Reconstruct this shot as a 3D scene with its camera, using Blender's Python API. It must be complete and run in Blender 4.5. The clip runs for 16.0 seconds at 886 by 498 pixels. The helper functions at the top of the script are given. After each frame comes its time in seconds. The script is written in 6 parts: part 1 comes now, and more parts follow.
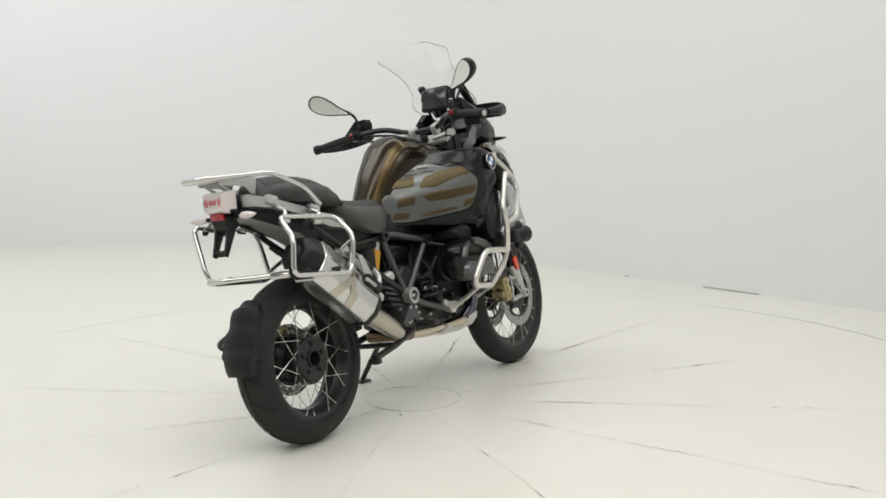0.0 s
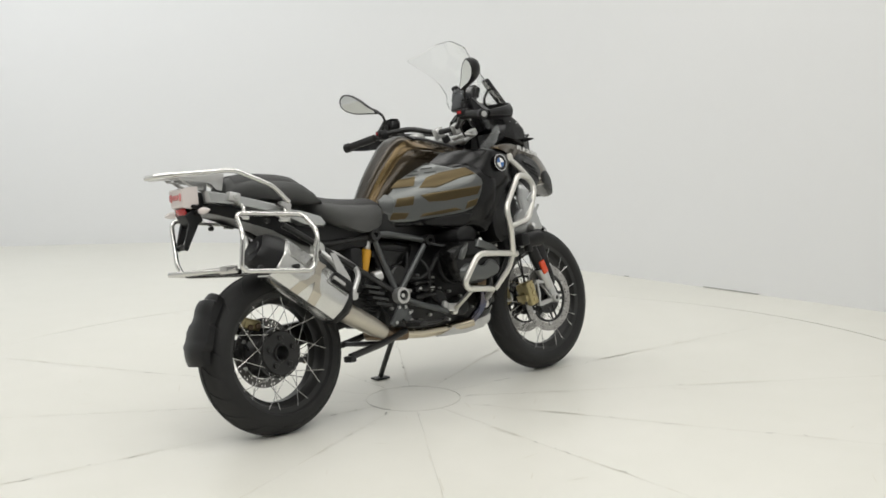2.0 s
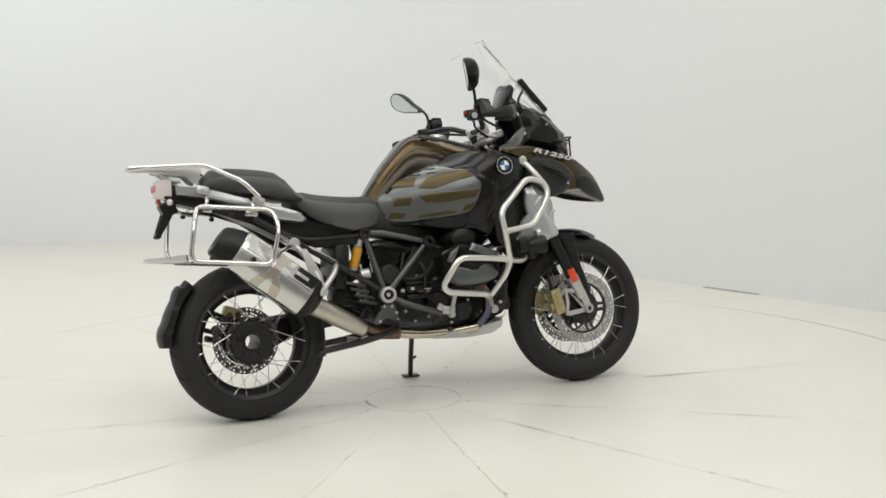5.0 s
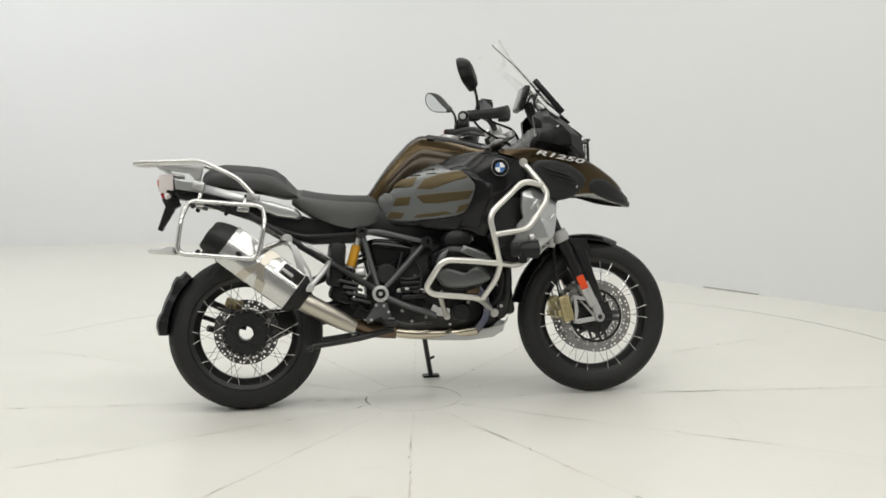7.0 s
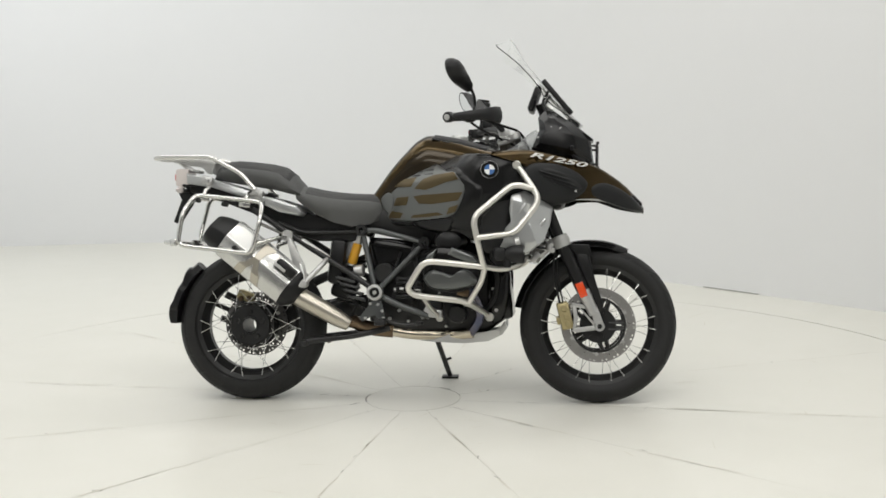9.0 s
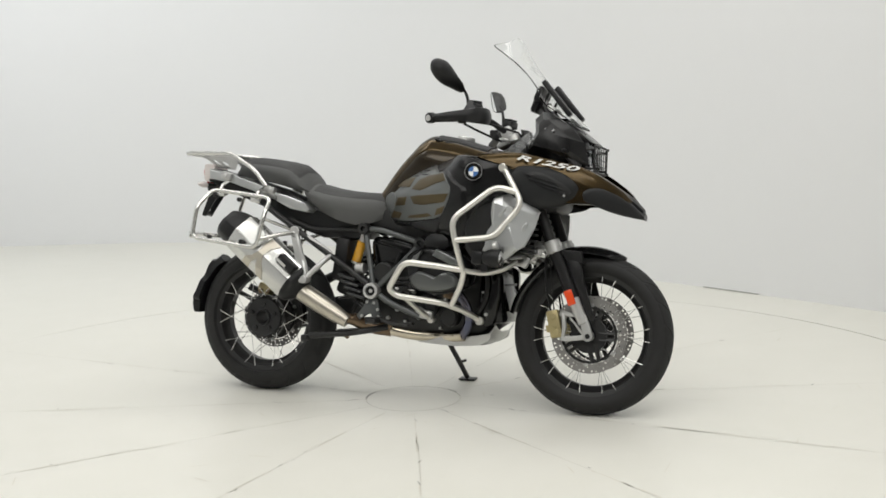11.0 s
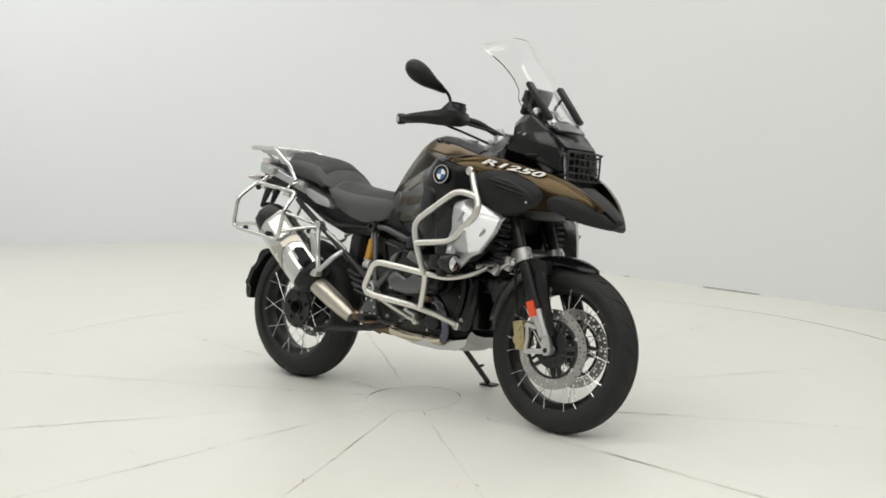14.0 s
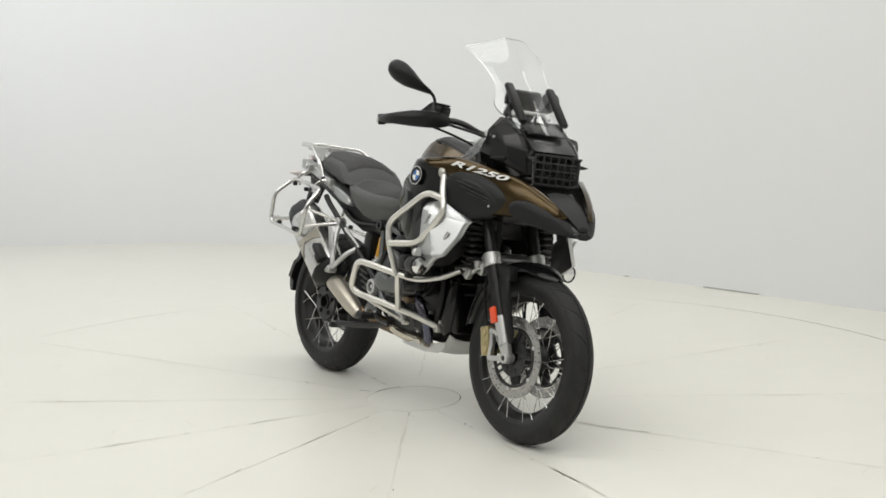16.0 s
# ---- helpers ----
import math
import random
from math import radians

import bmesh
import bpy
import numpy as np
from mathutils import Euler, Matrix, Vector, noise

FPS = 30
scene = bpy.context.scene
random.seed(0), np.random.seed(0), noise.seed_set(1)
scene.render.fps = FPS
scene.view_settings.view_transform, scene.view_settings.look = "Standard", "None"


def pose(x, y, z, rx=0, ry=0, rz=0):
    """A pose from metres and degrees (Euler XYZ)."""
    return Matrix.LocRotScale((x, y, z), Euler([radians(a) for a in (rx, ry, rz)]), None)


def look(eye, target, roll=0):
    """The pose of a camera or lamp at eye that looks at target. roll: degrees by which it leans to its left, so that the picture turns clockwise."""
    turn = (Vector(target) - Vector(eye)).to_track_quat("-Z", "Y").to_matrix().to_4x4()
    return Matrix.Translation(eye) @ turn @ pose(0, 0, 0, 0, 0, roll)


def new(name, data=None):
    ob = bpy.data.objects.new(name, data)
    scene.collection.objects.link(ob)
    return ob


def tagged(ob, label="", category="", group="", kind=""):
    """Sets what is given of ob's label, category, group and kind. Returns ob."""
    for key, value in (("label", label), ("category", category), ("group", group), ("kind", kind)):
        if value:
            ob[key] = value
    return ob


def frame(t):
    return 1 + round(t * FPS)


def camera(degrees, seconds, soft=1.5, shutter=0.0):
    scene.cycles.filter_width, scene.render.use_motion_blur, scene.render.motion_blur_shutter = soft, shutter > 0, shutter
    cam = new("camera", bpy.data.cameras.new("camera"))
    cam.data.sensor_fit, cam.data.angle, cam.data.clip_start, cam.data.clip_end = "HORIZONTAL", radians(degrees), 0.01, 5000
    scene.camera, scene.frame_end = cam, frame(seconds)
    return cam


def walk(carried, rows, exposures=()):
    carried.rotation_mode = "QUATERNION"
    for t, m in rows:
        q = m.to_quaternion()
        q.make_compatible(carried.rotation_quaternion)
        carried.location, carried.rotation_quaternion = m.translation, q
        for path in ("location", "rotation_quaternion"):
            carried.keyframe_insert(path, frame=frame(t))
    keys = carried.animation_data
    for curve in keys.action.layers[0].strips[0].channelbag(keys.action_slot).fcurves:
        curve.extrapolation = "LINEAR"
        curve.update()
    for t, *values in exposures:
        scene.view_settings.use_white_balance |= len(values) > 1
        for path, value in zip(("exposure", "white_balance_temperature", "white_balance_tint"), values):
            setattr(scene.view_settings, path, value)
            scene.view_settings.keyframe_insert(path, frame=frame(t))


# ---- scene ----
cam = camera(38.0, 16.0, soft=1.65)
EYE = (0.0, -5.3725, 1.4528)
PITCH, YAW, ROLL = radians(8.551), radians(1.5115), -1.277
AHEAD = Vector((math.sin(YAW) * math.cos(PITCH), math.cos(YAW) * math.cos(PITCH), -math.sin(PITCH)))
VIEW = look(EYE, Vector(EYE) + AHEAD, ROLL)
walk(cam, [(0.0, VIEW), (16.0, VIEW)])

# turntable: steady turn, clockwise from above
TURN_START, TURN_RATE = 53.17, -7.0216
LEAN, CONTACT_Y = -9.0, 0.03


def turn_at(t):
    return TURN_START + TURN_RATE * t


# ---- world and light ----
world = bpy.data.worlds.new("studio_air")
scene.world = world
world.use_nodes = True
world.node_tree.nodes["Background"].inputs[0].default_value = (0.9, 0.95, 1.0, 1)
world.node_tree.nodes["Background"].inputs[1].default_value = 0.05
scene.view_settings.exposure = 0.0


def softbox(name, eye, target, w, h, power, colour):
    lamp = bpy.data.lights.new(name, "AREA")
    lamp.shape, lamp.size, lamp.size_y, lamp.energy, lamp.color = "RECTANGLE", w, h, power, colour
    ob = new(name, lamp)
    ob.matrix_world = look(eye, target)
    return ob


# ceiling lights: three parallel strips
for lane in (-3.3, -1.05, 1.35):
    softbox("overhead_light_strip", (-0.2, lane, 3.9), (-0.2, lane + 0.001, 0), 6.6, 0.95, 68, (1.0, 0.988, 0.962))
# two added fills without known fixtures: left of back wall, floor near camera
softbox("back_wall_fill", (-3.2, 2.6, 3.7), (-3.0, 5.0, 1.3), 3.0, 1.2, 52, (0.96, 0.98, 1.0))
softbox("front_floor_fill", (0.0, -4.6, 3.9), (0, -4.2, 0), 5.0, 1.6, 62, (1.0, 0.985, 0.95))


# ---- materials ----
def material(name, colour, rough=0.5, metal=0.0, vary=0.12, grain=40.0, bump=0.0, bump_scale=200.0, coat=0.0, spec=0.5,
             second=None, patch=4.0, rough_vary=0.1, transmission=0.0, ior=1.5):
    """A principled material with variation at two scales and fine relief, in object space."""
    m = bpy.data.materials.new(name)
    m.use_nodes = True
    tree, nodes, links = m.node_tree, m.node_tree.nodes, m.node_tree.links
    b = nodes["Principled BSDF"]
    co = nodes.new("ShaderNodeTexCoord")
    big, fine = nodes.new("ShaderNodeTexNoise"), nodes.new("ShaderNodeTexNoise")
    big.inputs["Scale"].default_value, big.inputs["Detail"].default_value = patch, 4
    fine.inputs["Scale"].default_value, fine.inputs["Detail"].default_value = grain, 3
    for n in (big, fine):
        links.new(co.outputs["Object"], n.inputs["Vector"])
    mix = nodes.new("ShaderNodeMix")
    mix.data_type = "RGBA"
    lo = [max(0.0, c * (1 - vary)) for c in colour]
    hi = [min(1.0, c * (1 + vary)) for c in (second or colour)]
    mix.inputs["A"].default_value, mix.inputs["B"].default_value = (*lo, 1), (*hi, 1)
    add = nodes.new("ShaderNodeMath")
    add.operation = "MULTIPLY_ADD"
    add.inputs[1].default_value = 0.6
    links.new(big.outputs["Fac"], add.inputs[0])
    half = nodes.new("ShaderNodeMath")
    half.operation = "MULTIPLY"
    half.inputs[1].default_value = 0.4
    links.new(fine.outputs["Fac"], half.inputs[0])
    links.new(half.outputs[0], add.inputs[2])
    links.new(add.outputs[0], mix.inputs["Factor"])
    links.new(mix.outputs["Result"], b.inputs["Base Color"])
    rmap = nodes.new("ShaderNodeMapRange")
    rmap.inputs["To Min"].default_value = max(0.0, rough - rough_vary * 0.5)
    rmap.inputs["To Max"].default_value = min(1.0, rough + rough_vary * 0.5)
    links.new(big.outputs["Fac"], rmap.inputs["Value"])
    links.new(rmap.outputs["Result"], b.inputs["Roughness"])
    b.inputs["Metallic"].default_value = metal
    b.inputs["Specular IOR Level"].default_value = spec
    b.inputs["Coat Weight"].default_value = coat
    b.inputs["Coat Roughness"].default_value = 0.08
    b.inputs["Transmission Weight"].default_value = transmission
    b.inputs["IOR"].default_value = ior
    if bump:
        tex = nodes.new("ShaderNodeTexNoise")
        tex.inputs["Scale"].default_value, tex.inputs["Detail"].default_value = bump_scale, 2
        links.new(co.outputs["Object"], tex.inputs["Vector"])
        bn = nodes.new("ShaderNodeBump")
        bn.inputs["Strength"].default_value, bn.inputs["Distance"].default_value = bump, 0.002
        links.new(tex.outputs["Fac"], bn.inputs["Height"])
        links.new(bn.outputs["Normal"], b.inputs["Normal"])
    return m


WALL_PAINT = material("wall_paint", (0.765, 0.772, 0.778), 0.75, vary=0.015, patch=0.6, grain=8, bump=0.06, bump_scale=60)
FLOOR_PAINT = material("floor_paint", (0.70, 0.695, 0.628), 0.36, vary=0.035, patch=1.6, grain=6, bump=0.03, bump_scale=25, spec=0.36,
                       second=(0.725, 0.715, 0.665), rough_vary=0.08)
SEAM_DIRT = material("seam_dirt", (0.59, 0.57, 0.50), 0.8, vary=0.25, patch=3.0, grain=18, second=(0.68, 0.66, 0.58))
# colour for dirt chips, the pit, and shade painted along the wall's foot
EDGE_DIRT_SHADE = material("edge_dirt_and_shade", (0.09, 0.088, 0.08), 0.8, vary=0.4, patch=3.0, grain=18, second=(0.30, 0.29, 0.26))
SCUFF = material("scuff", (0.615, 0.585, 0.505), 0.5, vary=0.12, patch=9, second=(0.68, 0.665, 0.60))
# unlit end of the studio put into the wall colour, for darker reflections
BACK_UNLIT = material("unlit_back_wall", (0.22, 0.22, 0.225), 0.8, vary=0.15, patch=0.8)
LAMP_WHITE = material("ceiling_paint", (0.8, 0.8, 0.8), 0.8, vary=0.01)

RUBBER = material("tyre_rubber", (0.0175, 0.0175, 0.0175), 0.58, vary=0.25, bump=0.25, bump_scale=300, spec=0.3, patch=14)
BLACK = material("black_plastic", (0.0105, 0.0105, 0.011), 0.36, vary=0.25, bump=0.12, bump_scale=700, spec=0.28)
SATIN_BLACK = material("satin_black_paint", (0.0055, 0.0055, 0.0058), 0.25, vary=0.15, spec=0.36, rough_vary=0.06)
BLACK_GLOSS = material("black_gloss_paint", (0.004, 0.004, 0.004), 0.16, vary=0.1, spec=0.3, coat=0.2)
BLACK_METAL = material("black_coated_metal", (0.0165, 0.0165, 0.0165), 0.36, vary=0.2, bump=0.1, bump_scale=400, spec=0.4)
ENGINE_BLACK = material("engine_black", (0.013, 0.013, 0.013), 0.42, vary=0.4, bump=0.25, bump_scale=150, spec=0.4)
GREY_FRAME = material("grey_frame_paint", (0.092, 0.097, 0.097), 0.36, metal=0.4, vary=0.1, bump=0.05)
SEAT_VINYL = material("seat_vinyl", (0.084, 0.085, 0.083), 0.62, vary=0.1, bump=0.45, bump_scale=500, spec=0.35)
SEAT_SIDE = material("seat_vinyl_mid", (0.068, 0.069, 0.068), 0.6, vary=0.1, bump=0.45, bump_scale=500, spec=0.35)
SEAT_DARK = material("seat_vinyl_dark", (0.043, 0.043, 0.043), 0.6, vary=0.1, bump=0.45, bump_scale=600, spec=0.35)
BRONZE = material("bronze_metallic_paint", (0.054, 0.036, 0.0145), 0.21, metal=0.92, vary=0.10, grain=900, coat=0.25, spec=0.3)
BRONZE_DARK = material("dark_bronze_metallic_paint", (0.024, 0.0165, 0.0075), 0.24, metal=0.8, vary=0.08, grain=900, coat=0.35)
# lighter bronze for the highlight painted on the tank
BRONZE_HIGHLIGHT = material("bronze_highlight_paint", (0.080, 0.054, 0.020), 0.27, metal=0.85, vary=0.08, grain=900, coat=0.3)
BRONZE_MATT = material("bronze_matt_decal", (0.092, 0.069, 0.034), 0.34, metal=0.75, vary=0.06, grain=900)
PANEL_GREY = material("matt_grey_paint", (0.150, 0.157, 0.153), 0.32, metal=0.75, vary=0.05, grain=900, coat=0.15)
DARK_GREY = material("dark_grey_paint", (0.033, 0.0345, 0.0345), 0.4, metal=0.2, vary=0.08, bump=0.05)
STEEL = material("brushed_stainless_steel", (0.66, 0.655, 0.635), 0.20, metal=1.0, vary=0.05, patch=9, bump=0.05, bump_scale=500)
CAST_ALU = material("cast_aluminium", (0.56, 0.56, 0.55), 0.42, metal=0.85, vary=0.07, bump=0.12, bump_scale=300)
SILVER_PLASTIC = material("silver_painted_plastic", (0.50, 0.51, 0.51), 0.30, metal=0.8, vary=0.04, grain=700)
MUFFLER_STEEL = material("muffler_satin_steel", (0.62, 0.62, 0.605), 0.25, metal=0.95, vary=0.09, patch=8, bump=0.03, bump_scale=300, rough_vary=0.16)
BAR_STEEL = material("satin_stainless_bar", (0.70, 0.685, 0.64), 0.36, metal=0.92, vary=0.06, patch=9, bump=0.08, bump_scale=500)
BRACE_STEEL = material("straw_tinted_brace_steel", (0.50, 0.465, 0.40), 0.33, metal=0.9, vary=0.08, patch=10)
# disc steel again, with the shade on the rear disc put into its colour
REAR_DISC_SHADED = material("shaded_brake_disc_steel", (0.13, 0.128, 0.125), 0.34, metal=0.95, vary=0.15, patch=20)
CELL_CHROME = material("dim_reflector_chrome", (0.30, 0.31, 0.32), 0.16, metal=1.0, vary=0.1)
HEAD_GREY = material("head_grey_paint", (0.120, 0.126, 0.124), 0.30, metal=0.55, vary=0.08, grain=900, coat=0.2)
NOSE_GREY = material("nose_grey_plastic", (0.0135, 0.014, 0.0145), 0.48, vary=0.1, bump=0.08, bump_scale=600, spec=0.25)
SPOKE_STEEL = material("spoke_steel", (0.66, 0.66, 0.65), 0.22, metal=1.0, vary=0.03)
DISC_STEEL = material("brake_disc_steel", (0.40, 0.39, 0.375), 0.35, metal=0.95, vary=0.1, patch=20)
GOLD = material("gold_anodised", (0.46, 0.39, 0.21), 0.42, metal=0.7, vary=0.08)
YELLOW = material("yellow_coated_spring", (0.60, 0.30, 0.02), 0.3, vary=0.08, coat=0.3)
HEADER = material("heat_tinted_steel", (0.50, 0.43, 0.30), 0.13, metal=1.0, vary=0.18, patch=9, second=(0.66, 0.61, 0.52))
HEADER_BLUE = material("heat_blued_steel", (0.045, 0.105, 0.27), 0.22, metal=1.0, vary=0.3, patch=14, second=(0.17, 0.135, 0.10))
COPPER = material("heat_browned_steel", (0.17, 0.122, 0.08), 0.32, metal=0.95, vary=0.2, patch=12)
ORANGE = material("orange_reflector_plastic", (0.75, 0.07, 0.012), 0.2, vary=0.05, coat=0.4)
RED_LENS = material("red_lens_plastic", (0.38, 0.012, 0.015), 0.18, vary=0.1, coat=0.5)
PALE_LENS = material("pale_lens_plastic", (0.72, 0.66, 0.64), 0.15, vary=0.05, coat=0.6)
PINK_LENS = material("pink_lens_plastic", (0.60, 0.20, 0.20), 0.15, vary=0.1, coat=0.6)
SILVER_PRINT = material("silver_print", (0.56, 0.56, 0.545), 0.35, metal=0.4, vary=0.04)
WHITE_PRINT = material("white_print", (0.78, 0.79, 0.78), 0.4, vary=0.03)
BADGE_BLUE = material("badge_blue_enamel", (0.055, 0.15, 0.38), 0.2, vary=0.04, coat=0.6)
MIRROR = material("mirror_glass", (0.82, 0.84, 0.84), 0.02, metal=1.0, vary=0.0, rough_vary=0.0)
SCREEN_CLEAR = material("clear_acrylic", (0.99, 0.995, 0.99), 0.0, vary=0.0, rough_vary=0.0, transmission=1.0, ior=1.32)
SMOKED = material("smoked_acrylic", (0.50, 0.51, 0.51), 0.16, vary=0.0, rough_vary=0.0, transmission=0.85, ior=1.3)
LENS_GLASS = material("headlight_lens_glass", (0.38, 0.39, 0.40), 0.03, vary=0.0, rough_vary=0.0, transmission=1.0, ior=1.2)
CHROME = material("reflector_chrome", (0.8, 0.8, 0.8), 0.12, metal=1.0, vary=0.02)
DISPLAY = material("display_glass", (0.008, 0.009, 0.010), 0.12, vary=0.1, coat=0.4)


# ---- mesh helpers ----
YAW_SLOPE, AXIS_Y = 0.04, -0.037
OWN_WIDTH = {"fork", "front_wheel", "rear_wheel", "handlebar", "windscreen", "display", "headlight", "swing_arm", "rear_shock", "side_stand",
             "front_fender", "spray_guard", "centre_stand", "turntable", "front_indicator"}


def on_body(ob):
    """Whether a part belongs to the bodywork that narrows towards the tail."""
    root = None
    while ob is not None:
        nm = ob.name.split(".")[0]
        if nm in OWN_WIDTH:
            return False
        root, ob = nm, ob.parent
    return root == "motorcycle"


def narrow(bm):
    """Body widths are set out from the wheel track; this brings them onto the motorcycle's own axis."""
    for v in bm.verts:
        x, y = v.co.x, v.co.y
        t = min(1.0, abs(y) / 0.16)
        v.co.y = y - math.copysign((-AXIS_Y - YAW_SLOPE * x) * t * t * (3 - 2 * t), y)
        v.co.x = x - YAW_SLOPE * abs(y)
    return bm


def part(name, bm, mat, parent=None, label="", smooth=38, shadow=True):
    """Links a bmesh as one mesh object under a thing or a part."""
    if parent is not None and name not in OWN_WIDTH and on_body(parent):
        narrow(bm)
    bmesh.ops.recalc_face_normals(bm, faces=bm.faces)
    me = bpy.data.meshes.new(name)
    bm.to_mesh(me)
    bm.free()
    me.materials.append(mat)
    for p in me.polygons:
        p.use_smooth = smooth > 0
    if smooth > 0:
        me.set_sharp_from_angle(angle=radians(smooth))
    ob = new(name, me)
    if parent is not None:
        ob.parent = parent
    if label:
        ob["label"] = label
    ob.visible_shadow = shadow
    return ob


def pieces(name, bm, mat, parent, label=""):
    """Links each loose piece of a bmesh as a part of its own."""
    left, made = set(bm.verts), []
    while left:
        todo, isle = [next(iter(left))], set()
        while todo:
            v = todo.pop()
            if v in isle:
                continue
            isle.add(v)
            todo += [e.other_vert(v) for e in v.link_edges]
        left -= isle
        one = bmesh.new()
        put = {v: one.verts.new(v.co) for v in isle}
        for f in {f for v in isle for f in v.link_faces}:
            one.faces.new([put[v] for v in f.verts])
        made.append(part(name, one, mat, parent, label))
    bm.free()
    return made


def V(*a):
    return Vector(a)


def fillet(pts, bend, closed=False, steps=6):
    """Rounds the corners of a polyline."""
    pts = [Vector(p) for p in pts]
    if len(pts) < 3 or bend <= 0:
        return pts
    out, n = [], len(pts)
    for i, p in enumerate(pts):
        if not closed and i in (0, n - 1):
            out.append(p)
            continue
        a, b = pts[i - 1], pts[(i + 1) % n]
        la, lb = (a - p).length, (b - p).length
        d = min(bend, la * 0.48, lb * 0.48)
        s, e = p + (a - p) * (d / la), p + (b - p) * (d / lb)
        for k in range(steps + 1):
            t = k / steps
            out.append(s * (1 - t) ** 2 + p * 2 * t * (1 - t) + e * t * t)
    return out


def tube(bm, pts, r, bend=0.03, seg=10, closed=False, r_end=None, flat=1.0):
    """Sweeps a round section along a polyline with rounded bends."""
    path = fillet(pts, bend, closed)
    n = len(path)
    side, rings = None, []
    for i, p in enumerate(path):
        a = path[i - 1] if (i or closed) else p
        b = path[(i + 1) % n] if (i < n - 1 or closed) else p
        t = (b - a).normalized()
        if side is None:
            side = t.orthogonal().normalized()
        side = (side - t * side.dot(t)).normalized()
        up = t.cross(side)
        rr = r if r_end is None else r + (r_end - r) * i / (n - 1)
        rings.append([bm.verts.new(p + (side * math.cos(q) + up * (math.sin(q) * flat)) * rr)
                      for q in (2 * math.pi * k / seg for k in range(seg))])
    for i in range(n if closed else n - 1):
        a, b = rings[i], rings[(i + 1) % n]
        for k in range(seg):
            bm.faces.new((a[k], a[(k + 1) % seg], b[(k + 1) % seg], b[k]))
    if not closed:
        bm.faces.new(rings[0])
        bm.faces.new(rings[-1])
    return bm


def lathe(bm, profile, origin, axis, seg=32, closed=False):
    """Revolves (radius, height) pairs about an axis through origin."""
    axis = Vector(axis).normalized()
    s = axis.orthogonal().normalized()
    u = axis.cross(s)
    o = Vector(origin)
    rings = [[bm.verts.new(o + axis * h + (s * math.cos(q) + u * math.sin(q)) * r)
              for q in (2 * math.pi * k / seg for k in range(seg))] for r, h in profile]
    m = len(rings)
    for i in range(m if closed else m - 1):
        a, b = rings[i], rings[(i + 1) % m]
        for k in range(seg):
            bm.faces.new((a[k], a[(k + 1) % seg], b[(k + 1) % seg], b[k]))
    if not closed:
        bm.faces.new(rings[0])
        bm.faces.new(rings[-1])
    return bm


def drum(bm, a, b, r, r2=None, edge=0.003, seg=24):
    """A turned bar from a to b with eased edges."""
    a, b = Vector(a), Vector(b)
    L, r2 = (b - a).length, r if r2 is None else r2
    e = min(edge, L * 0.3, r * 0.4, r2 * 0.6)
    return lathe(bm, [(r - e, 0), (r, e), (r2, L - e), (r2 - e, L)], a, b - a, seg)


def block(bm, centre, size, rot=(0, 0, 0), bevel=0.004, segs=2):
    """A box with rounded edges."""
    got = bmesh.ops.create_cube(bm, size=1)
    vs = got["verts"]
    bmesh.ops.scale(bm, vec=size, verts=vs)
    if bevel:
        es = list({e for v in vs for e in v.link_edges})
        r = bmesh.ops.bevel(bm, geom=es, offset=bevel, segments=segs, affect="EDGES", profile=0.5)
        vs = list({v for f in r["faces"] for v in f.verts} | {v for v in vs if v.is_valid})
    m = pose(*centre, *rot)
    for v in vs:
        v.co = m @ v.co
    return bm


def prism(bm, profile, y0, y1, bevel=0.003):
    """Extrudes a profile in x and z across y and rounds its edges."""
    a = [bm.verts.new((x, y0, z)) for x, z in profile]
    b = [bm.verts.new((x, y1, z)) for x, z in profile]
    n = len(a)
    fs = [bm.faces.new(a), bm.faces.new(b[::-1])]
    fs += [bm.faces.new((a[i], b[i], b[(i + 1) % n], a[(i + 1) % n])) for i in range(n)]
    if bevel:
        es = list({e for f in fs[:2] for e in f.edges})
        bmesh.ops.bevel(bm, geom=es, offset=bevel, segments=2, affect="EDGES", profile=0.5)
    return bm


def chaikin(pts, times=2):
    for _ in range(times):
        out = []
        for i, p in enumerate(pts):
            q = pts[(i + 1) % len(pts)]
            out += [(p[0] * 0.8 + q[0] * 0.2, p[1] * 0.8 + q[1] * 0.2), (p[0] * 0.2 + q[0] * 0.8, p[1] * 0.2 + q[1] * 0.8)]
        pts = out
    return pts


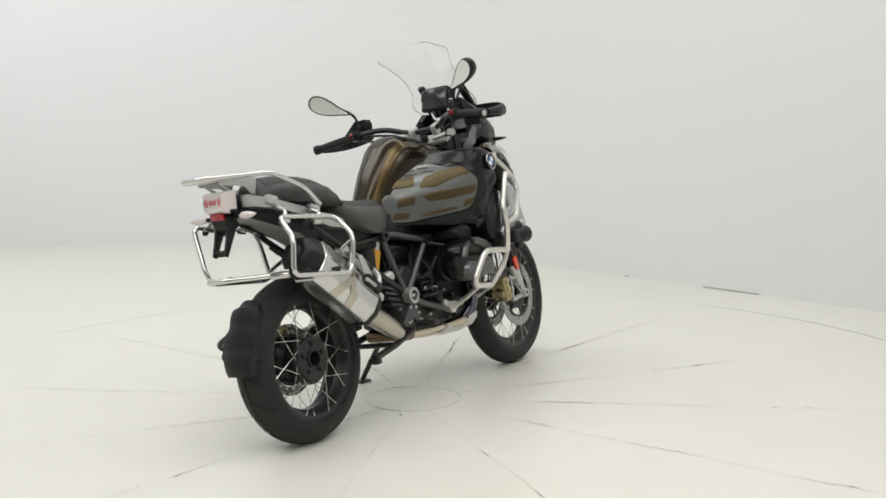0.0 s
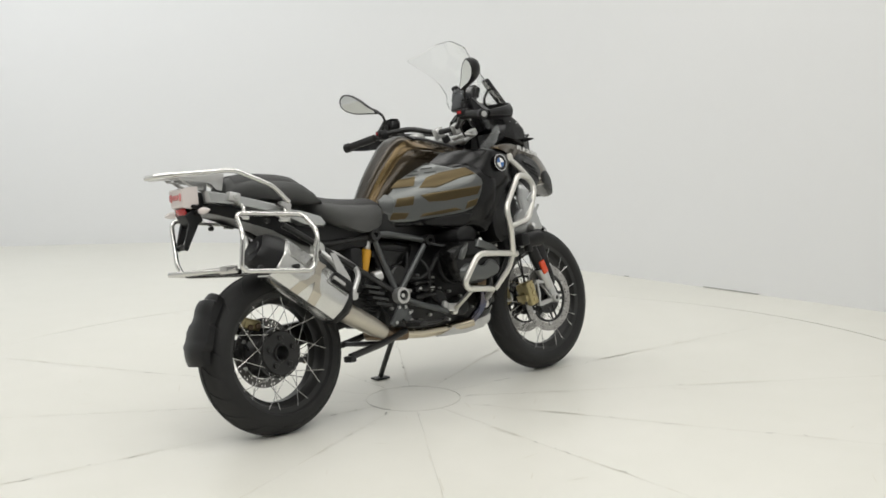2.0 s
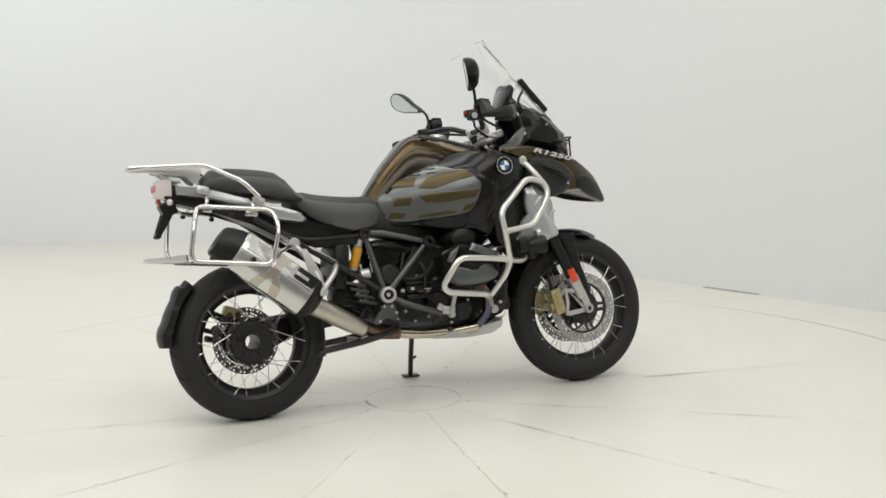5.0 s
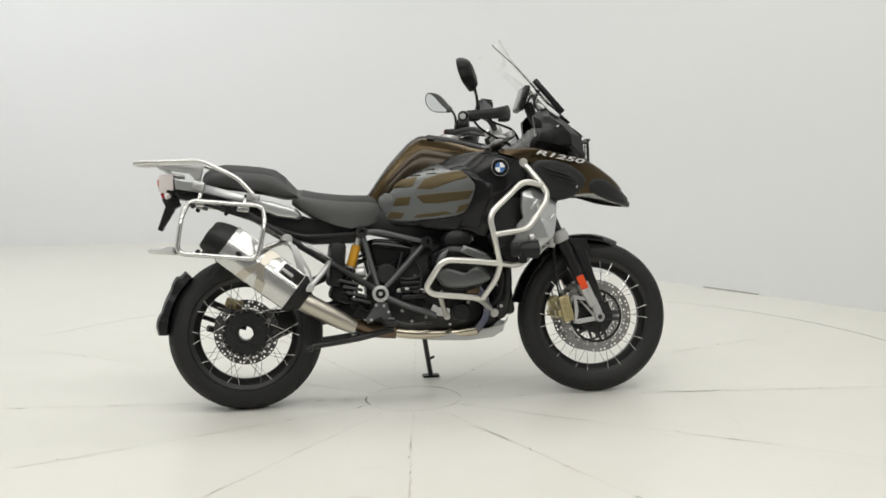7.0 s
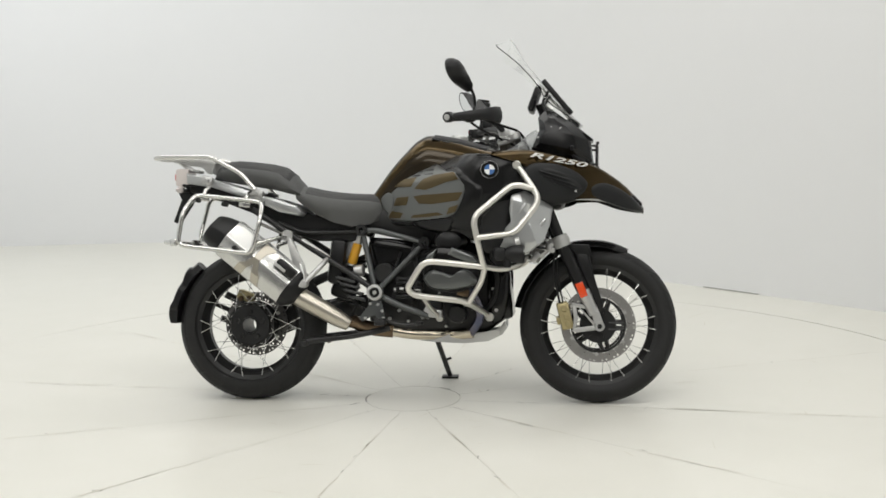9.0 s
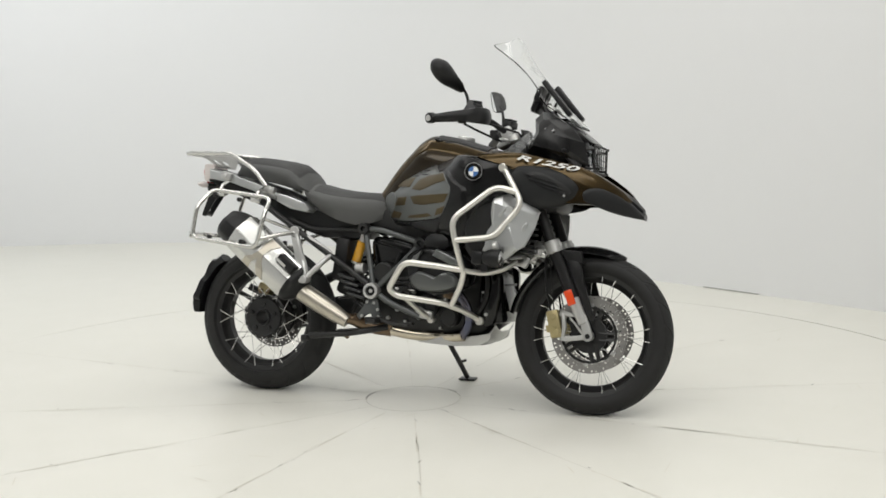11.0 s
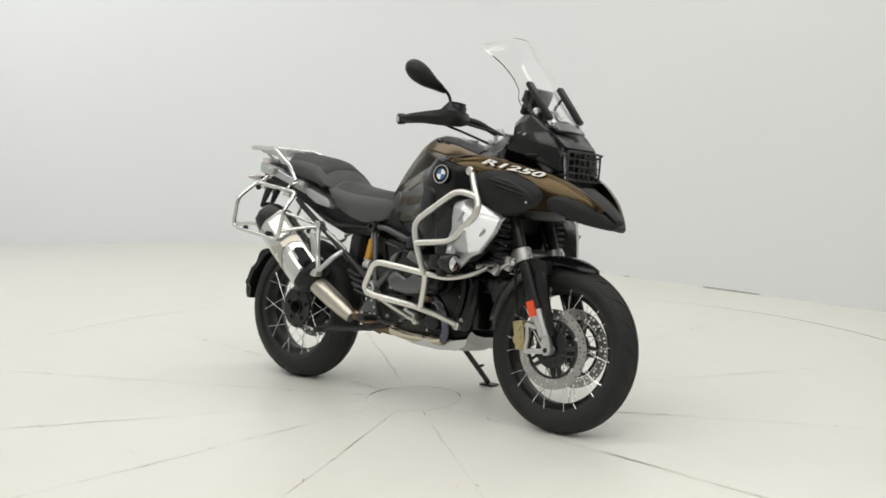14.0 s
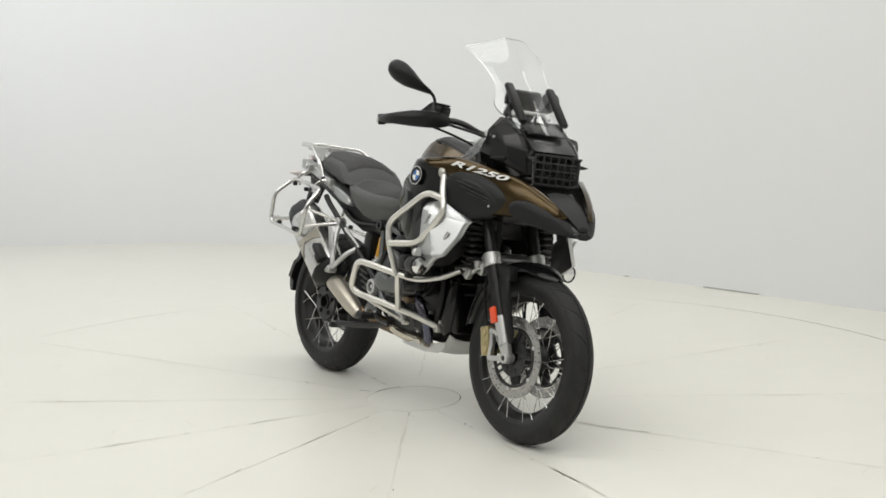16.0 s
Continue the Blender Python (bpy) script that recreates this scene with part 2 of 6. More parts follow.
def pad(bm, profile, wide, side, crown=0.01, depth=0.02, rings=6, round_=2, centre=None, power=3.0, lift=0.0, turn_in=0.012):
    """A panel with the outline profile (x, z), laid on the body's half width wide(x, z), crowned in the middle,
    turned in at its rim, and closed behind. side: -1 right, 1 left."""
    if round_:
        out = chaikin(profile, round_)
    else:
        out = []
        for i, p in enumerate(profile):
            q = profile[(i + 1) % len(profile)]
            m = max(1, int(math.dist(p, q) / 0.012))
            out += [(p[0] + (q[0] - p[0]) * k / m, p[1] + (q[1] - p[1]) * k / m) for k in range(m)]
    cx = centre[0] if centre else sum(p[0] for p in out) / len(out)
    cz = centre[1] if centre else sum(p[1] for p in out) / len(out)
    n, layers = len(out), []
    for k in range(rings, 0, -1):
        s = (k / rings) ** 0.75
        ring = []
        for x, z in out:
            px, pz = cx + (x - cx) * s, cz + (z - cz) * s
            y = wide(px, pz) + lift + crown * (1 - s ** power) - (turn_in if k == rings else 0)
            ring.append(bm.verts.new((px, side * y, pz)))
        layers.append(ring)
    tip = bm.verts.new((cx, side * (wide(cx, cz) + lift + crown), cz))
    back = [bm.verts.new((x, side * (wide(x, z) + lift - turn_in - depth), z)) for x, z in out]
    layers.insert(0, back)
    for a, b in zip(layers, layers[1:]):
        for i in range(n):
            bm.faces.new((a[i], a[(i + 1) % n], b[(i + 1) % n], b[i]))
    for i in range(n):
        bm.faces.new((layers[-1][i], layers[-1][(i + 1) % n], tip))
    mid = bm.verts.new((cx, side * (wide(cx, cz) + lift - turn_in - depth), cz))
    for i in range(n):
        bm.faces.new((back[(i + 1) % n], back[i], mid))
    return bm


def loft(bm, rings, cap=True):
    """Skins closed rings of equally many points."""
    vs = [[bm.verts.new(p) for p in r] for r in rings]
    n = len(vs[0])
    for a, b in zip(vs, vs[1:]):
        for i in range(n):
            bm.faces.new((a[i], a[(i + 1) % n], b[(i + 1) % n], b[i]))
    if cap:
        bm.faces.new(vs[0][::-1])
        bm.faces.new(vs[-1])
    return bm


def lerp(table, x):
    """Smooth interpolation in a table of (x, value), without overshoot."""
    if x <= table[0][0]:
        return table[0][1]
    n = len(table)
    for i in range(n - 1):
        (a, va), (b, vb) = table[i], table[i + 1]
        if x <= b:
            d = (vb - va) / (b - a)
            before = (va - table[i - 1][1]) / (a - table[i - 1][0]) if i else d
            after = (table[i + 2][1] - vb) / (table[i + 2][0] - b) if i + 2 < n else d
            m0 = 2 * before * d / (before + d) if before * d > 0 else 0.0
            m1 = 2 * after * d / (after + d) if after * d > 0 else 0.0
            h, t = b - a, (x - a) / (b - a)
            return (va * (1 + 2 * t) * (1 - t) ** 2 + m0 * h * t * (1 - t) ** 2 + vb * t * t * (3 - 2 * t) - m1 * h * t * t * (1 - t))
    return table[-1][1]


STEER = Matrix.Translation((0.56, 0, 0.83)) @ Matrix.Rotation(radians(1.6), 4, Vector((-0.40, 0, 0.917))) @ Matrix.Translation((-0.56, 0, -0.83))


COCKED = Matrix.Translation((0.40, 0, 1.14)) @ Matrix.Rotation(radians(-1.6), 4, "X") @ Matrix.Translation((-0.40, 0, -1.14))


def cocked(bm):
    """The handlebar with its fittings: turned with the fork and hanging a little to the left."""
    for v in bm.verts:
        v.co = COCKED @ (STEER @ v.co)
        v.co.y = v.co.y * 0.97 + 0.020 * min(1.0, abs(v.co.y) / 0.2)
    return bm


def steered(bm):
    """Turns a mesh with the handlebar, which stands a little to the left."""
    for v in bm.verts:
        v.co = STEER @ v.co
    return bm


# ---- studio ----
ROOM = [(-5.2, -6.6), (4.9, -6.6), (4.9, -1.05)]
for k in range(25):
    q = k / 24
    ROOM.append((1.15 * (1 - q) ** 2 + 2 * q * (1 - q) * -0.42 - 2.2 * q * q, 3.155 * (1 - q) ** 2 + 2 * q * (1 - q) * 4.92 + 5.06 * q * q))
ROOM.append((-5.2, 5.06))
HEIGHT = 4.2
# where the painted-over joint round the turntable has opened, in degrees
RIM_EAST, RIM_WEST = 26.0, 133.0


def offset_ring(pts, d):
    out, n = [], len(pts)
    for i in range(n):
        a, p, b = Vector(pts[i - 1]), Vector(pts[i]), Vector(pts[(i + 1) % n])
        t1, t2 = (p - a).normalized(), (b - p).normalized()
        n1, n2 = Vector((t1.y, -t1.x)), Vector((t2.y, -t2.x))
        m = (n1 + n2).normalized()
        out.append(p + m * (d / max(0.3, m.dot(n1))))
    return out


def build_room():
    ring = offset_ring(ROOM, 0.0)
    outer = offset_ring(ROOM, 0.12)
    names = ["wall_south", "wall_east"] + ["wall_back"] * (len(ROOM) - 3) + ["wall_west"]
    groups = {}
    for i, nme in enumerate(names):
        groups.setdefault(nme, []).append(i)
    for nme, idx in groups.items():
        bm = bmesh.new()
        for i in idx:
            j = (i + 1) % len(ring)
            q = [ring[i], ring[j], outer[j], outer[i]]
            lo = [bm.verts.new((p[0], p[1], -0.004)) for p in q]
            hi = [bm.verts.new((p[0], p[1], HEIGHT)) for p in q]
            for a in range(4):
                b = (a + 1) % 4
                if (a == 1 and i != idx[-1]) or (a == 3 and i != idx[0]):
                    continue
                bm.faces.new((lo[a], lo[b], hi[b], hi[a]))
            bm.faces.new(hi)
        bmesh.ops.remove_doubles(bm, verts=bm.verts, dist=1e-5)
        # the unseen wall behind the camera gets the darkened, unlit colour
        dark = nme == "wall_south"
        tagged(part(nme, bm, BACK_UNLIT if dark else WALL_PAINT, smooth=40), "unseen studio wall, darkened as if unlit" if dark else "smooth white painted studio wall", "wall", kind="structure")
    bm = bmesh.new()
    for z, flipd in ((HEIGHT + 0.002, False), (HEIGHT + 0.1, True)):
        bm.faces.new([bm.verts.new((p[0], p[1], z)) for p in outer])
    tagged(part("ceiling", bm, LAMP_WHITE, smooth=0), "white studio ceiling", "ceiling", kind="structure")
    # floor round the turntable: a sheet with a round opening
    bm = bmesh.new()
    n = 144
    gap_r = [2.4961 + 0.012 * max(0.0, math.cos(2 * math.pi * k / n - radians(RIM_EAST))) ** 14
             + 0.004 * max(0.0, math.cos(2 * math.pi * k / n - radians(RIM_WEST))) ** 60 for k in range(n)]
    inner = [bm.verts.new((gap_r[k] * math.cos(2 * math.pi * k / n), gap_r[k] * math.sin(2 * math.pi * k / n), 0)) for k in range(n)]
    rim = []
    for k in range(n):
        a = 2 * math.pi * k / n
        d = Vector((math.cos(a), math.sin(a)))
        best = 20.0
        for i in range(len(outer)):
            p, q = outer[i], outer[(i + 1) % len(outer)]
            e = q - p
            den = d.x * e.y - d.y * e.x
            if abs(den) > 1e-9:
                s = (p.x * e.y - p.y * e.x) / den
                u = (p.x * d.y - p.y * d.x) / den
                if s > 0 and -1e-6 <= u <= 1 + 1e-6:
                    best = min(best, s)
        rim.append(bm.verts.new((d.x * best, d.y * best, 0)))
    low = [bm.verts.new((v.co.x, v.co.y, -0.03)) for v in inner]
    for k in range(n):
        j = (k + 1) % n
        bm.faces.new((inner[k], rim[k], rim[j], inner[j]))
        bm.faces.new((low[k], inner[k], inner[j], low[j]))
    tagged(part("floor", bm, FLOOR_PAINT, smooth=30), "glossy off-white painted studio floor", "floor", kind="structure")
    bm = bmesh.new()
    bmesh.ops.create_circle(bm, cap_ends=True, radius=2.7, segments=96, matrix=pose(0, 0, -0.031))
    tagged(part("turntable_pit", bm, EDGE_DIRT_SHADE, smooth=0), "dark pit under the turntable", "pit", kind="structure")
    # dark strips in places: the shade of a thin gap under the angled wall
    d = (Vector(ROOM[3]) - Vector(ROOM[2])).normalized()
    inward = Vector((-d.y, d.x))
    for s0, s1, w in ((4.24, 4.64, 0.004), (5.22, 5.26, 0.004)):
        bm = bmesh.new()
        a = Vector(ROOM[2]) + d * s0 + inward * 0.002
        b = Vector(ROOM[2]) + d * s1 + inward * 0.002
        m = (a + b) / 2
        block(bm, (m.x, m.y, 0.004), ((b - a).length, w, 0.003), (0, 0, math.degrees(math.atan2(d.y, d.x))), bevel=0.001, segs=1)
        tagged(part("gap_strip", bm, EDGE_DIRT_SHADE), "dark strip for the shaded gap where the white wall meets the floor", "gap", kind="structure")


def build_turntable():
    table = new("turntable")
    tagged(table, "round white painted studio turntable of twelve panels with dirty joints", "turntable")
    bm = bmesh.new()
    lathe(bm, [(2.49, -0.024), (2.494, -0.003), (2.49, -0.0022)], (0, 0, 0), (0, 0, 1), 144)
    part("base", bm, SEAM_DIRT, table, "grimy base showing in the joints", smooth=0)
    gap, inner, outer_r = 0.00035, 0.2030, 2.496
    bm = bmesh.new()
    steps, radii = 12, [inner, 0.5, 1.0, 1.6, outer_r - 0.003, outer_r]
    grid = []
    for r in radii:
        half = radians(15) - math.asin(gap / r)
        grid.append([bm.verts.new((r * math.cos(q), r * math.sin(q), 0.0 if r < outer_r else -0.0002))
                     for q in (-half + 2 * half * k / steps for k in range(steps + 1))])
    for a, b in zip(grid, grid[1:]):
        for k in range(steps):
            bm.faces.new((a[k], b[k], b[k + 1], a[k + 1]))
    rim = [e for e in bm.edges if e.is_boundary]
    ext = bmesh.ops.extrude_edge_only(bm, edges=rim)
    for v in ext["geom"]:
        if isinstance(v, bmesh.types.BMVert):
            v.co.z = -0.005
    first = part("panel", bm, FLOOR_PAINT, table, smooth=0)
    first.rotation_euler = (0, 0, radians(10))
    for k in range(1, 12):
        ob = new("panel", first.data)
        ob.parent = table
        ob.rotation_euler = (0, 0, radians(10 + 30 * k))
    bm = bmesh.new()
    lathe(bm, [(0.2005, -0.005), (0.2005, 0.0), (0.1, 0.0004), (0.001, 0.0004)], (0, 0, 0), (0, 0, 1), 64)
    part("centre_disc", bm, FLOOR_PAINT, table, smooth=0)
    # worn patches along the joints: thin flakes of yellowed filler and chips
    rng = random.Random(5)
    bm = bmesh.new()
    for k in range(12):
        base = radians(25 + 30 * k)
        for _ in range(16):
            r0 = rng.uniform(0.24, 2.2)
            L, w = rng.uniform(0.02, 0.22), rng.uniform(0.0008, 0.0042)
            c, s = math.cos(base), math.sin(base)
            off = rng.uniform(-0.007, 0.007)
            pts = []
            m = 7
            for i in range(m):
                pts.append((r0 + L * i / (m - 1), off + w * rng.uniform(0.3, 1.0) * (1 if 0 < i < m - 1 else 0.2)))
            for i in range(m - 1, -1, -1):
                pts.append((r0 + L * i / (m - 1), off - w * rng.uniform(0.3, 1.0) * (1 if 0 < i < m - 1 else 0.2)))
            bm.faces.new([bm.verts.new((c * x - s * y, s * x + c * y, 0.0009)) for x, y in pts])
    for _ in range(70):
        r0, a = rng.uniform(0.25, 2.4), rng.uniform(0, 2 * math.pi)
        L, w, t = rng.uniform(0.008, 0.07), rng.uniform(0.001, 0.003), rng.uniform(0, 3.14)
        x0, y0, c, s = r0 * math.cos(a), r0 * math.sin(a), math.cos(t), math.sin(t)
        pts = [(-L, 0), (-L * 0.4, w), (L * 0.3, w * 0.6), (L, 0.1 * w), (L * 0.2, -w), (-L * 0.5, -w * 0.7)]
        bm.faces.new([bm.verts.new((x0 + c * x - s * y, y0 + s * x + c * y, 0.0012)) for x, y in pts])
    chips = bmesh.new()
    for k in range(60):
        base = radians(25 + 30 * (k % 12)) + rng.uniform(-0.01, 0.01)
        r0, L, w = rng.uniform(0.22, 2.0), rng.uniform(0.004, 0.03), rng.uniform(0.001, 0.0028)
        x0, y0, t = r0 * math.cos(base), r0 * math.sin(base), base + rng.uniform(-0.5, 0.5)
        cq, sq = math.cos(t), math.sin(t)
        pts = [(-L, 0), (-L * 0.3, w), (L * 0.5, w * 0.7), (L, 0.1 * w), (L * 0.1, -w), (-L * 0.6, -w * 0.5)]
        chips.faces.new([chips.verts.new((x0 + cq * x - sq * y, y0 + sq * x + cq * y, 0.0016)) for x, y in pts])
    for a0, a1, w in ((165.0, 203.0, 0.0035), (165.0 + 8, 165.0 + 14, 0.003), (165.0 - 120, 165.0 - 100, 0.002)):
        arc = [radians(a0 + (a1 - a0) * i / 12) for i in range(13)]
        rim_o = [(0.2035 + w * (0.3 + 0.7 * math.sin(math.pi * i / 12)), q) for i, q in enumerate(arc)]
        rim_i = [(0.2015 - 0.3 * w, q) for q in arc]
        chips.faces.new([chips.verts.new((r * math.cos(q), r * math.sin(q), 0.0016)) for r, q in rim_o + rim_i[::-1]])
    ob = part("chipping", chips, EDGE_DIRT_SHADE, table, "small dark chips along the joints", smooth=0)
    ob["kind"] = "stuff"
    ob = part("scuffing", bm, SCUFF, table, "faint scuffs and yellowed filler", smooth=0)
    ob["kind"] = "stuff"
    return table


build_room()
turntable = build_turntable()


# ---- motorcycle ----
bike = new("motorcycle")
tagged(bike, "black, bronze and grey adventure motorcycle leaning on its side stand", "motorcycle")

PLAN = [(-0.20, 0.10), (-0.14, 0.105), (0.0, 0.185), (0.1, 0.25), (0.2, 0.312), (0.27, 0.346), (0.33, 0.358), (0.40, 0.352),
        (0.47, 0.318), (0.55, 0.284), (0.65, 0.243), (0.73, 0.212), (0.80, 0.180), (0.88, 0.130), (0.94, 0.075), (0.985, 0.03)]
SHOULDER = [(-0.1, 0.82), (0.2, 0.87), (0.33, 0.955), (0.5, 0.965), (0.7, 0.93), (0.9, 0.85)]


def body_width(x, z):
    """The half width of tank and fairing."""
    w, zs = lerp(PLAN, x), lerp(SHOULDER, x)
    if z > zs:
        w -= 0.15 * (z - zs) + 1.5 * (z - zs) ** 2 + 170 * (z - zs) ** 4
    if z < zs - 0.1:
        w -= 0.22 * (zs - 0.1 - z) + (1.2 * (zs - 0.1 - z) ** 2 if x > 0.5 else 0)
    return max(0.02, w)


WHEEL_Y, REAR_Y = -0.034, 0.0
FRONT_AXLE, REAR_AXLE = V(0.785, WHEEL_Y, 0.317), V(-0.698, REAR_Y, 0.307)


def tyre(bm, c, R, r_bead, half):
    """A tyre with a rounded crown, sidewalls and cut tread blocks."""
    prof = [(r_bead, -half * 0.70), (r_bead + 0.012, -half * 0.84), (R - 0.98 * half, -half * 0.98), (R - 0.80 * half, -half), (R - 0.62 * half, -half * 0.97),
            (R - 0.42 * half, -half * 0.86), (R - 0.20 * half, -half * 0.62), (R - 0.045 * half, -half * 0.30), (R, -half * 0.08)]
    prof = prof + [(r, -h) for r, h in reversed(prof)]
    lathe(bm, prof + [(r_bead - 0.006, half * 0.6), (r_bead - 0.006, -half * 0.6)], c, (0, 1, 0), 96, closed=True)
    return bm


def tread(bm, c, R, half, lugs):
    """Shallow tread blocks parted by slanting grooves."""
    ax = Vector(c)
    for k in range(lugs):
        for s in (-1, 1):
            a0 = 2 * math.pi * (k + (0.5 if s > 0 else 0)) / lugs
            vs = []
            for j in range(5):
                v = j / 4
                y_ = 0.06 + 0.82 * v
                h = s * half * y_
                rr = R - half * 0.60 * y_ ** 2.3
                wid = 2 * math.pi / lugs * (0.93 - 0.05 * v)
                arc = [a0 + 0.20 * v + wid * i / 4 for i in range(5)]
                prof = [(rr - 0.006, arc[0])] + [(rr + 0.0030, q) for q in arc] + [(rr - 0.006, arc[-1])]
                vs.append([bm.verts.new(ax + Vector((r * math.cos(q), h, r * math.sin(q)))) for r, q in prof])
            for p, q in zip(vs, vs[1:]):
                for i in range(6):
                    bm.faces.new((p[i], p[i + 1], q[i + 1], q[i]))
            bm.faces.new(vs[0][::-1])
            bm.faces.new(vs[-1])
    return bm


def brake_disc(bm, c, y, r_out, r_in, cells=54):
    """A floating disc drilled right through, two staggered rows of holes."""
    w, rm, rh = 0.0022, (r_out + r_in) * 0.5, 0.0044
    step = 2 * math.pi / cells

    def at(r, q, dy):
        return (c.x + r * math.cos(q), c.y + y + dy, c.z + r * math.sin(q))

    for row, (r0, r1) in enumerate(((r_in, rm), (rm, r_out))):
        for k in range(cells):
            q0, q1 = k * step, (k + 1) * step
            qm, rc = (q0 + q1) / 2, (r0 + r1) / 2
            rim = [(r1, q1), (r1, qm), (r1, q0), (rc, q0), (r0, q0), (r0, qm), (r0, q1), (rc, q1)]
            drilled = (k + row) % 3 != 2
            bore = [(rc + rh * math.sin(radians(45 + 45 * n)), qm + rh / rc * math.cos(radians(45 + 45 * n))) for n in range(8)]
            if not drilled:
                for dy in (-w, w):
                    bm.faces.new([bm.verts.new(at(r, q, dy)) for r, q in rim])
                continue
            layer = []
            for dy in (-w, w):
                o = [bm.verts.new(at(r, q, dy)) for r, q in rim]
                h = [bm.verts.new(at(r, q, dy)) for r, q in bore]
                for n in range(8):
                    bm.faces.new((o[n], o[(n + 1) % 8], h[(n + 1) % 8], h[n]))
                layer.append(h)
            for n in range(8):
                bm.faces.new((layer[0][n], layer[0][(n + 1) % 8], layer[1][(n + 1) % 8], layer[1][n]))
    n = cells * 2
    for r in (r_in, r_out):
        ring = [[bm.verts.new(at(r, math.pi * 2 * k / n, dy)) for k in range(n)] for dy in (-w, w)]
        for k in range(n):
            bm.faces.new((ring[0][k], ring[0][(k + 1) % n], ring[1][(k + 1) % n], ring[1][k]))
    bmesh.ops.remove_doubles(bm, verts=bm.verts[:], dist=0.0001)
    bmesh.ops.recalc_face_normals(bm, faces=bm.faces[:])
    return bm


def wheel(c, R, r_rim, half, name, lugs, spokes, adjust=lambda b: b, discs=(), disc_r=0.15, disc_in=0.112, hub_r=0.045, hub_half=0.06, bore=0.014, disc_mat=DISC_STEEL):
    w = new(name)
    w.parent = bike
    bm = tyre(bmesh.new(), c, R, r_rim, half)
    ty = part("tyre", adjust(bm), RUBBER, w, "black rubber road tyre with worn tread blocks", smooth=50)
    part("tread", adjust(tread(bmesh.new(), c, R, half, lugs)), RUBBER, ty, smooth=50)["kind"] = "stuff"
    rw = half * 0.80
    prof = [(r_rim + 0.010, -rw), (r_rim + 0.010, -rw + 0.004), (r_rim - 0.004, -rw + 0.012), (r_rim - 0.006, -rw * 0.55), (r_rim - 0.026, -rw * 0.35),
            (r_rim - 0.026, rw * 0.35), (r_rim - 0.006, rw * 0.55), (r_rim - 0.004, rw - 0.012), (r_rim + 0.010, rw - 0.004), (r_rim + 0.010, rw),
            (r_rim - 0.010, rw - 0.006), (r_rim - 0.016, rw - 0.016), (r_rim - 0.020, rw * 0.5), (r_rim - 0.034, rw * 0.3),
            (r_rim - 0.034, -rw * 0.3), (r_rim - 0.020, -rw * 0.5), (r_rim - 0.016, -rw + 0.016), (r_rim - 0.010, -rw + 0.006)]
    bm = lathe(bmesh.new(), prof, c, (0, 1, 0), 96, closed=True)
    part("rim", adjust(bm), BLACK_METAL, w, "black wire-spoke rim")
    for k in range(spokes):
        s = -1 if k % 2 else 1
        pair = (k // 2) % 2
        q = 2 * math.pi * (k + 0.5 * pair) / spokes
        q2 = q + (0.62 if pair else -0.62)
        a = c + V((r_rim - 0.006) * math.cos(q), s * rw * 0.90, (r_rim - 0.006) * math.sin(q))
        b = c + V(hub_r * 1.05 * math.cos(q2), s * hub_half * 0.85, hub_r * 1.05 * math.sin(q2))
        bm = tube(bmesh.new(), [a, b], 0.0014, seg=6)
        d = (b - a).normalized()
        drum(bm, a - d * 0.002, a + d * 0.018, 0.0024, 0.0020, edge=0.0006, seg=6)
        part("spoke", adjust(bm), SPOKE_STEEL, w)
    bm = lathe(bmesh.new(), [(bore, -hub_half), (hub_r, -hub_half), (hub_r * 1.1, -hub_half * 0.8), (hub_r * 0.72, -hub_half * 0.5), (hub_r * 0.72, hub_half * 0.5),
                             (hub_r * 1.1, hub_half * 0.8), (hub_r, hub_half), (bore, hub_half)], c, (0, 1, 0), 36, closed=True)
    part("hub", adjust(bm), BLACK_METAL, w, "black hub")
    for y in discs:
        dd = part("brake_disc", adjust(brake_disc(bmesh.new(), c, y, disc_r, disc_in)), disc_mat, w, "drilled steel brake disc")
        bm, arms = bmesh.new(), bmesh.new()
        for k in range(10):
            q = 2 * math.pi * k / 10 + 0.3
            lean = 0.20 if k % 2 else -0.20
            a = c + V(hub_r * 0.9 * math.cos(q), y * 0.97, hub_r * 0.9 * math.sin(q))
            b = c + V((disc_in - 0.006) * math.cos(q + lean), y * 0.99, (disc_in - 0.006) * math.sin(q + lean))
            tube(arms, [a, b], 0.014, seg=8, flat=0.45, r_end=0.008)
        lathe(bm, [(disc_in - 0.014, y - 0.004), (disc_in - 0.004, y - 0.004), (disc_in - 0.004, y + 0.004), (disc_in - 0.014, y + 0.004)], c, (0, 1, 0), 48, closed=True)
        lathe(bm, [(hub_r * 0.6, y - 0.005), (disc_in * 0.62, y - 0.005), (disc_in * 0.62, y + 0.005), (hub_r * 0.6, y + 0.005)], c, (0, 1, 0), 36, closed=True)
        part("disc_carrier", adjust(bm), BLACK_METAL, dd, "black disc carrier")
        pieces("carrier_arm", adjust(arms), BLACK_METAL, dd)
        bm = bmesh.new()
        for k in range(6):
            q = 2 * math.pi * k / 6 + 0.46
            o = c + V((disc_in + 0.002) * math.cos(q), y, (disc_in + 0.002) * math.sin(q))
            drum(bm, o + V(0, -0.006, 0), o + V(0, 0.006, 0), 0.008, edge=0.001, seg=12)
        pieces("rivet", adjust(bm), CAST_ALU, dd)
    return w


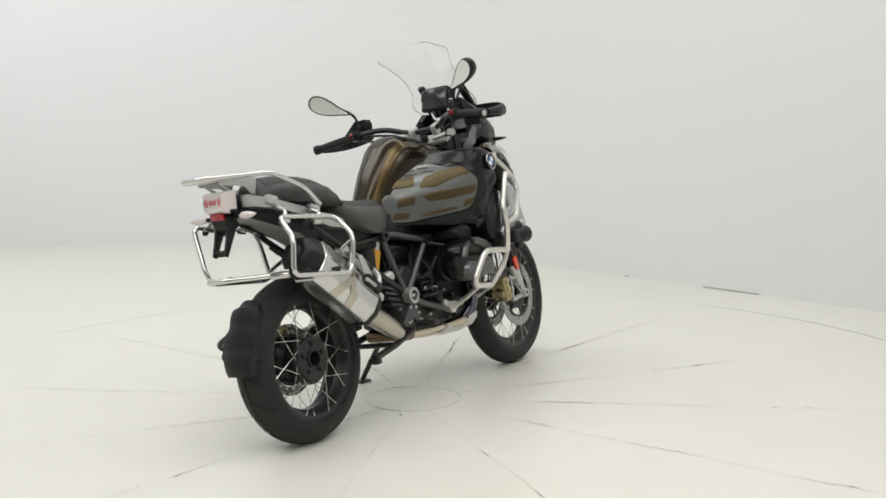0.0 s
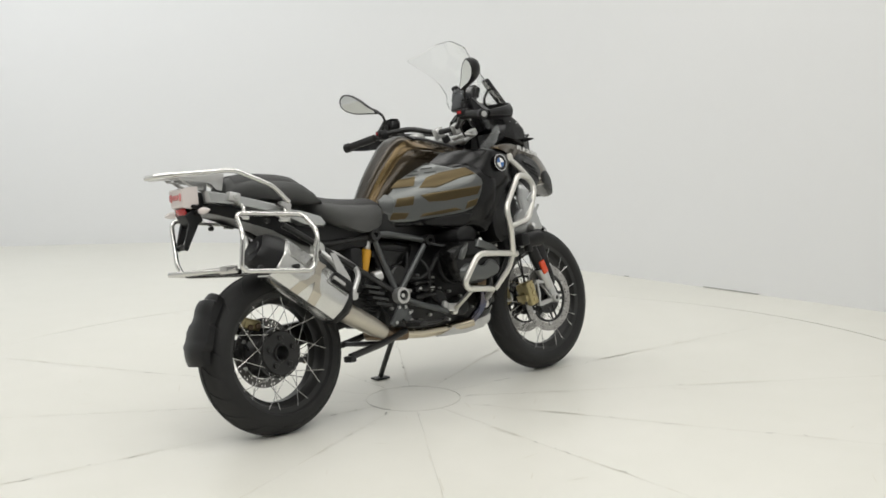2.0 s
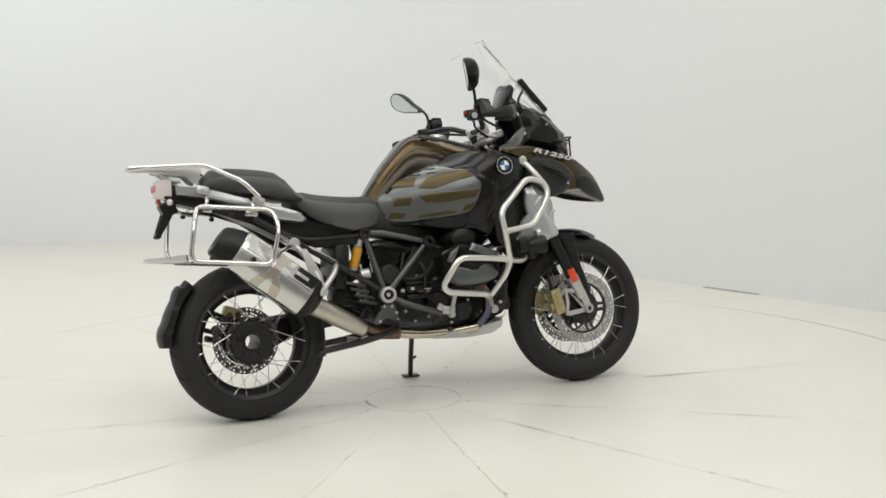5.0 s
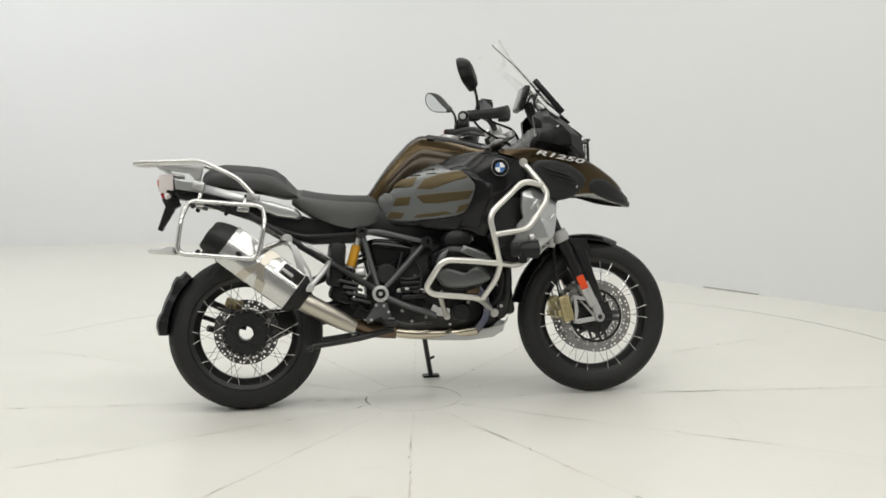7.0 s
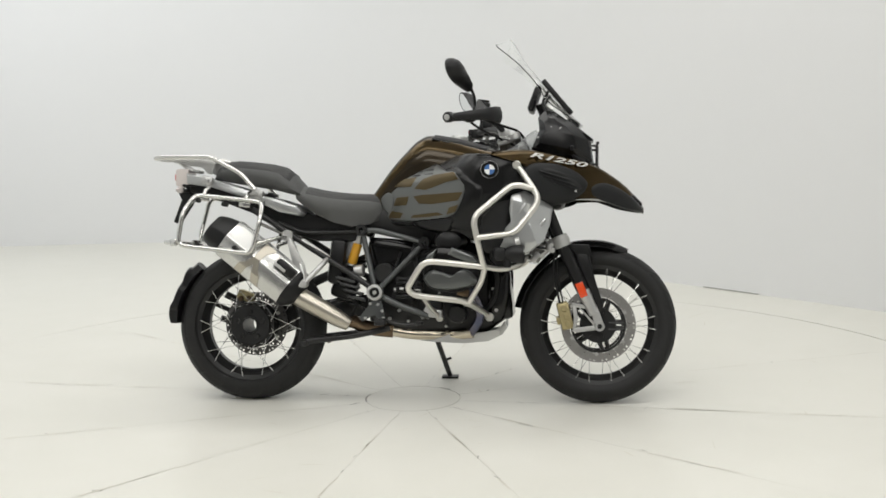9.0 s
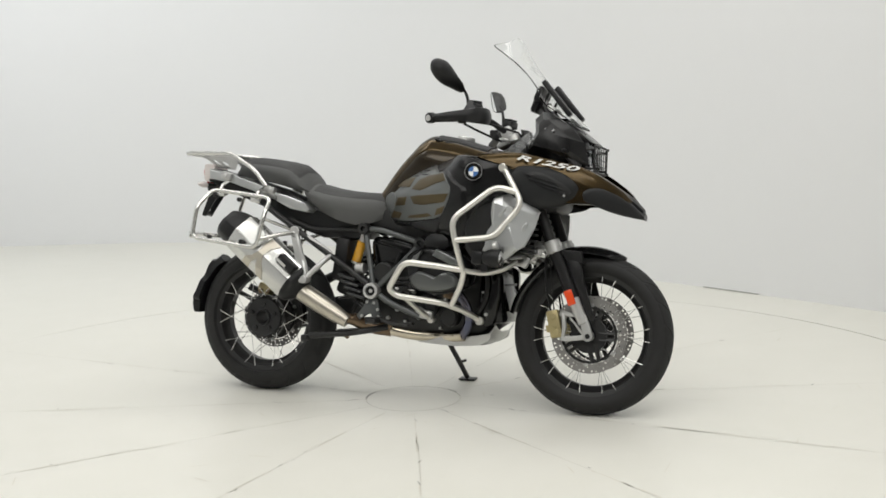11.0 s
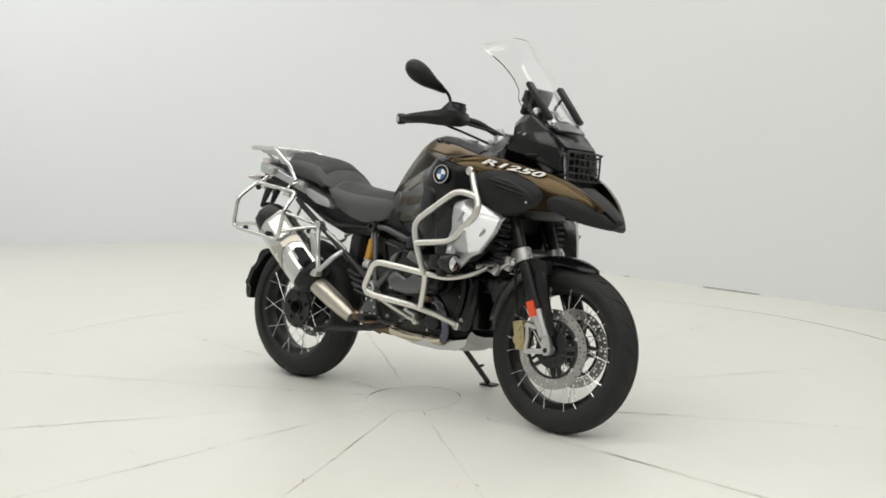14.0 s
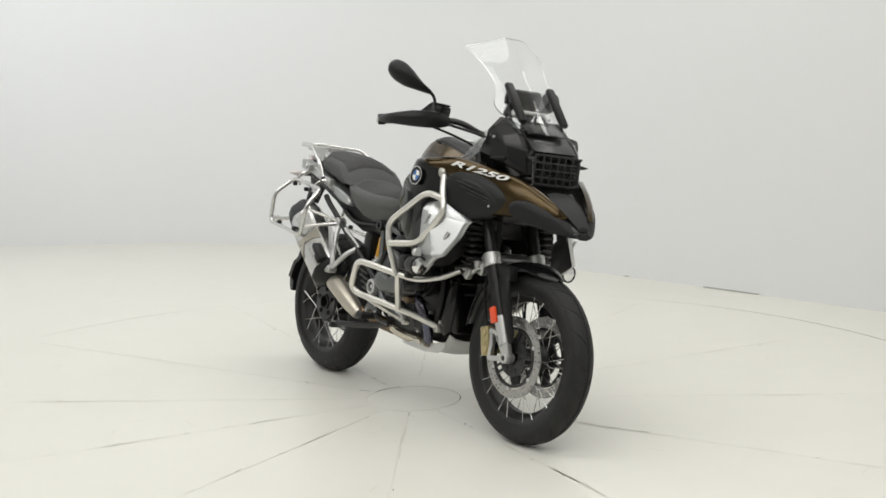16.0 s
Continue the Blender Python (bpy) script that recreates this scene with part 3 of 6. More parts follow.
front_wheel = wheel(FRONT_AXLE, 0.3235, 0.243, 0.055, "front_wheel", 20, 40, steered, (-0.074, 0.074), 0.154, 0.118, 0.050, 0.062)
rear_wheel = wheel(REAR_AXLE, 0.319, 0.226, 0.080, "rear_wheel", 20, 40, lambda b: b, (0.052,), 0.138, 0.104, 0.084, 0.066, 0.031, REAR_DISC_SHADED)
# rear hub: open bore with a bright ring and bolts
bm = lathe(bmesh.new(), [(0.030, -0.074), (0.035, -0.074), (0.037, -0.066), (0.037, -0.02), (0.030, -0.02)], REAR_AXLE, (0, 1, 0), 32, closed=True)
part("hub_ring", bm, BLACK_METAL, rear_wheel, "black ring round the open bore")
bm = bmesh.new()
for k in range(5):
    q = 2 * math.pi * k / 5 + 0.3
    o = REAR_AXLE + V(0.058 * math.cos(q), -0.064, 0.058 * math.sin(q))
    drum(bm, o, o + V(0, -0.012, 0), 0.011, edge=0.002, seg=10)
pieces("wheel_bolt", bm, ENGINE_BLACK, rear_wheel)
bm = bmesh.new()
for k in range(20):
    q = 2 * math.pi * k / 20
    o = REAR_AXLE + V(0.086 * math.cos(q), -0.05, 0.086 * math.sin(q))
    drum(bm, o, o + V(0, -0.01, 0), 0.007, edge=0.001, seg=8)
lathe(bm, [(0.06, -0.054), (0.098, -0.054), (0.100, -0.040), (0.06, -0.040)], REAR_AXLE, (0, 1, 0), 40, closed=True)
part("spoke_flange", bm, BLACK_METAL, rear_wheel, "black toothed spoke flange")
# dished hub face: ten round pockets with raised lips
for k in range(10):
    q = 2 * math.pi * (k + 0.5) / 10
    o = REAR_AXLE + V(0.079 * math.cos(q), -0.055, 0.079 * math.sin(q))
    bm = lathe(bmesh.new(), [(0.0085, -0.004), (0.0115, 0.0), (0.0115, 0.006), (0.0085, 0.008), (0.0075, 0.002)], o, (0, -1, 0), 14, closed=True)
    part("hub_pocket", bm, BLACK_GLOSS, rear_wheel)

# ---- fork and front end ----
FORK_Y = -0.030


def shifted(bm):
    for v in bm.verts:
        v.co.y += FORK_Y
    return steered(bm)


fork = new("fork")
fork.parent = bike
for s in (-1, 1):
    y = s * 0.112
    top, clamp, low, axle = V(0.475, y, 1.06), V(0.630, y, 0.664), V(0.722, y, 0.455), V(0.788, y, 0.318)
    part("fork_tube", shifted(drum(bmesh.new(), top, clamp, 0.021)), BLACK_METAL, fork, "black fork tube")
    bm = drum(bmesh.new(), clamp, V(0.734, y, 0.436), 0.026)
    part("fork_sleeve", shifted(bm), BLACK, fork, "black fork sleeve")
    bm = drum(bmesh.new(), V(0.722, y, 0.462), V(0.768, y, 0.362), 0.0275, 0.022)
    prism(bm, [(0.742, 0.405), (0.778, 0.398), (0.806, 0.325), (0.806, 0.304), (0.790, 0.296), (0.772, 0.302), (0.760, 0.352)], y - 0.012, y + 0.012, 0.004)
    lathe(bm, [(0.0105, -0.022), (0.019, -0.022), (0.021, -0.018), (0.021, 0.018), (0.019, 0.022), (0.0105, 0.022)], V(0.789, y, 0.314), (0, 1, 0), 24, closed=True)
    prism(bm, [(0.785, 0.300), (0.772, 0.318), (0.700, 0.308), (0.684, 0.306), (0.678, 0.291), (0.700, 0.288)], y - 0.008, y + 0.009, 0.003)
    prism(bm, [(0.752, 0.395), (0.738, 0.402), (0.698, 0.404), (0.680, 0.412), (0.672, 0.402), (0.690, 0.392), (0.728, 0.386)], y - 0.007, y + 0.009, 0.003)
    prism(bm, [(0.676, 0.408), (0.692, 0.400), (0.700, 0.345), (0.690, 0.294), (0.676, 0.292), (0.686, 0.345)], y - 0.007, y + 0.008, 0.003)
    prism(bm, [(0.700, 0.395), (0.712, 0.388), (0.776, 0.322), (0.764, 0.316)], y - 0.006, y + 0.007, 0.003)
    part("fork_foot", shifted(bm), CAST_ALU, fork, "silver cast fork foot")
    bm = drum(bmesh.new(), V(0.789, y + s * 0.010, 0.314), V(0.789, y + s * 0.019, 0.314), 0.0100, edge=0.002)
    part("axle_bolt", shifted(bm), BLACK_METAL, fork)
    bm = block(bmesh.new(), (0.714, y + s * 0.029, 0.464), (0.033, 0.010, 0.062), (0, -22, 0), 0.003)
    part("reflector", shifted(bm), ORANGE, fork, "orange side reflector")
    bm = drum(bmesh.new(), V(0.621, y, 0.687), V(0.640, y, 0.640), 0.034)
    block(bm, (0.605, y * 0.92, 0.662), (0.05, 0.045, 0.03), (0, -22, 0), 0.006)
    block(bm, (0.657, y + s * 0.002, 0.674), (0.018, 0.02, 0.022), (0, -22, 0), 0.004)
    part("fork_clamp", shifted(bm), CAST_ALU, fork, "silver cast fork clamp")
    prof = [(0.680, 0.632), (0.744, 0.626), (0.766, 0.52), (0.812, 0.382), (0.792, 0.366), (0.768, 0.41), (0.720, 0.51)]
    bm = pad(bmesh.new(), prof, lambda x, z: 0.118, s, crown=0.010, depth=0.008, round_=1, centre=(0.752, 0.52), turn_in=0.004)
    part("fork_guard", shifted(bm), BLACK, fork, "black plastic fork guard")
    # caliper: two halves, bridge and bolts
    bm = block(bmesh.new(), (0.648, s * 0.100, 0.355), (0.050, 0.034, 0.112), (0, -14, 0), 0.008)
    block(bm, (0.648, s * 0.056, 0.355), (0.046, 0.024, 0.096), (0, -14, 0), 0.008)
    block(bm, (0.630, s * 0.075, 0.375), (0.026, 0.06, 0.030), (0, -14, 0), 0.005)
    block(bm, (0.626, s * 0.075, 0.335), (0.026, 0.06, 0.030), (0, -14, 0), 0.005)
    for dz in (-0.032, 0, 0.032):
        o = V(0.652 - dz * 0.25, s * 0.116, 0.355 + dz)
        drum(bm, o, o + V(0, s * 0.007, 0), 0.013, edge=0.003, seg=16)
    cal = part("brake_caliper", shifted(bm), GOLD, fork, "gold four-piston brake caliper")
    bm = drum(bmesh.new(), V(0.674, s * 0.108, 0.395), V(0.674, s * 0.116, 0.395), 0.007)
    drum(bm, V(0.662, s * 0.108, 0.312), V(0.662, s * 0.116, 0.312), 0.007)
    pieces("bolt", shifted(bm), CAST_ALU, cal)
    bm = tube(bmesh.new(), [V(0.628, s * 0.09, 0.40), V(0.612, s * 0.10, 0.47), V(0.600, s * 0.105, 0.56), V(0.604, s * 0.10, 0.66), V(0.55, s * 0.08, 0.80)], 0.0045, 0.06, 8)
    part("brake_hose", shifted(bm), BLACK, fork)
    bm = tube(bmesh.new(), [V(0.640, s * 0.085, 0.405), V(0.622, s * 0.07, 0.50), V(0.612, s * 0.085, 0.62)], 0.003, 0.05, 6)
    part("sensor_cable", shifted(bm), BLACK_METAL, fork)
bm = bmesh.new()
block(bm, (0.575, 0, 0.665), (0.07, 0.20, 0.028), (0, 15, 0), 0.008)
for s in (-1, 1):
    tube(bm, [V(0.60, s * 0.05, 0.655), V(0.50, s * 0.10, 0.63), V(0.40, s * 0.13, 0.60)], 0.017, 0.05, 10, flat=0.8)
    block(bm, (0.535, s * 0.12, 0.618), (0.06, 0.03, 0.035), (0, 20, s * -15), 0.006)
    block(bm, (0.560, s * 0.150, 0.640), (0.100, 0.045, 0.022), (0, 16, s * -12), 0.007)
    block(bm, (0.530, s * 0.165, 0.600), (0.030, 0.030, 0.050), (0, 30, 0), 0.007)
    drum(bm, V(0.585, s * 0.172, 0.655), V(0.585, s * 0.172, 0.628), 0.013)
    tube(bm, [V(0.60, s * 0.15, 0.65), V(0.52, s * 0.165, 0.585), V(0.45, s * 0.15, 0.60)], 0.009, 0.03, 8)
part("front_suspension_arm", bm, CAST_ALU, fork, "silver cast suspension arm")
bm = drum(bmesh.new(), V(0.47, 0, 0.62), V(0.44, 0, 0.95), 0.022)
part("front_damper", bm, BLACK_METAL, fork)
helix = [V(0.47 - 0.09 * t + 0.036 * math.cos(44 * t), 0.036 * math.sin(44 * t), 0.64 + 0.27 * t) for t in (k / 110 for k in range(111))]
part("front_spring", tube(bmesh.new(), helix, 0.0055, 0, 6), BLACK_METAL, fork, "black coil spring")
bm = bmesh.new()
for s in (-1, 1):
    for k in range(9):
        o = V(0.545, s * 0.175, 0.64 + 0.024 * k)
        block(bm, o, (0.06, 0.055, 0.010), (0, 8, 0), 0.003, 1)
pieces("cooler_rib", bm, BLACK_METAL, fork, "black ribbed cooler duct")


def front_fender():
    bm, rows = bmesh.new(), []
    table_r = [(68, 0.341), (80, 0.350), (95, 0.358), (112, 0.366), (135, 0.356), (168, 0.356)]
    table_w = [(67, 0.012), (74, 0.045), (84, 0.070), (100, 0.082), (130, 0.080), (168, 0.062)]
    for layer in (0.0, -0.005):
        grid = []
        for i in range(27):
            a = 68 + (168 - 68) * i / 26
            r, w = lerp(table_r, a), lerp(table_w, a)
            row = []
            for j in range(9):
                v = -1 + 2 * j / 8
                rr = r - 0.026 * abs(v) ** 2.6 + layer
                row.append(bm.verts.new((FRONT_AXLE.x + rr * math.cos(radians(a)), WHEEL_Y + w * v, FRONT_AXLE.z + rr * math.sin(radians(a)))))
            grid.append(row)
        rows.append(grid)
    for g in rows:
        for p, q in zip(g, g[1:]):
            for j in range(8):
                bm.faces.new((p[j], p[j + 1], q[j + 1], q[j]))
    t, b = rows
    for i in range(26):
        for j in (0, 8):
            bm.faces.new((t[i][j], t[i + 1][j], b[i + 1][j], b[i][j]))
    for i in (0, 26):
        for j in range(8):
            bm.faces.new((t[i][j], t[i][j + 1], b[i][j + 1], b[i][j]))
    return bm


fender = part("front_fender", steered(front_fender()), SATIN_BLACK, bike, "satin black front mudguard with a pointed visor")
bm = bmesh.new()
for s in (-1, 1):
    prism(bm, [(0.66, 0.655), (0.745, 0.650), (0.76, 0.60), (0.69, 0.61)], WHEEL_Y + s * 0.075, WHEEL_Y + s * 0.118, 0.004)
pieces("fender_bracket", steered(bm), BLACK, fender)

# ---- rear guard ----


def spray_guard():
    """Curved guard behind the rear wheel, with stepped lobes on its outer face."""
    bm, n = bmesh.new(), 30
    rows = []
    for i in range(n + 1):
        a = radians(132 + 47 * i / n)
        lobe = 0.011 * max(0.0, math.sin(math.pi * (i / n) * 3.0)) if 0.12 < i / n < 0.98 else 0
        w = lerp([(0, 0.055), (0.18, 0.082), (0.42, 0.086), (0.45, 0.104), (0.75, 0.108), (0.80, 0.088), (1, 0.080)], i / n)
        ring = []
        for v, dr in ((-1, -0.010), (-0.97, 0.016), (-0.6, 0.026), (0, 0.030), (0.6, 0.026), (0.97, 0.016), (1, -0.010), (0.8, -0.012), (0, -0.011), (-0.8, -0.012)):
            r = 0.333 + dr + (lobe if dr > 0.01 else 0)
            ring.append((REAR_AXLE.x + r * math.cos(a), REAR_Y - 0.008 + 0.74 * w * v, REAR_AXLE.z + r * math.sin(a)))
        rows.append(ring)
    return loft(bm, rows)


guard = part("spray_guard", spray_guard(), BLACK, bike, "black plastic rear spray guard with stepped ribs", smooth=30)
bm = tube(bmesh.new(), [V(-0.985, 0.06, 0.46), V(-0.98, 0.15, 0.42), V(-0.85, 0.16, 0.36), V(-0.70, 0.14, 0.32)], 0.011, 0.05, 8)
part("guard_arm", bm, BLACK_METAL, guard)

# ---- swing arm, drive and rear suspension ----
swing = new("swing_arm")
swing.parent = bike
bm = loft(bmesh.new(), [[(x, 0.115 + dy * wy, z + dz * h) for dy, dz in ((-1, -0.6), (-0.6, -1), (0.6, -1), (1, -0.6), (1, 0.6), (0.6, 1), (-0.6, 1), (-1, 0.6))]
                        for x, z, h, wy in ((-0.06, 0.405, 0.052, 0.032), (-0.25, 0.385, 0.046, 0.030), (-0.48, 0.352, 0.048, 0.030), (-0.60, 0.325, 0.07, 0.036), (REAR_AXLE.x + 0.060, 0.315, 0.06, 0.034))])
part("drive_housing", bm, BLACK_METAL, swing, "black shaft-drive swing arm")
bm = lathe(bmesh.new(), [(0.040, 0.072), (0.074, 0.072), (0.088, 0.084), (0.088, 0.140), (0.076, 0.152), (0.040, 0.152)], V(REAR_AXLE.x, 0, REAR_AXLE.z), (0, 1, 0), 32, closed=True)
part("final_drive", bm, BLACK_METAL, swing, "black final drive with hollow axle")
bm = bmesh.new()
tube(bm, [V(-0.82, 0.075, 0.36), V(-0.765, 0.11, 0.335)], 0.022, seg=10)
tube(bm, [V(-0.84, 0.06, 0.435), V(-0.72, 0.11, 0.375)], 0.016, seg=10)
tube(bm, [V(-0.86, 0.06, 0.33), V(-0.765, 0.11, 0.30)], 0.014, seg=10)
pieces("drive_strut", bm, BLACK_METAL, swing)
bm = block(bmesh.new(), (-0.745, 0.058, 0.428), (0.075, 0.055, 0.042), (0, 20, 0), 0.008)
rc = part("rear_caliper", bm, GOLD, swing, "gold rear brake caliper")
bm = bmesh.new()
for k in (-1, 1):
    drum(bm, V(-0.745 + k * 0.018, 0.03, 0.418), V(-0.745 + k * 0.018, 0.022, 0.418), 0.012, seg=16)
pieces("piston_cover", bm, COPPER, rc)
shock = new("rear_shock")
shock.parent = bike
a, b = V(-0.215, -0.085, 0.690), V(-0.275, -0.075, 0.50)
d = (b - a).normalized()
part("damper_body", drum(bmesh.new(), a + d * 0.035, a + d * 0.125, 0.020), YELLOW, shock, "yellow damper reservoir")
bm = drum(bmesh.new(), a, a + d * 0.035, 0.015)
drum(bm, a + d * 0.125, a + d * 0.135, 0.022)
pieces("damper_cap", bm, CAST_ALU, shock)
part("damper_rod", drum(bmesh.new(), a + d * 0.135, a + d * 0.20, 0.012), BLACK_METAL, shock)
helix = [V(-0.20 - 0.13 * t, 0.0, 0.62 - 0.22 * t) + V(0.038 * math.cos(38 * t), 0.038 * math.sin(38 * t), 0.012 * math.cos(38 * t)) for t in (k / 100 for k in range(101))]
part("rear_spring", tube(bmesh.new(), helix, 0.006, 0, 6), BLACK_METAL, shock)
bm = drum(bmesh.new(), V(-0.235, -0.11, 0.54), V(-0.195, -0.115, 0.545), 0.024)
part("adjuster_knob", bm, CAST_ALU, shock)
bm = block(bmesh.new(), (-0.312, -0.005, 0.58), (0.068, 0.23, 0.19), (0, 6, 0), 0.02)
block(bm, (-0.29, -0.02, 0.47), (0.10, 0.12, 0.10), (0, 20, 0), 0.02)
part("shock_guard", bm, BLACK, shock)
part("torque_strut", tube(bmesh.new(), [V(-0.50, 0.075, 0.465), V(-0.36, 0.07, 0.53), V(-0.22, 0.07, 0.575)], 0.021, 0.05, 12), BLACK_METAL, swing, "black torque strut")
bm = bmesh.new()
for k in range(4):
    block(bm, (-0.268 + 0.016 * k, -0.125, 0.505 - 0.026 * k), (0.085, 0.05, 0.013), (0, 14, 0), 0.005)
pieces("shock_bellows", bm, DARK_GREY, shock, "dark grey ribbed bellows")

# ---- engine ----
engine = new("engine")
engine.parent = bike
prof = [(-0.17, 0.33), (-0.19, 0.50), (-0.12, 0.60), (0.02, 0.66), (0.28, 0.66), (0.40, 0.575), (0.425, 0.50), (0.405, 0.34), (0.33, 0.285), (0.02, 0.285), (-0.10, 0.30)]
part("crankcase", prism(bmesh.new(), prof, -0.125, 0.125, 0.02), ENGINE_BLACK, engine, "black crankcase")
bm = pad(bmesh.new(), [(0.345, 0.58), (0.43, 0.565), (0.43, 0.45), (0.405, 0.335), (0.35, 0.315), (0.33, 0.45)], lambda x, z: 0.16, -1, 0.02, 0.03, round_=2)
pad(bm, [(0.345, 0.58), (0.43, 0.565), (0.43, 0.45), (0.405, 0.335), (0.35, 0.315), (0.33, 0.45)], lambda x, z: 0.16, 1, 0.02, 0.03, round_=2)
block(bm, (0.405, 0, 0.45), (0.05, 0.30, 0.22), (0, -6, 0), 0.02)
part("front_cover", bm, BLACK_GLOSS, engine, "glossy black front engine cover")
for k, (dx, dz, r) in enumerate(((-0.02, 0.44, 0.055), (0.10, 0.40, 0.05), (-0.10, 0.53, 0.045), (0.21, 0.36, 0.04))):
    bm = drum(bmesh.new(), V(dx, -0.12, dz), V(dx, -0.155 - 0.01 * k, dz), r, edge=0.008)
    pieces("engine_cover", bm, ENGINE_BLACK, engine)
bm = bmesh.new()
for z, dz in ((0.492, 0.014), (0.466, 0.024), (0.434, 0.018)):
    block(bm, (0.010, -0.172, z), (0.112, 0.050, dz), (0, -1, 3), 0.004)
pieces("starter_rib", bm, SATIN_BLACK, engine, "satin black ribbed starter cover")
bm = drum(bmesh.new(), V(-0.06, -0.16, 0.462), V(0.06, -0.18, 0.455), 0.009)
part("starter_shaft", bm, CAST_ALU, engine)
for s in (-1, 1):
    cyl = new("cylinder")
    cyl.parent = engine
    bm = loft(bmesh.new(), [[(0.205 + 0.115 * k * math.cos(q) * (1.1 if math.cos(q) > 0 else 1), s * y, 0.545 + 0.085 * k * math.sin(q)) for q in (2 * math.pi * i / 24 for i in range(24))]
                            for y, k in ((0.10, 0.8), (0.16, 0.85), (0.165, 1.0), (0.20, 1.02), (0.205, 0.92), (0.23, 0.95), (0.235, 1.05), (0.30, 1.06), (0.31, 1.0))])
    part("barrel", bm, ENGINE_BLACK, cyl, "black finned cylinder", smooth=30)
    head = [(0.062, 0.60), (0.098, 0.630), (0.15, 0.648), (0.215, 0.642), (0.285, 0.602), (0.345, 0.562), (0.336, 0.485), (0.21, 0.462), (0.115, 0.470), (0.078, 0.51)]
    bm = pad(bmesh.new(), head, lambda x, z: 0.322, s, crown=0.012, depth=0.06, rings=7, centre=(0.195, 0.55), turn_in=0.022, round_=1)
    part("head_cover", bm, BLACK_GLOSS, cyl, "black cylinder head cover")
    low = [(0.088, 0.518), (0.128, 0.550), (0.172, 0.540), (0.218, 0.524), (0.252, 0.552), (0.290, 0.544), (0.318, 0.508), (0.300, 0.482), (0.21, 0.464), (0.120, 0.470)]
    bm = pad(bmesh.new(), low, lambda x, z: 0.344, s, crown=0.010, depth=0.02, rings=6, centre=(0.20, 0.512), turn_in=0.012, round_=1)
    part("head_panel", bm, HEAD_GREY, cyl, "dark grey lower head panel")
    for p in ([(0.192, 0.612), (0.210, 0.640), (0.250, 0.626), (0.300, 0.604), (0.326, 0.574), (0.276, 0.578)], [(0.092, 0.572), (0.112, 0.608), (0.150, 0.632), (0.138, 0.602), (0.113, 0.564)]):
        bm = pad(bmesh.new(), p, lambda x, z: 0.341, s, crown=0.004, depth=0.02, round_=0, turn_in=0.004)
        part("head_inlay", bm, PANEL_GREY, cyl, "grey inlay")
    bm = loft(bmesh.new(), [[(0.19 + 0.062 * k * math.cos(q), s * y, 0.665 + 0.045 * k * math.sin(q)) for q in (2 * math.pi * i / 20 for i in range(20))]
                            for y, k in ((0.10, 0.9), (0.20, 1.0), (0.26, 1.0), (0.29, 0.85), (0.30, 0.5))])
    part("intake_cover", bm, BLACK, cyl, "black intake cover")
    bm = block(bmesh.new(), (0.25, s * 0.26, 0.455), (0.05, 0.05, 0.03), (0, 10, 0), 0.006)
    part("spark_plug_cap", bm, COPPER, cyl)
    bm = tube(bmesh.new(), [V(0.262, s * 0.235, 0.47), V(0.305, s * 0.225, 0.42), V(0.314, s * 0.195, 0.345), V(0.262, s * 0.155, 0.280)], 0.0190, 0.06, 14)
    part("exhaust_header", bm, HEADER_BLUE, cyl, "heat-blued exhaust header")
    bm = tube(bmesh.new(), [V(0.275, s * 0.163, 0.284), V(0.20, s * 0.135, 0.272), V(0.02, s * 0.125, 0.272), V(-0.09, s * 0.12, 0.288)], 0.0215, 0.08, 14)
    part("exhaust_pipe", bm, HEADER, cyl, "straw-tinted steel exhaust pipe")
bm = tube(bmesh.new(), [V(-0.07, -0.115, 0.286), V(-0.17, -0.13, 0.295), V(-0.235, -0.17, 0.33)], 0.028, 0.05, 14)
block(bm, (-0.12, 0, 0.292), (0.10, 0.24, 0.05), (0, 0, 0), 0.02)
part("collector", bm, COPPER, engine, "browned exhaust collector")


def skid_plate():
    prof = [(0.10, 0.246), (0.15, 0.242), (0.24, 0.238), (0.33, 0.245), (0.385, 0.272), (0.408, 0.305)]
    bm, rows = bmesh.new(), []
    for x, z in prof:
        ring = []
        for dz in (0.0, 0.005):
            row = [(x, y, z + max(0, abs(y) - 0.10) * 0.55 + dz) for y in (-0.15, -0.12, -0.06, 0, 0.06, 0.12, 0.15)]
            ring += row if dz == 0 else row[::-1]
        rows.append(ring)
    return loft(bm, rows)


skid = part("skid_plate", skid_plate(), CAST_ALU, engine, "silver aluminium skid plate", smooth=25)
bm = bmesh.new()
for x in (0.16, 0.22, 0.28):
    block(bm, (x, -0.150, 0.276), (0.045, 0.006, 0.012), (0, 0, 0), 0.003)
pieces("skid_slot", bm, ENGINE_BLACK, skid)
for s in (-1, 1):
    prof = [(0.055, 0.250), (0.115, 0.256), (0.180, 0.279), (0.205, 0.277), (0.235, 0.266), (0.300, 0.284), (0.392, 0.303), (0.384, 0.274), (0.340, 0.250), (0.240, 0.240), (0.120, 0.244)]
    part("skid_cheek", prism(bmesh.new(), prof, s * 0.1515, s * 0.1555, 0.0015), CAST_ALU, skid, "bright upturned cheek of the skid plate")

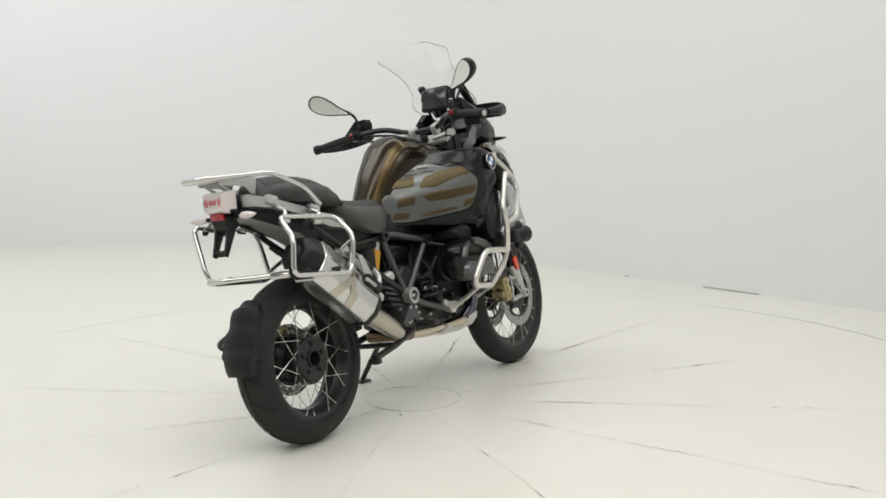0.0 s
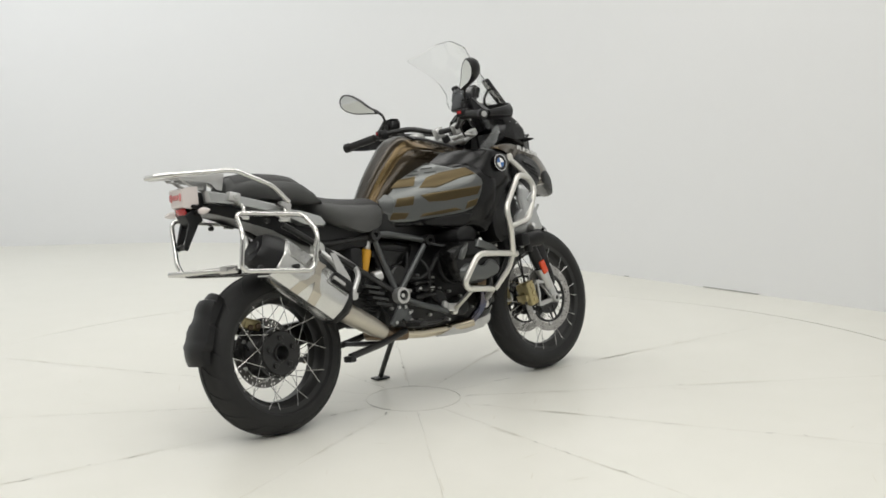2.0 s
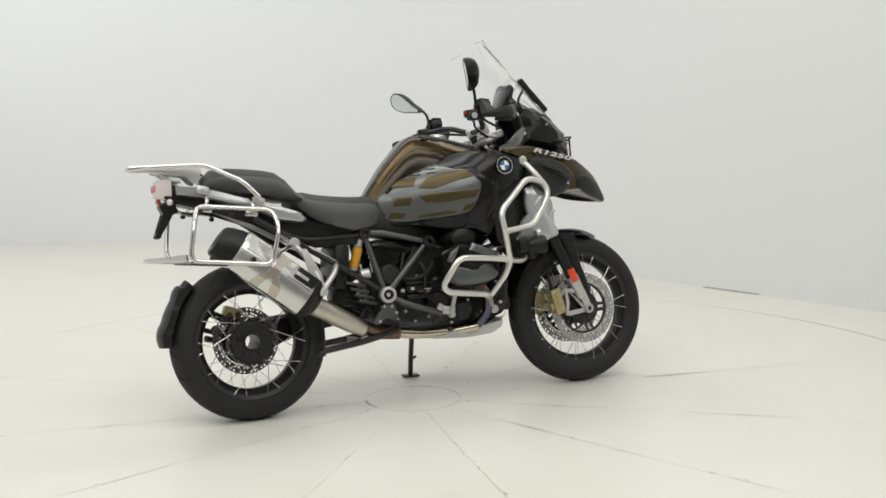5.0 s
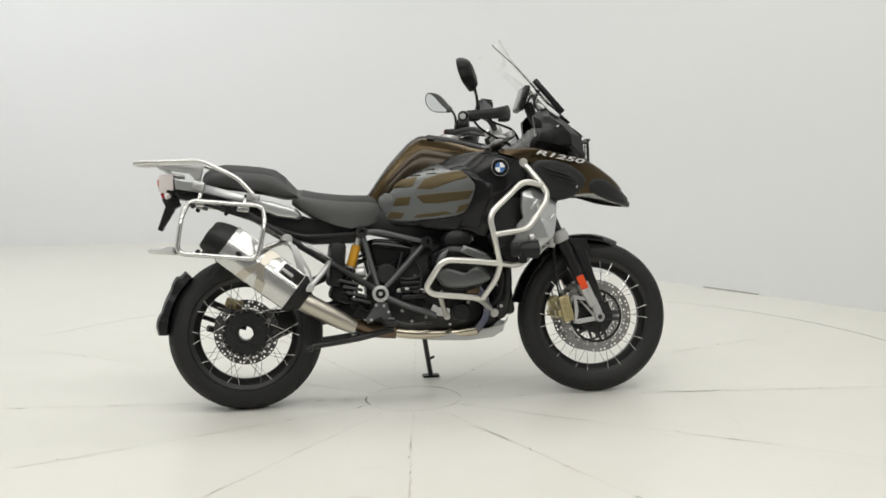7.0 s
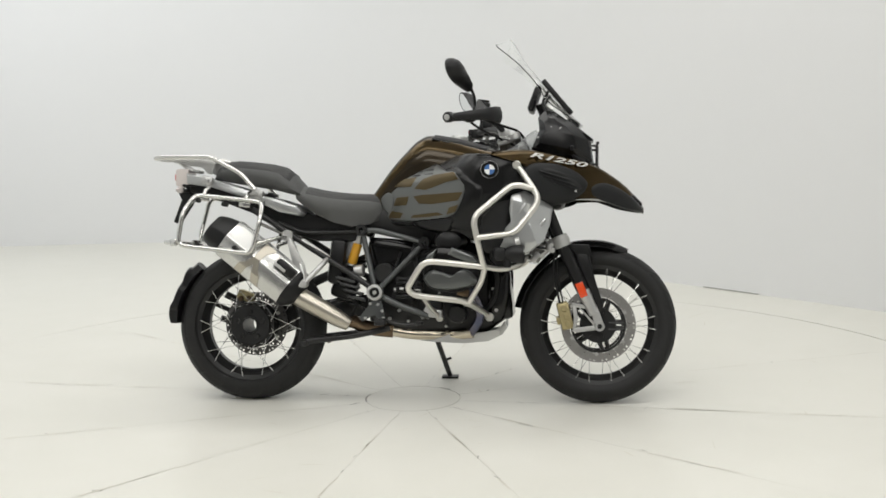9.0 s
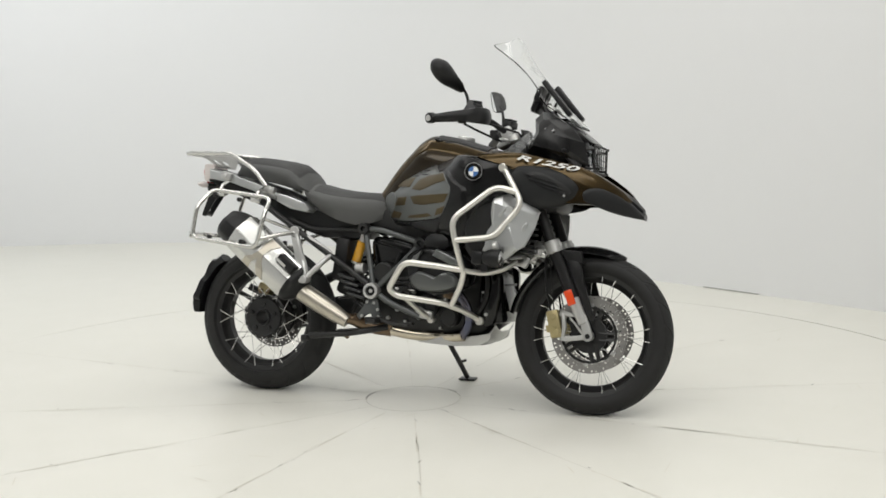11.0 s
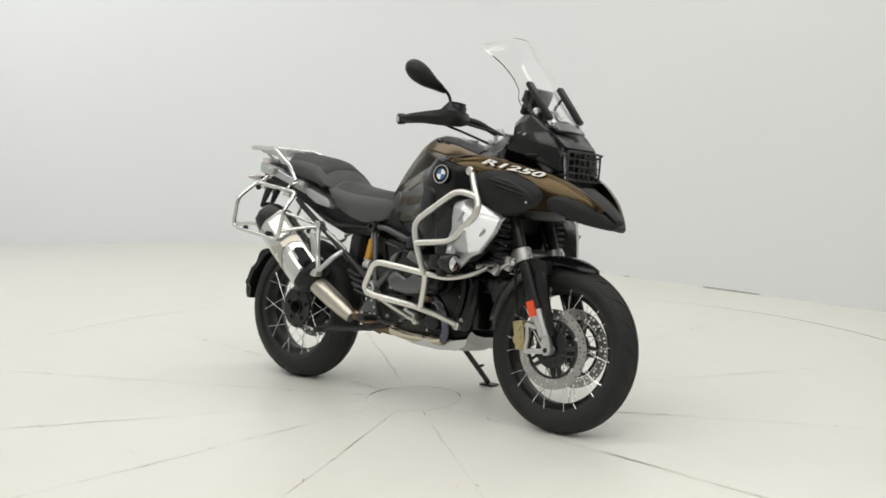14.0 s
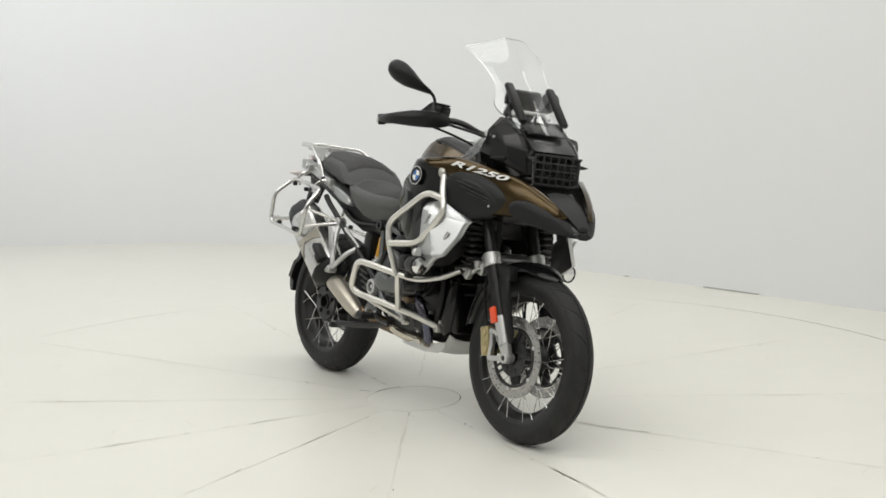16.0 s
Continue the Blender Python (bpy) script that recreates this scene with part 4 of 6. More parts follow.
bm = bmesh.new()
rng = random.Random(11)
for x, z in ((-0.15, 0.48), (-0.14, 0.40), (-0.08, 0.34), (0.0, 0.33), (0.06, 0.345), (0.10, 0.50), (0.02, 0.52), (0.055, 0.43), (0.18, 0.43), (0.24, 0.40), (0.30, 0.345), (0.16, 0.31), (0.36, 0.47), (0.375, 0.38), (-0.04, 0.375), (0.13, 0.45)):
    y = -0.127 - (0.05 if x > 0.33 else 0.012)
    drum(bm, V(x, y + 0.01, z), V(x, y - 0.010, z), rng.uniform(0.005, 0.008), edge=0.001, seg=8)
pieces("bolt", bm, CAST_ALU, engine)
for pts, r in (([V(-0.12, -0.14, 0.56), V(-0.02, -0.175, 0.50), V(0.05, -0.18, 0.52), V(0.09, -0.2, 0.585)], 0.009), ([V(0.02, -0.15, 0.60), V(0.05, -0.19, 0.54), V(0.03, -0.19, 0.44), V(0.10, -0.17, 0.39)], 0.007),
               ([V(0.33, -0.17, 0.60), V(0.385, -0.19, 0.53), V(0.37, -0.19, 0.42), V(0.31, -0.16, 0.36)], 0.010), ([V(-0.17, -0.13, 0.44), V(-0.22, -0.16, 0.40), V(-0.25, -0.15, 0.34)], 0.008)):
    part("hose", tube(bmesh.new(), pts, r, 0.06, 8), RUBBER, engine, "black rubber hose")
bm = block(bmesh.new(), (0.02, -0.165, 0.475), (0.10, 0.03, 0.035), (0, -4, 0), 0.008)
part("starter_motor", bm, ENGINE_BLACK, engine)
bm = drum(bmesh.new(), V(-0.03, -0.19, 0.468), V(-0.01, -0.19, 0.467), 0.010)
tube(bm, [V(-0.02, -0.19, 0.468), V(0.06, -0.195, 0.462)], 0.003, seg=6)
part("linkage", bm, CAST_ALU, engine)

# ---- frame ----
frame_group = new("frame")
frame_group.parent = bike
for s in (-1, 1):
    node, piv, fwd = V(-0.198, s * 0.150, 0.712), V(-0.131, s * 0.185, 0.452), V(0.072, s * 0.165, 0.660)
    for pts, r in (((node, V(-0.175, s * 0.16, 0.62), piv), 0.0120), ((node + V(0.02, 0, 0), V(-0.13, s * 0.155, 0.712), fwd), 0.0120), ((piv, fwd), 0.0120)):
        part("frame_tube", tube(bmesh.new(), pts, r, 0.06, 12), GREY_FRAME, frame_group, "grey steel frame tube")
    part("lower_frame_tube", tube(bmesh.new(), [piv, V(-0.05, s * 0.20, 0.405), V(0.05, s * 0.21, 0.372), V(0.10, s * 0.21, 0.352)], 0.013, 0.05, 12), GREY_FRAME, frame_group)
    for c in (node, fwd):
        bm = lathe(bmesh.new(), [(0.011, -0.026), (0.024, -0.026), (0.026, 0.0), (0.024, 0.026), (0.011, 0.026), (0.011, 0.0)], c, (0, 1, 0), 24, closed=True)
        part("frame_boss", bm, BLACK_METAL, frame_group, "black frame boss")
    c = V(-0.131, s * 0.205, 0.452)
    bm = lathe(bmesh.new(), [(0.020, -0.02), (0.033, -0.02), (0.035, 0.0), (0.033, 0.018), (0.022, 0.020), (0.020, 0.008)], c, (0, s, 0), 32, closed=True)
    pv = part("pivot_ring", bm, CAST_ALU, frame_group, "silver pivot ring")
    part("pivot_plug", drum(bmesh.new(), c + V(0, -s * 0.01, 0), c + V(0, s * 0.012, 0), 0.0205), BLACK, pv)
    part("pivot_cap", drum(bmesh.new(), c + V(0, s * 0.010, 0), c + V(0, s * 0.016, 0), 0.0085), CAST_ALU, pv)
    part("subframe_tube", tube(bmesh.new(), [V(-0.66, s * 0.20, 0.80), V(-0.62, s * 0.205, 0.774), V(-0.16, s * 0.185, 0.478)], 0.0125, 0.02, 12), BLACK_METAL, frame_group, "black subframe tube")
    part("subframe_rail", tube(bmesh.new(), [V(-0.20, s * 0.145, 0.71), V(-0.45, s * 0.15, 0.70), V(-0.56, s * 0.15, 0.745)], 0.011, 0.05, 10), BLACK_METAL, frame_group)
    bm = prism(bmesh.new(), [(-0.14, 0.425), (-0.105, 0.415), (-0.080, 0.322), (-0.112, 0.318), (-0.128, 0.36), (-0.150, 0.355), (-0.185, 0.328), (-0.200, 0.345), (-0.165, 0.39)], s * 0.192, s * 0.205, 0.003)
    part("footrest_plate", bm, GREY_FRAME, frame_group, "grey footrest plate")
    bm = bmesh.new()
    block(bm, (-0.10, s * 0.245, 0.328), (0.045, 0.09, 0.02), (0, 0, s * -6), 0.004)
    for k in range(5):
        block(bm, (-0.10, s * (0.215 + 0.016 * k), 0.341), (0.046, 0.005, 0.008), (0, 0, 0), 0.001, 1)
    part("footrest", bm, BLACK_METAL, frame_group, "black toothed footrest")
bm = tube(bmesh.new(), [V(-0.10, -0.21, 0.34), V(-0.02, -0.22, 0.318), V(0.05, -0.225, 0.322)], 0.008, 0.04, 8)
block(bm, (0.06, -0.23, 0.326), (0.03, 0.03, 0.012), (0, 0, 0), 0.003)
part("brake_pedal", bm, BLACK_METAL, frame_group)
bm = bmesh.new()
for x, z in ((-0.150, 0.405), (-0.118, 0.402), (-0.095, 0.345), (-0.172, 0.345), (-0.10, 0.375)):
    drum(bm, V(x, -0.205, z), V(x, -0.213, z), 0.0065, edge=0.001, seg=10)
pieces("plate_bolt", bm, CAST_ALU, frame_group)
bm = bmesh.new()
for a, b in (((-0.160, 0.655), (-0.02, 0.628)), ((-0.150, 0.560), (-0.055, 0.585))):
    tube(bm, [V(a[0], -0.142, a[1]), V(b[0], -0.142, b[1])], 0.005, seg=6, flat=0.6)
pieces("cover_crease", bm, BLACK_GLOSS, frame_group)
cover = [(-0.185, 0.685), (-0.06, 0.678), (0.050, 0.648), (-0.03, 0.545), (-0.118, 0.475), (-0.160, 0.53)]
for s in (-1, 1):
    part("side_cover", pad(bmesh.new(), cover, lambda x, z: 0.118, s, 0.014, 0.03, centre=(-0.08, 0.60)), BLACK_GLOSS, frame_group, "glossy black triangular side cover")
bm = prism(bmesh.new(), [(-0.80, 0.90), (-0.60, 0.84), (-0.33, 0.74), (-0.20, 0.73), (-0.22, 0.668), (-0.40, 0.668), (-0.54, 0.712), (-0.66, 0.78), (-0.80, 0.845), (-0.96, 0.88), (-0.96, 0.91)], -0.140, 0.140, 0.012)
part("rear_inner_fender", bm, BLACK, frame_group, "black under-seat fender")

bm = prism(bmesh.new(), [(-0.21, 0.705), (-0.15, 0.70), (0.06, 0.655), (0.16, 0.66), (0.16, 0.80), (-0.14, 0.80), (-0.24, 0.76)], -0.128, 0.128, 0.012)
part("airbox", bm, ENGINE_BLACK, frame_group, "black airbox under the tank")

# ---- stands ----
bm = tube(bmesh.new(), [V(0.075, 0.170, 0.262), V(0.100, 0.275, 0.155), V(0.122, 0.360, 0.064)], 0.0115, 0.05, 10)
stand = part("side_stand", bm, BLACK_METAL, bike, "black side stand, folded out")
bm = block(bmesh.new(), (0.124, 0.366, 0.056), (0.075, 0.05, 0.008), (9, 0, 0), 0.003)
part("stand_foot", bm, BLACK_METAL, stand)
bm = tube(bmesh.new(), [V(0.108, 0.295, 0.135), V(0.133, 0.305, 0.145)], 0.006, seg=8)
part("stand_pin", bm, BLACK_METAL, stand)
bm = bmesh.new()
for s in (-1, 1):
    tube(bm, [V(-0.085, s * 0.10, 0.300), V(-0.24, s * 0.125, 0.268), V(-0.43, s * 0.15, 0.246)], 0.014, 0.05, 10)
    block(bm, (-0.44, s * 0.158, 0.238), (0.03, 0.05, 0.025), (0, 0, 0), 0.006)
tube(bm, [V(-0.24, -0.125, 0.268), V(-0.24, 0.125, 0.268)], 0.011, seg=8)
cs = part("centre_stand", bm, BLACK_METAL, bike, "black centre stand, folded up")
bm = tube(bmesh.new(), [V(-0.42, 0.15, 0.25), V(-0.405, 0.20, 0.225)], 0.013, seg=8)
part("stand_pedal", bm, COPPER, cs)

# ---- tank and fairing ----
tank = new("fuel_tank")
tank.parent = bike


def tank_shell(w_scale, lift, x0, x1):
    """The tank's top as a lofted hump; w_scale narrows it to a stripe that lies on it."""
    top = [(-0.185, 0.845), (-0.165, 0.872), (-0.078, 0.990), (-0.018, 1.055), (0.028, 1.098), (0.075, 1.118), (0.17, 1.106), (0.32, 1.068), (0.46, 1.040)]
    wid = [(-0.175, 0.095), (-0.10, 0.115), (0.0, 0.135), (0.08, 0.15), (0.20, 0.165), (0.46, 0.17)]
    rings, n = [], 52
    for i in range(n + 1):
        x = x0 + (x1 - x0) * i / n
        zt, w = lerp(top, x) + lift, lerp(wid, x)
        zb = max(0.76, min(0.95, zt - 0.16)) if lift == 0 else zt - 0.03
        ring = []
        for k in range(33):
            v = -1 + 2 * k / 32
            u = v * w_scale
            ring.append((x, w * u, zt - 0.075 * abs(u) ** 3.2 - 0.012 * u * u))
        if lift == 0:
            ring += [(x, w * 1.06, zt - 0.12), (x, w * 1.06, zb - 0.06), (x, -w * 1.06, zb - 0.06), (x, -w * 1.06, zt - 0.12)]
        else:
            ring += [(x, w * w_scale, ring[32][2] - 0.006), (x, -w * w_scale, ring[0][2] - 0.006)]
        rings.append(ring)
    return loft(bmesh.new(), rings)


part("tank_shell", tank_shell(1.0, 0.0, -0.185, 0.46), BRONZE_DARK, tank, "dark bronze metallic tank shell", smooth=60)


def tank_band(u0, u1, lift, x0, x1):
    """A painted band on the tank's top, between two fractions of its half width."""
    top = [(-0.185, 0.845), (-0.165, 0.872), (-0.078, 0.990), (-0.018, 1.055), (0.028, 1.098), (0.075, 1.118), (0.17, 1.106), (0.32, 1.068), (0.46, 1.040)]
    wid = [(-0.175, 0.095), (-0.10, 0.115), (0.0, 0.135), (0.08, 0.15), (0.20, 0.165), (0.46, 0.17)]
    rings = []
    for i in range(49):
        x = x0 + (x1 - x0) * i / 48
        row = [(x, lerp(wid, x) * u, lerp(top, x) + lift - 0.075 * abs(u) ** 3.2 - 0.012 * u * u) for u in (u0 + (u1 - u0) * k / 6 for k in range(7))]
        rings.append(row + [(p[0], p[1], p[2] - 0.005) for p in reversed(row)])
    return loft(bmesh.new(), rings)


for s in (-1, 1):
    part("tank_band", tank_band(s * 0.66, s * 0.92, 0.0025, -0.178, 0.44), BRONZE, tank, "bronze band", smooth=60)
    # brighter strip puts the tank's highlight into the colour
    part("tank_highlight", tank_band(s * 0.70, s * 0.82, 0.0042, -0.176, 0.06), BRONZE_HIGHLIGHT, tank, "bright bronze strip, a painted highlight", smooth=60)
part("tank_cap_panel", tank_shell(0.60, 0.005, 0.10, 0.33), BLACK, tank, "black panel round the filler cap", smooth=60)
bm = lathe(bmesh.new(), [(0.001, 0.014), (0.030, 0.014), (0.036, 0.010), (0.038, 0.0), (0.038, -0.02), (0.001, -0.02)], (0.20, 0, 1.104), (0.15, 0, 1), 32)
part("filler_cap", bm, CAST_ALU, tank, "silver filler cap")
bm = bmesh.new()
for s in (-1, 1):
    for k in range(4):
        block(bm, (0.11 + 0.045 * k, s * 0.105, 1.096 - 0.012 * k), (0.035, 0.012, 0.008), (0, 14, 0), 0.003)
pieces("tank_louvre", bm, BLACK_GLOSS, tank)
for s in (-1, 1):
    # black shroud that carries the side panel and the badge
    prof = [(0.085, 1.020), (0.22, 1.026), (0.36, 1.016), (0.52, 0.988), (0.545, 0.90), (0.52, 0.835), (0.400, 0.83), (0.345, 0.74), (0.305, 0.655), (0.235, 0.700), (0.17, 0.690),
            (0.03, 0.728), (-0.10, 0.735), (-0.138, 0.80), (-0.03, 0.93)]
    sh = part("tank_shroud", pad(bmesh.new(), prof, body_width, s, 0.0, 0.03, rings=18, centre=(0.18, 0.87), lift=-0.008, round_=2), SATIN_BLACK, tank, "satin black tank shroud", smooth=50)
    prof = [(-0.132, 0.845), (-0.001, 0.976), (0.055, 1.016), (0.100, 1.018), (0.135, 0.982), (0.178, 0.952), (0.217, 0.953), (0.242, 0.925), (0.274, 0.885), (0.260, 0.830), (0.228, 0.770),
            (0.172, 0.754), (-0.007, 0.744), (-0.092, 0.753), (-0.112, 0.790)]
    pn = part("side_panel", pad(bmesh.new(), prof, body_width, s, 0.004, 0.012, rings=16, centre=(0.08, 0.87), lift=0.004, round_=1, turn_in=0.010), PANEL_GREY, tank, "matt grey tank side panel", smooth=50)
    part("knee_pad", pad(bmesh.new(), [(-0.128, 0.85), (-0.09, 0.885), (-0.055, 0.85), (-0.075, 0.77), (-0.115, 0.80)], body_width, s, 0.004, 0.008, lift=0.008, round_=2, turn_in=0.006), HEAD_GREY, pn, "mid grey knee pad")
    part("panel_foot", pad(bmesh.new(), [(0.02, 0.748), (0.225, 0.762), (0.20, 0.708), (0.17, 0.700), (0.05, 0.722)], body_width, s, 0.006, 0.01, lift=0.004, round_=1, turn_in=0.006), BLACK, pn)
    # raised black bezel behind the panel's front edge
    prof = [(0.165, 0.962), (0.224, 0.972), (0.262, 0.938), (0.300, 0.900), (0.338, 0.886), (0.336, 0.790), (0.285, 0.705), (0.225, 0.712), (0.10, 0.722), (0.10, 0.80), (0.14, 0.90)]
    part("panel_bezel", pad(bmesh.new(), prof, body_width, s, 0.0, 0.02, rings=7, centre=(0.215, 0.84), lift=0.0015, round_=1, turn_in=0.009), SATIN_BLACK, sh, "glossy black bezel beside the side panel", smooth=40)
    # bronze stripes, split by a grey stem
    stripes = ([(-0.063, 0.896), (-0.036, 0.927), (0.041, 0.935), (0.018, 0.893)],
               [(0.034, 0.884), (0.072, 0.924), (0.125, 0.939), (0.214, 0.947), (0.238, 0.915), (0.181, 0.905), (0.12, 0.885), (0.09, 0.876)],
               [(-0.064, 0.815), (-0.049, 0.850), (0.010, 0.852), (0.000, 0.816)],
               [(0.032, 0.852), (0.073, 0.857), (0.256, 0.862), (0.236, 0.828), (0.117, 0.817), (0.057, 0.821)],
               [(-0.086, 0.764), (-0.078, 0.795), (-0.016, 0.784), (-0.031, 0.762)],
               [(0.018, 0.762), (0.032, 0.774), (0.145, 0.783), (0.172, 0.772), (0.10, 0.764)],
               [(0.196, 0.801), (0.237, 0.812), (0.226, 0.784), (0.184, 0.772)])
    for st in stripes:
        c = (sum(p[0] for p in st) / len(st), sum(p[1] for p in st) / len(st))
        wide = lambda x, z: body_width(x, z) + 0.004 * (1 - (min(1.0, math.hypot((x - 0.08) / 0.21, (z - 0.87) / 0.14))) ** 3)
        part("stripe", pad(bmesh.new(), st, wide, s, 0.0003, 0.004, rings=6, centre=c, lift=0.0066, round_=0, turn_in=0.001), BRONZE_MATT, pn, "bronze decal stripe")
    # raised mark on the panel: plain bars
    bm = bmesh.new()
    for x0, x1, z in ((0.020, 0.068, 0.974), (0.006, 0.030, 0.957), (0.040, 0.068, 0.957), (0.010, 0.062, 0.941), (0.078, 0.130, 0.982), (0.072, 0.122, 0.963), (0.072, 0.122, 0.945)):
        m = (x0 + x1) / 2
        y = body_width(m, z) + 0.0095
        yaw = math.degrees(math.atan2(body_width(x1, z) - body_width(x0, z), x1 - x0))
        block(bm, (m, s * y, z), (x1 - x0, 0.003, 0.0042), (s * 25, 0, s * yaw), 0.001, 1)
    pieces("raised_mark", bm, DARK_GREY, pn)
    # round badge: black ring with blue and white quarters
    c = V(0.366, s * (body_width(0.366, 0.952) + 0.001), 0.950)
    nrm = V(0.08, s, 0.10).normalized()
    bd = part("badge", drum(bmesh.new(), c - nrm * 0.006, c + nrm * 0.005, 0.0350, edge=0.002, seg=36), BLACK_GLOSS, tank, "round black badge")
    part("badge_ring", lathe(bmesh.new(), [(0.0335, 0.004), (0.0365, 0.004), (0.0365, 0.007), (0.0335, 0.007)], c, nrm, 36, closed=True), CHROME, bd)
    u = nrm.cross(V(0, 0, 1)).normalized()
    w = u.cross(nrm)
    for q in range(4):
        bm = bmesh.new()
        ring = [c + nrm * 0.0062] + [c + nrm * 0.0062 + (u * math.cos(a) + w * math.sin(a)) * 0.0205 for a in (radians(90 * q + 90 * k / 8) for k in range(9))]
        loft(bm, [ring, [p - nrm * 0.004 for p in ring]])
        part("badge_quarter", bm, BADGE_BLUE if q % 2 == (0 if s < 0 else 1) else WHITE_PRINT, bd, smooth=0)
    # upper fairing side, air vent and nose panel
    prof = [(0.34, 1.020), (0.50, 1.040), (0.62, 1.018), (0.745, 0.990), (0.81, 0.962), (0.90, 0.900), (0.945, 0.850), (0.86, 0.834), (0.74, 0.840), (0.61, 0.822), (0.545, 0.87), (0.530, 0.945), (0.47, 0.990)]
    fs = part("fairing_side", pad(bmesh.new(), prof, body_width, s, 0.0, 0.02, rings=16, centre=(0.66, 0.92), round_=1, turn_in=0.008), BRONZE, tank, "bronze metallic fairing side", smooth=50)
    prof = [(0.490, 0.955), (0.528, 0.988), (0.628, 0.986), (0.708, 0.956), (0.764, 0.906), (0.746, 0.862), (0.685, 0.822), (0.585, 0.806), (0.515, 0.84), (0.480, 0.90)]
    vb = part("vent_bezel", pad(bmesh.new(), prof, body_width, s, 0.016, 0.02, rings=7, centre=(0.61, 0.892), round_=2, lift=0.004, power=4), NOSE_GREY, fs, "matt dark grey air vent bezel", smooth=50)
    hole = [(0.535, 0.945), (0.576, 0.966), (0.642, 0.955), (0.720, 0.908), (0.730, 0.876), (0.688, 0.862), (0.624, 0.884), (0.570, 0.915)]
    part("vent_opening", pad(bmesh.new(), hole, body_width, s, 0.001, 0.01, rings=4, round_=2, lift=0.018, turn_in=0.004), ENGINE_BLACK, vb, "dark vent opening", smooth=50)
    bm = bmesh.new()
    for a, b in (((0.575, 0.930), (0.700, 0.892)), ((0.610, 0.906), (0.712, 0.876)), ((0.560, 0.948), (0.675, 0.916))):
        tube(bm, [V(a[0], s * (body_width(*a) + 0.022), a[1]), V(b[0], s * (body_width(*b) + 0.022), b[1])], 0.004, seg=6, flat=0.6)
    pieces("vent_slat", bm, BLACK, vb)
    c = V(0.705, s * (body_width(0.705, 0.868) + 0.018), 0.868)
    part("vent_bolt", drum(bmesh.new(), c, c + V(0, s * 0.006, 0), 0.005, edge=0.001, seg=10), CAST_ALU, vb)
    prof = [(0.758, 0.885), (0.785, 0.905), (0.83, 0.908), (0.90, 0.876), (0.945, 0.838), (0.978, 0.800), (0.972, 0.784), (0.88, 0.804), (0.80, 0.836), (0.765, 0.850)]
    part("nose_panel", pad(bmesh.new(), prof, body_width, s, 0.006, 0.02, rings=6, centre=(0.86, 0.855), round_=2, lift=0.004, turn_in=0.010), NOSE_GREY, fs, "dark grey nose panel", smooth=50)
    # designation on the fairing
    cu = bpy.data.curves.new("designation", "FONT")
    cu.body, cu.size, cu.extrude, cu.align_x, cu.align_y, cu.shear, cu.space_character, cu.offset = "R1250", 0.066, 0.0012, "CENTER", "CENTER", 0.36, 1.02, 0.0016
    tmp = new("designation", cu)
    me = bpy.data.meshes.new_from_object(tmp.evaluated_get(bpy.context.evaluated_depsgraph_get()))
    bpy.data.objects.remove(tmp)
    for v in me.vertices:
        k = (v.co.x / 0.225 if s < 0 else -v.co.x / 0.225)
        x, z = 0.620 + k * 0.288, 0.995 - k * 0.050 + v.co.y * 0.43
        v.co = (x, s * (body_width(x, z) + 0.0024 + v.co.z), z)
    me.materials.append(SILVER_PRINT)
    de = new("lettering", me)
    de.parent = fs
    de["label"] = "silver printed designation R1250"
    # clear side deflector, cockpit wing and inner bracket
    prof = [(0.400, 1.030), (0.455, 1.058), (0.535, 1.128), (0.552, 1.110), (0.512, 1.046), (0.46, 1.020)]
    part("side_deflector", pad(bmesh.new(), prof, lambda x, z: 0.205 - 0.2 * (z - 1.03), s, 0.002, 0.003, rings=3, round_=1, turn_in=0.001), SMOKED, tank, "clear side wind deflector", shadow=False)
    prof = [(0.515, 1.034), (0.552, 1.125), (0.545, 1.178), (0.575, 1.208), (0.61, 1.206), (0.700, 1.142), (0.750, 1.085), (0.768, 1.0), (0.74, 0.984), (0.62, 1.012)]
    part("cockpit_wing", pad(bmesh.new(), prof, lambda x, z: 0.182 - 0.25 * max(0, z - 1.1) - 0.25 * max(0, x - 0.62), s, 0.030, 0.03, rings=2, centre=(0.615, 1.12), round_=0), SATIN_BLACK, tank, "black angular cockpit wing", smooth=12)
    part("fairing_strut", tube(bmesh.new(), [V(0.56, s * 0.185, 1.085), V(0.665, s * 0.165, 1.055), V(0.735, s * 0.15, 0.985)], 0.018, 0.05, 10, flat=0.7), BLACK, tank)
    for fx, fz in ((0.548, 1.094), (0.572, 1.116), (0.602, 1.132), (0.640, 1.128)):
        part("fairing_clip", block(bmesh.new(), (fx, s * (0.182 + 0.3 * (fx - 0.55)), fz), (0.012, 0.008, 0.006), (0, -35, 0), 0.002), CAST_ALU, tank)
    part("fairing_fastener", block(bmesh.new(), (0.575, s * 0.186, 1.06), (0.045, 0.008, 0.018), (0, 12, 0), 0.004), CAST_ALU, tank)


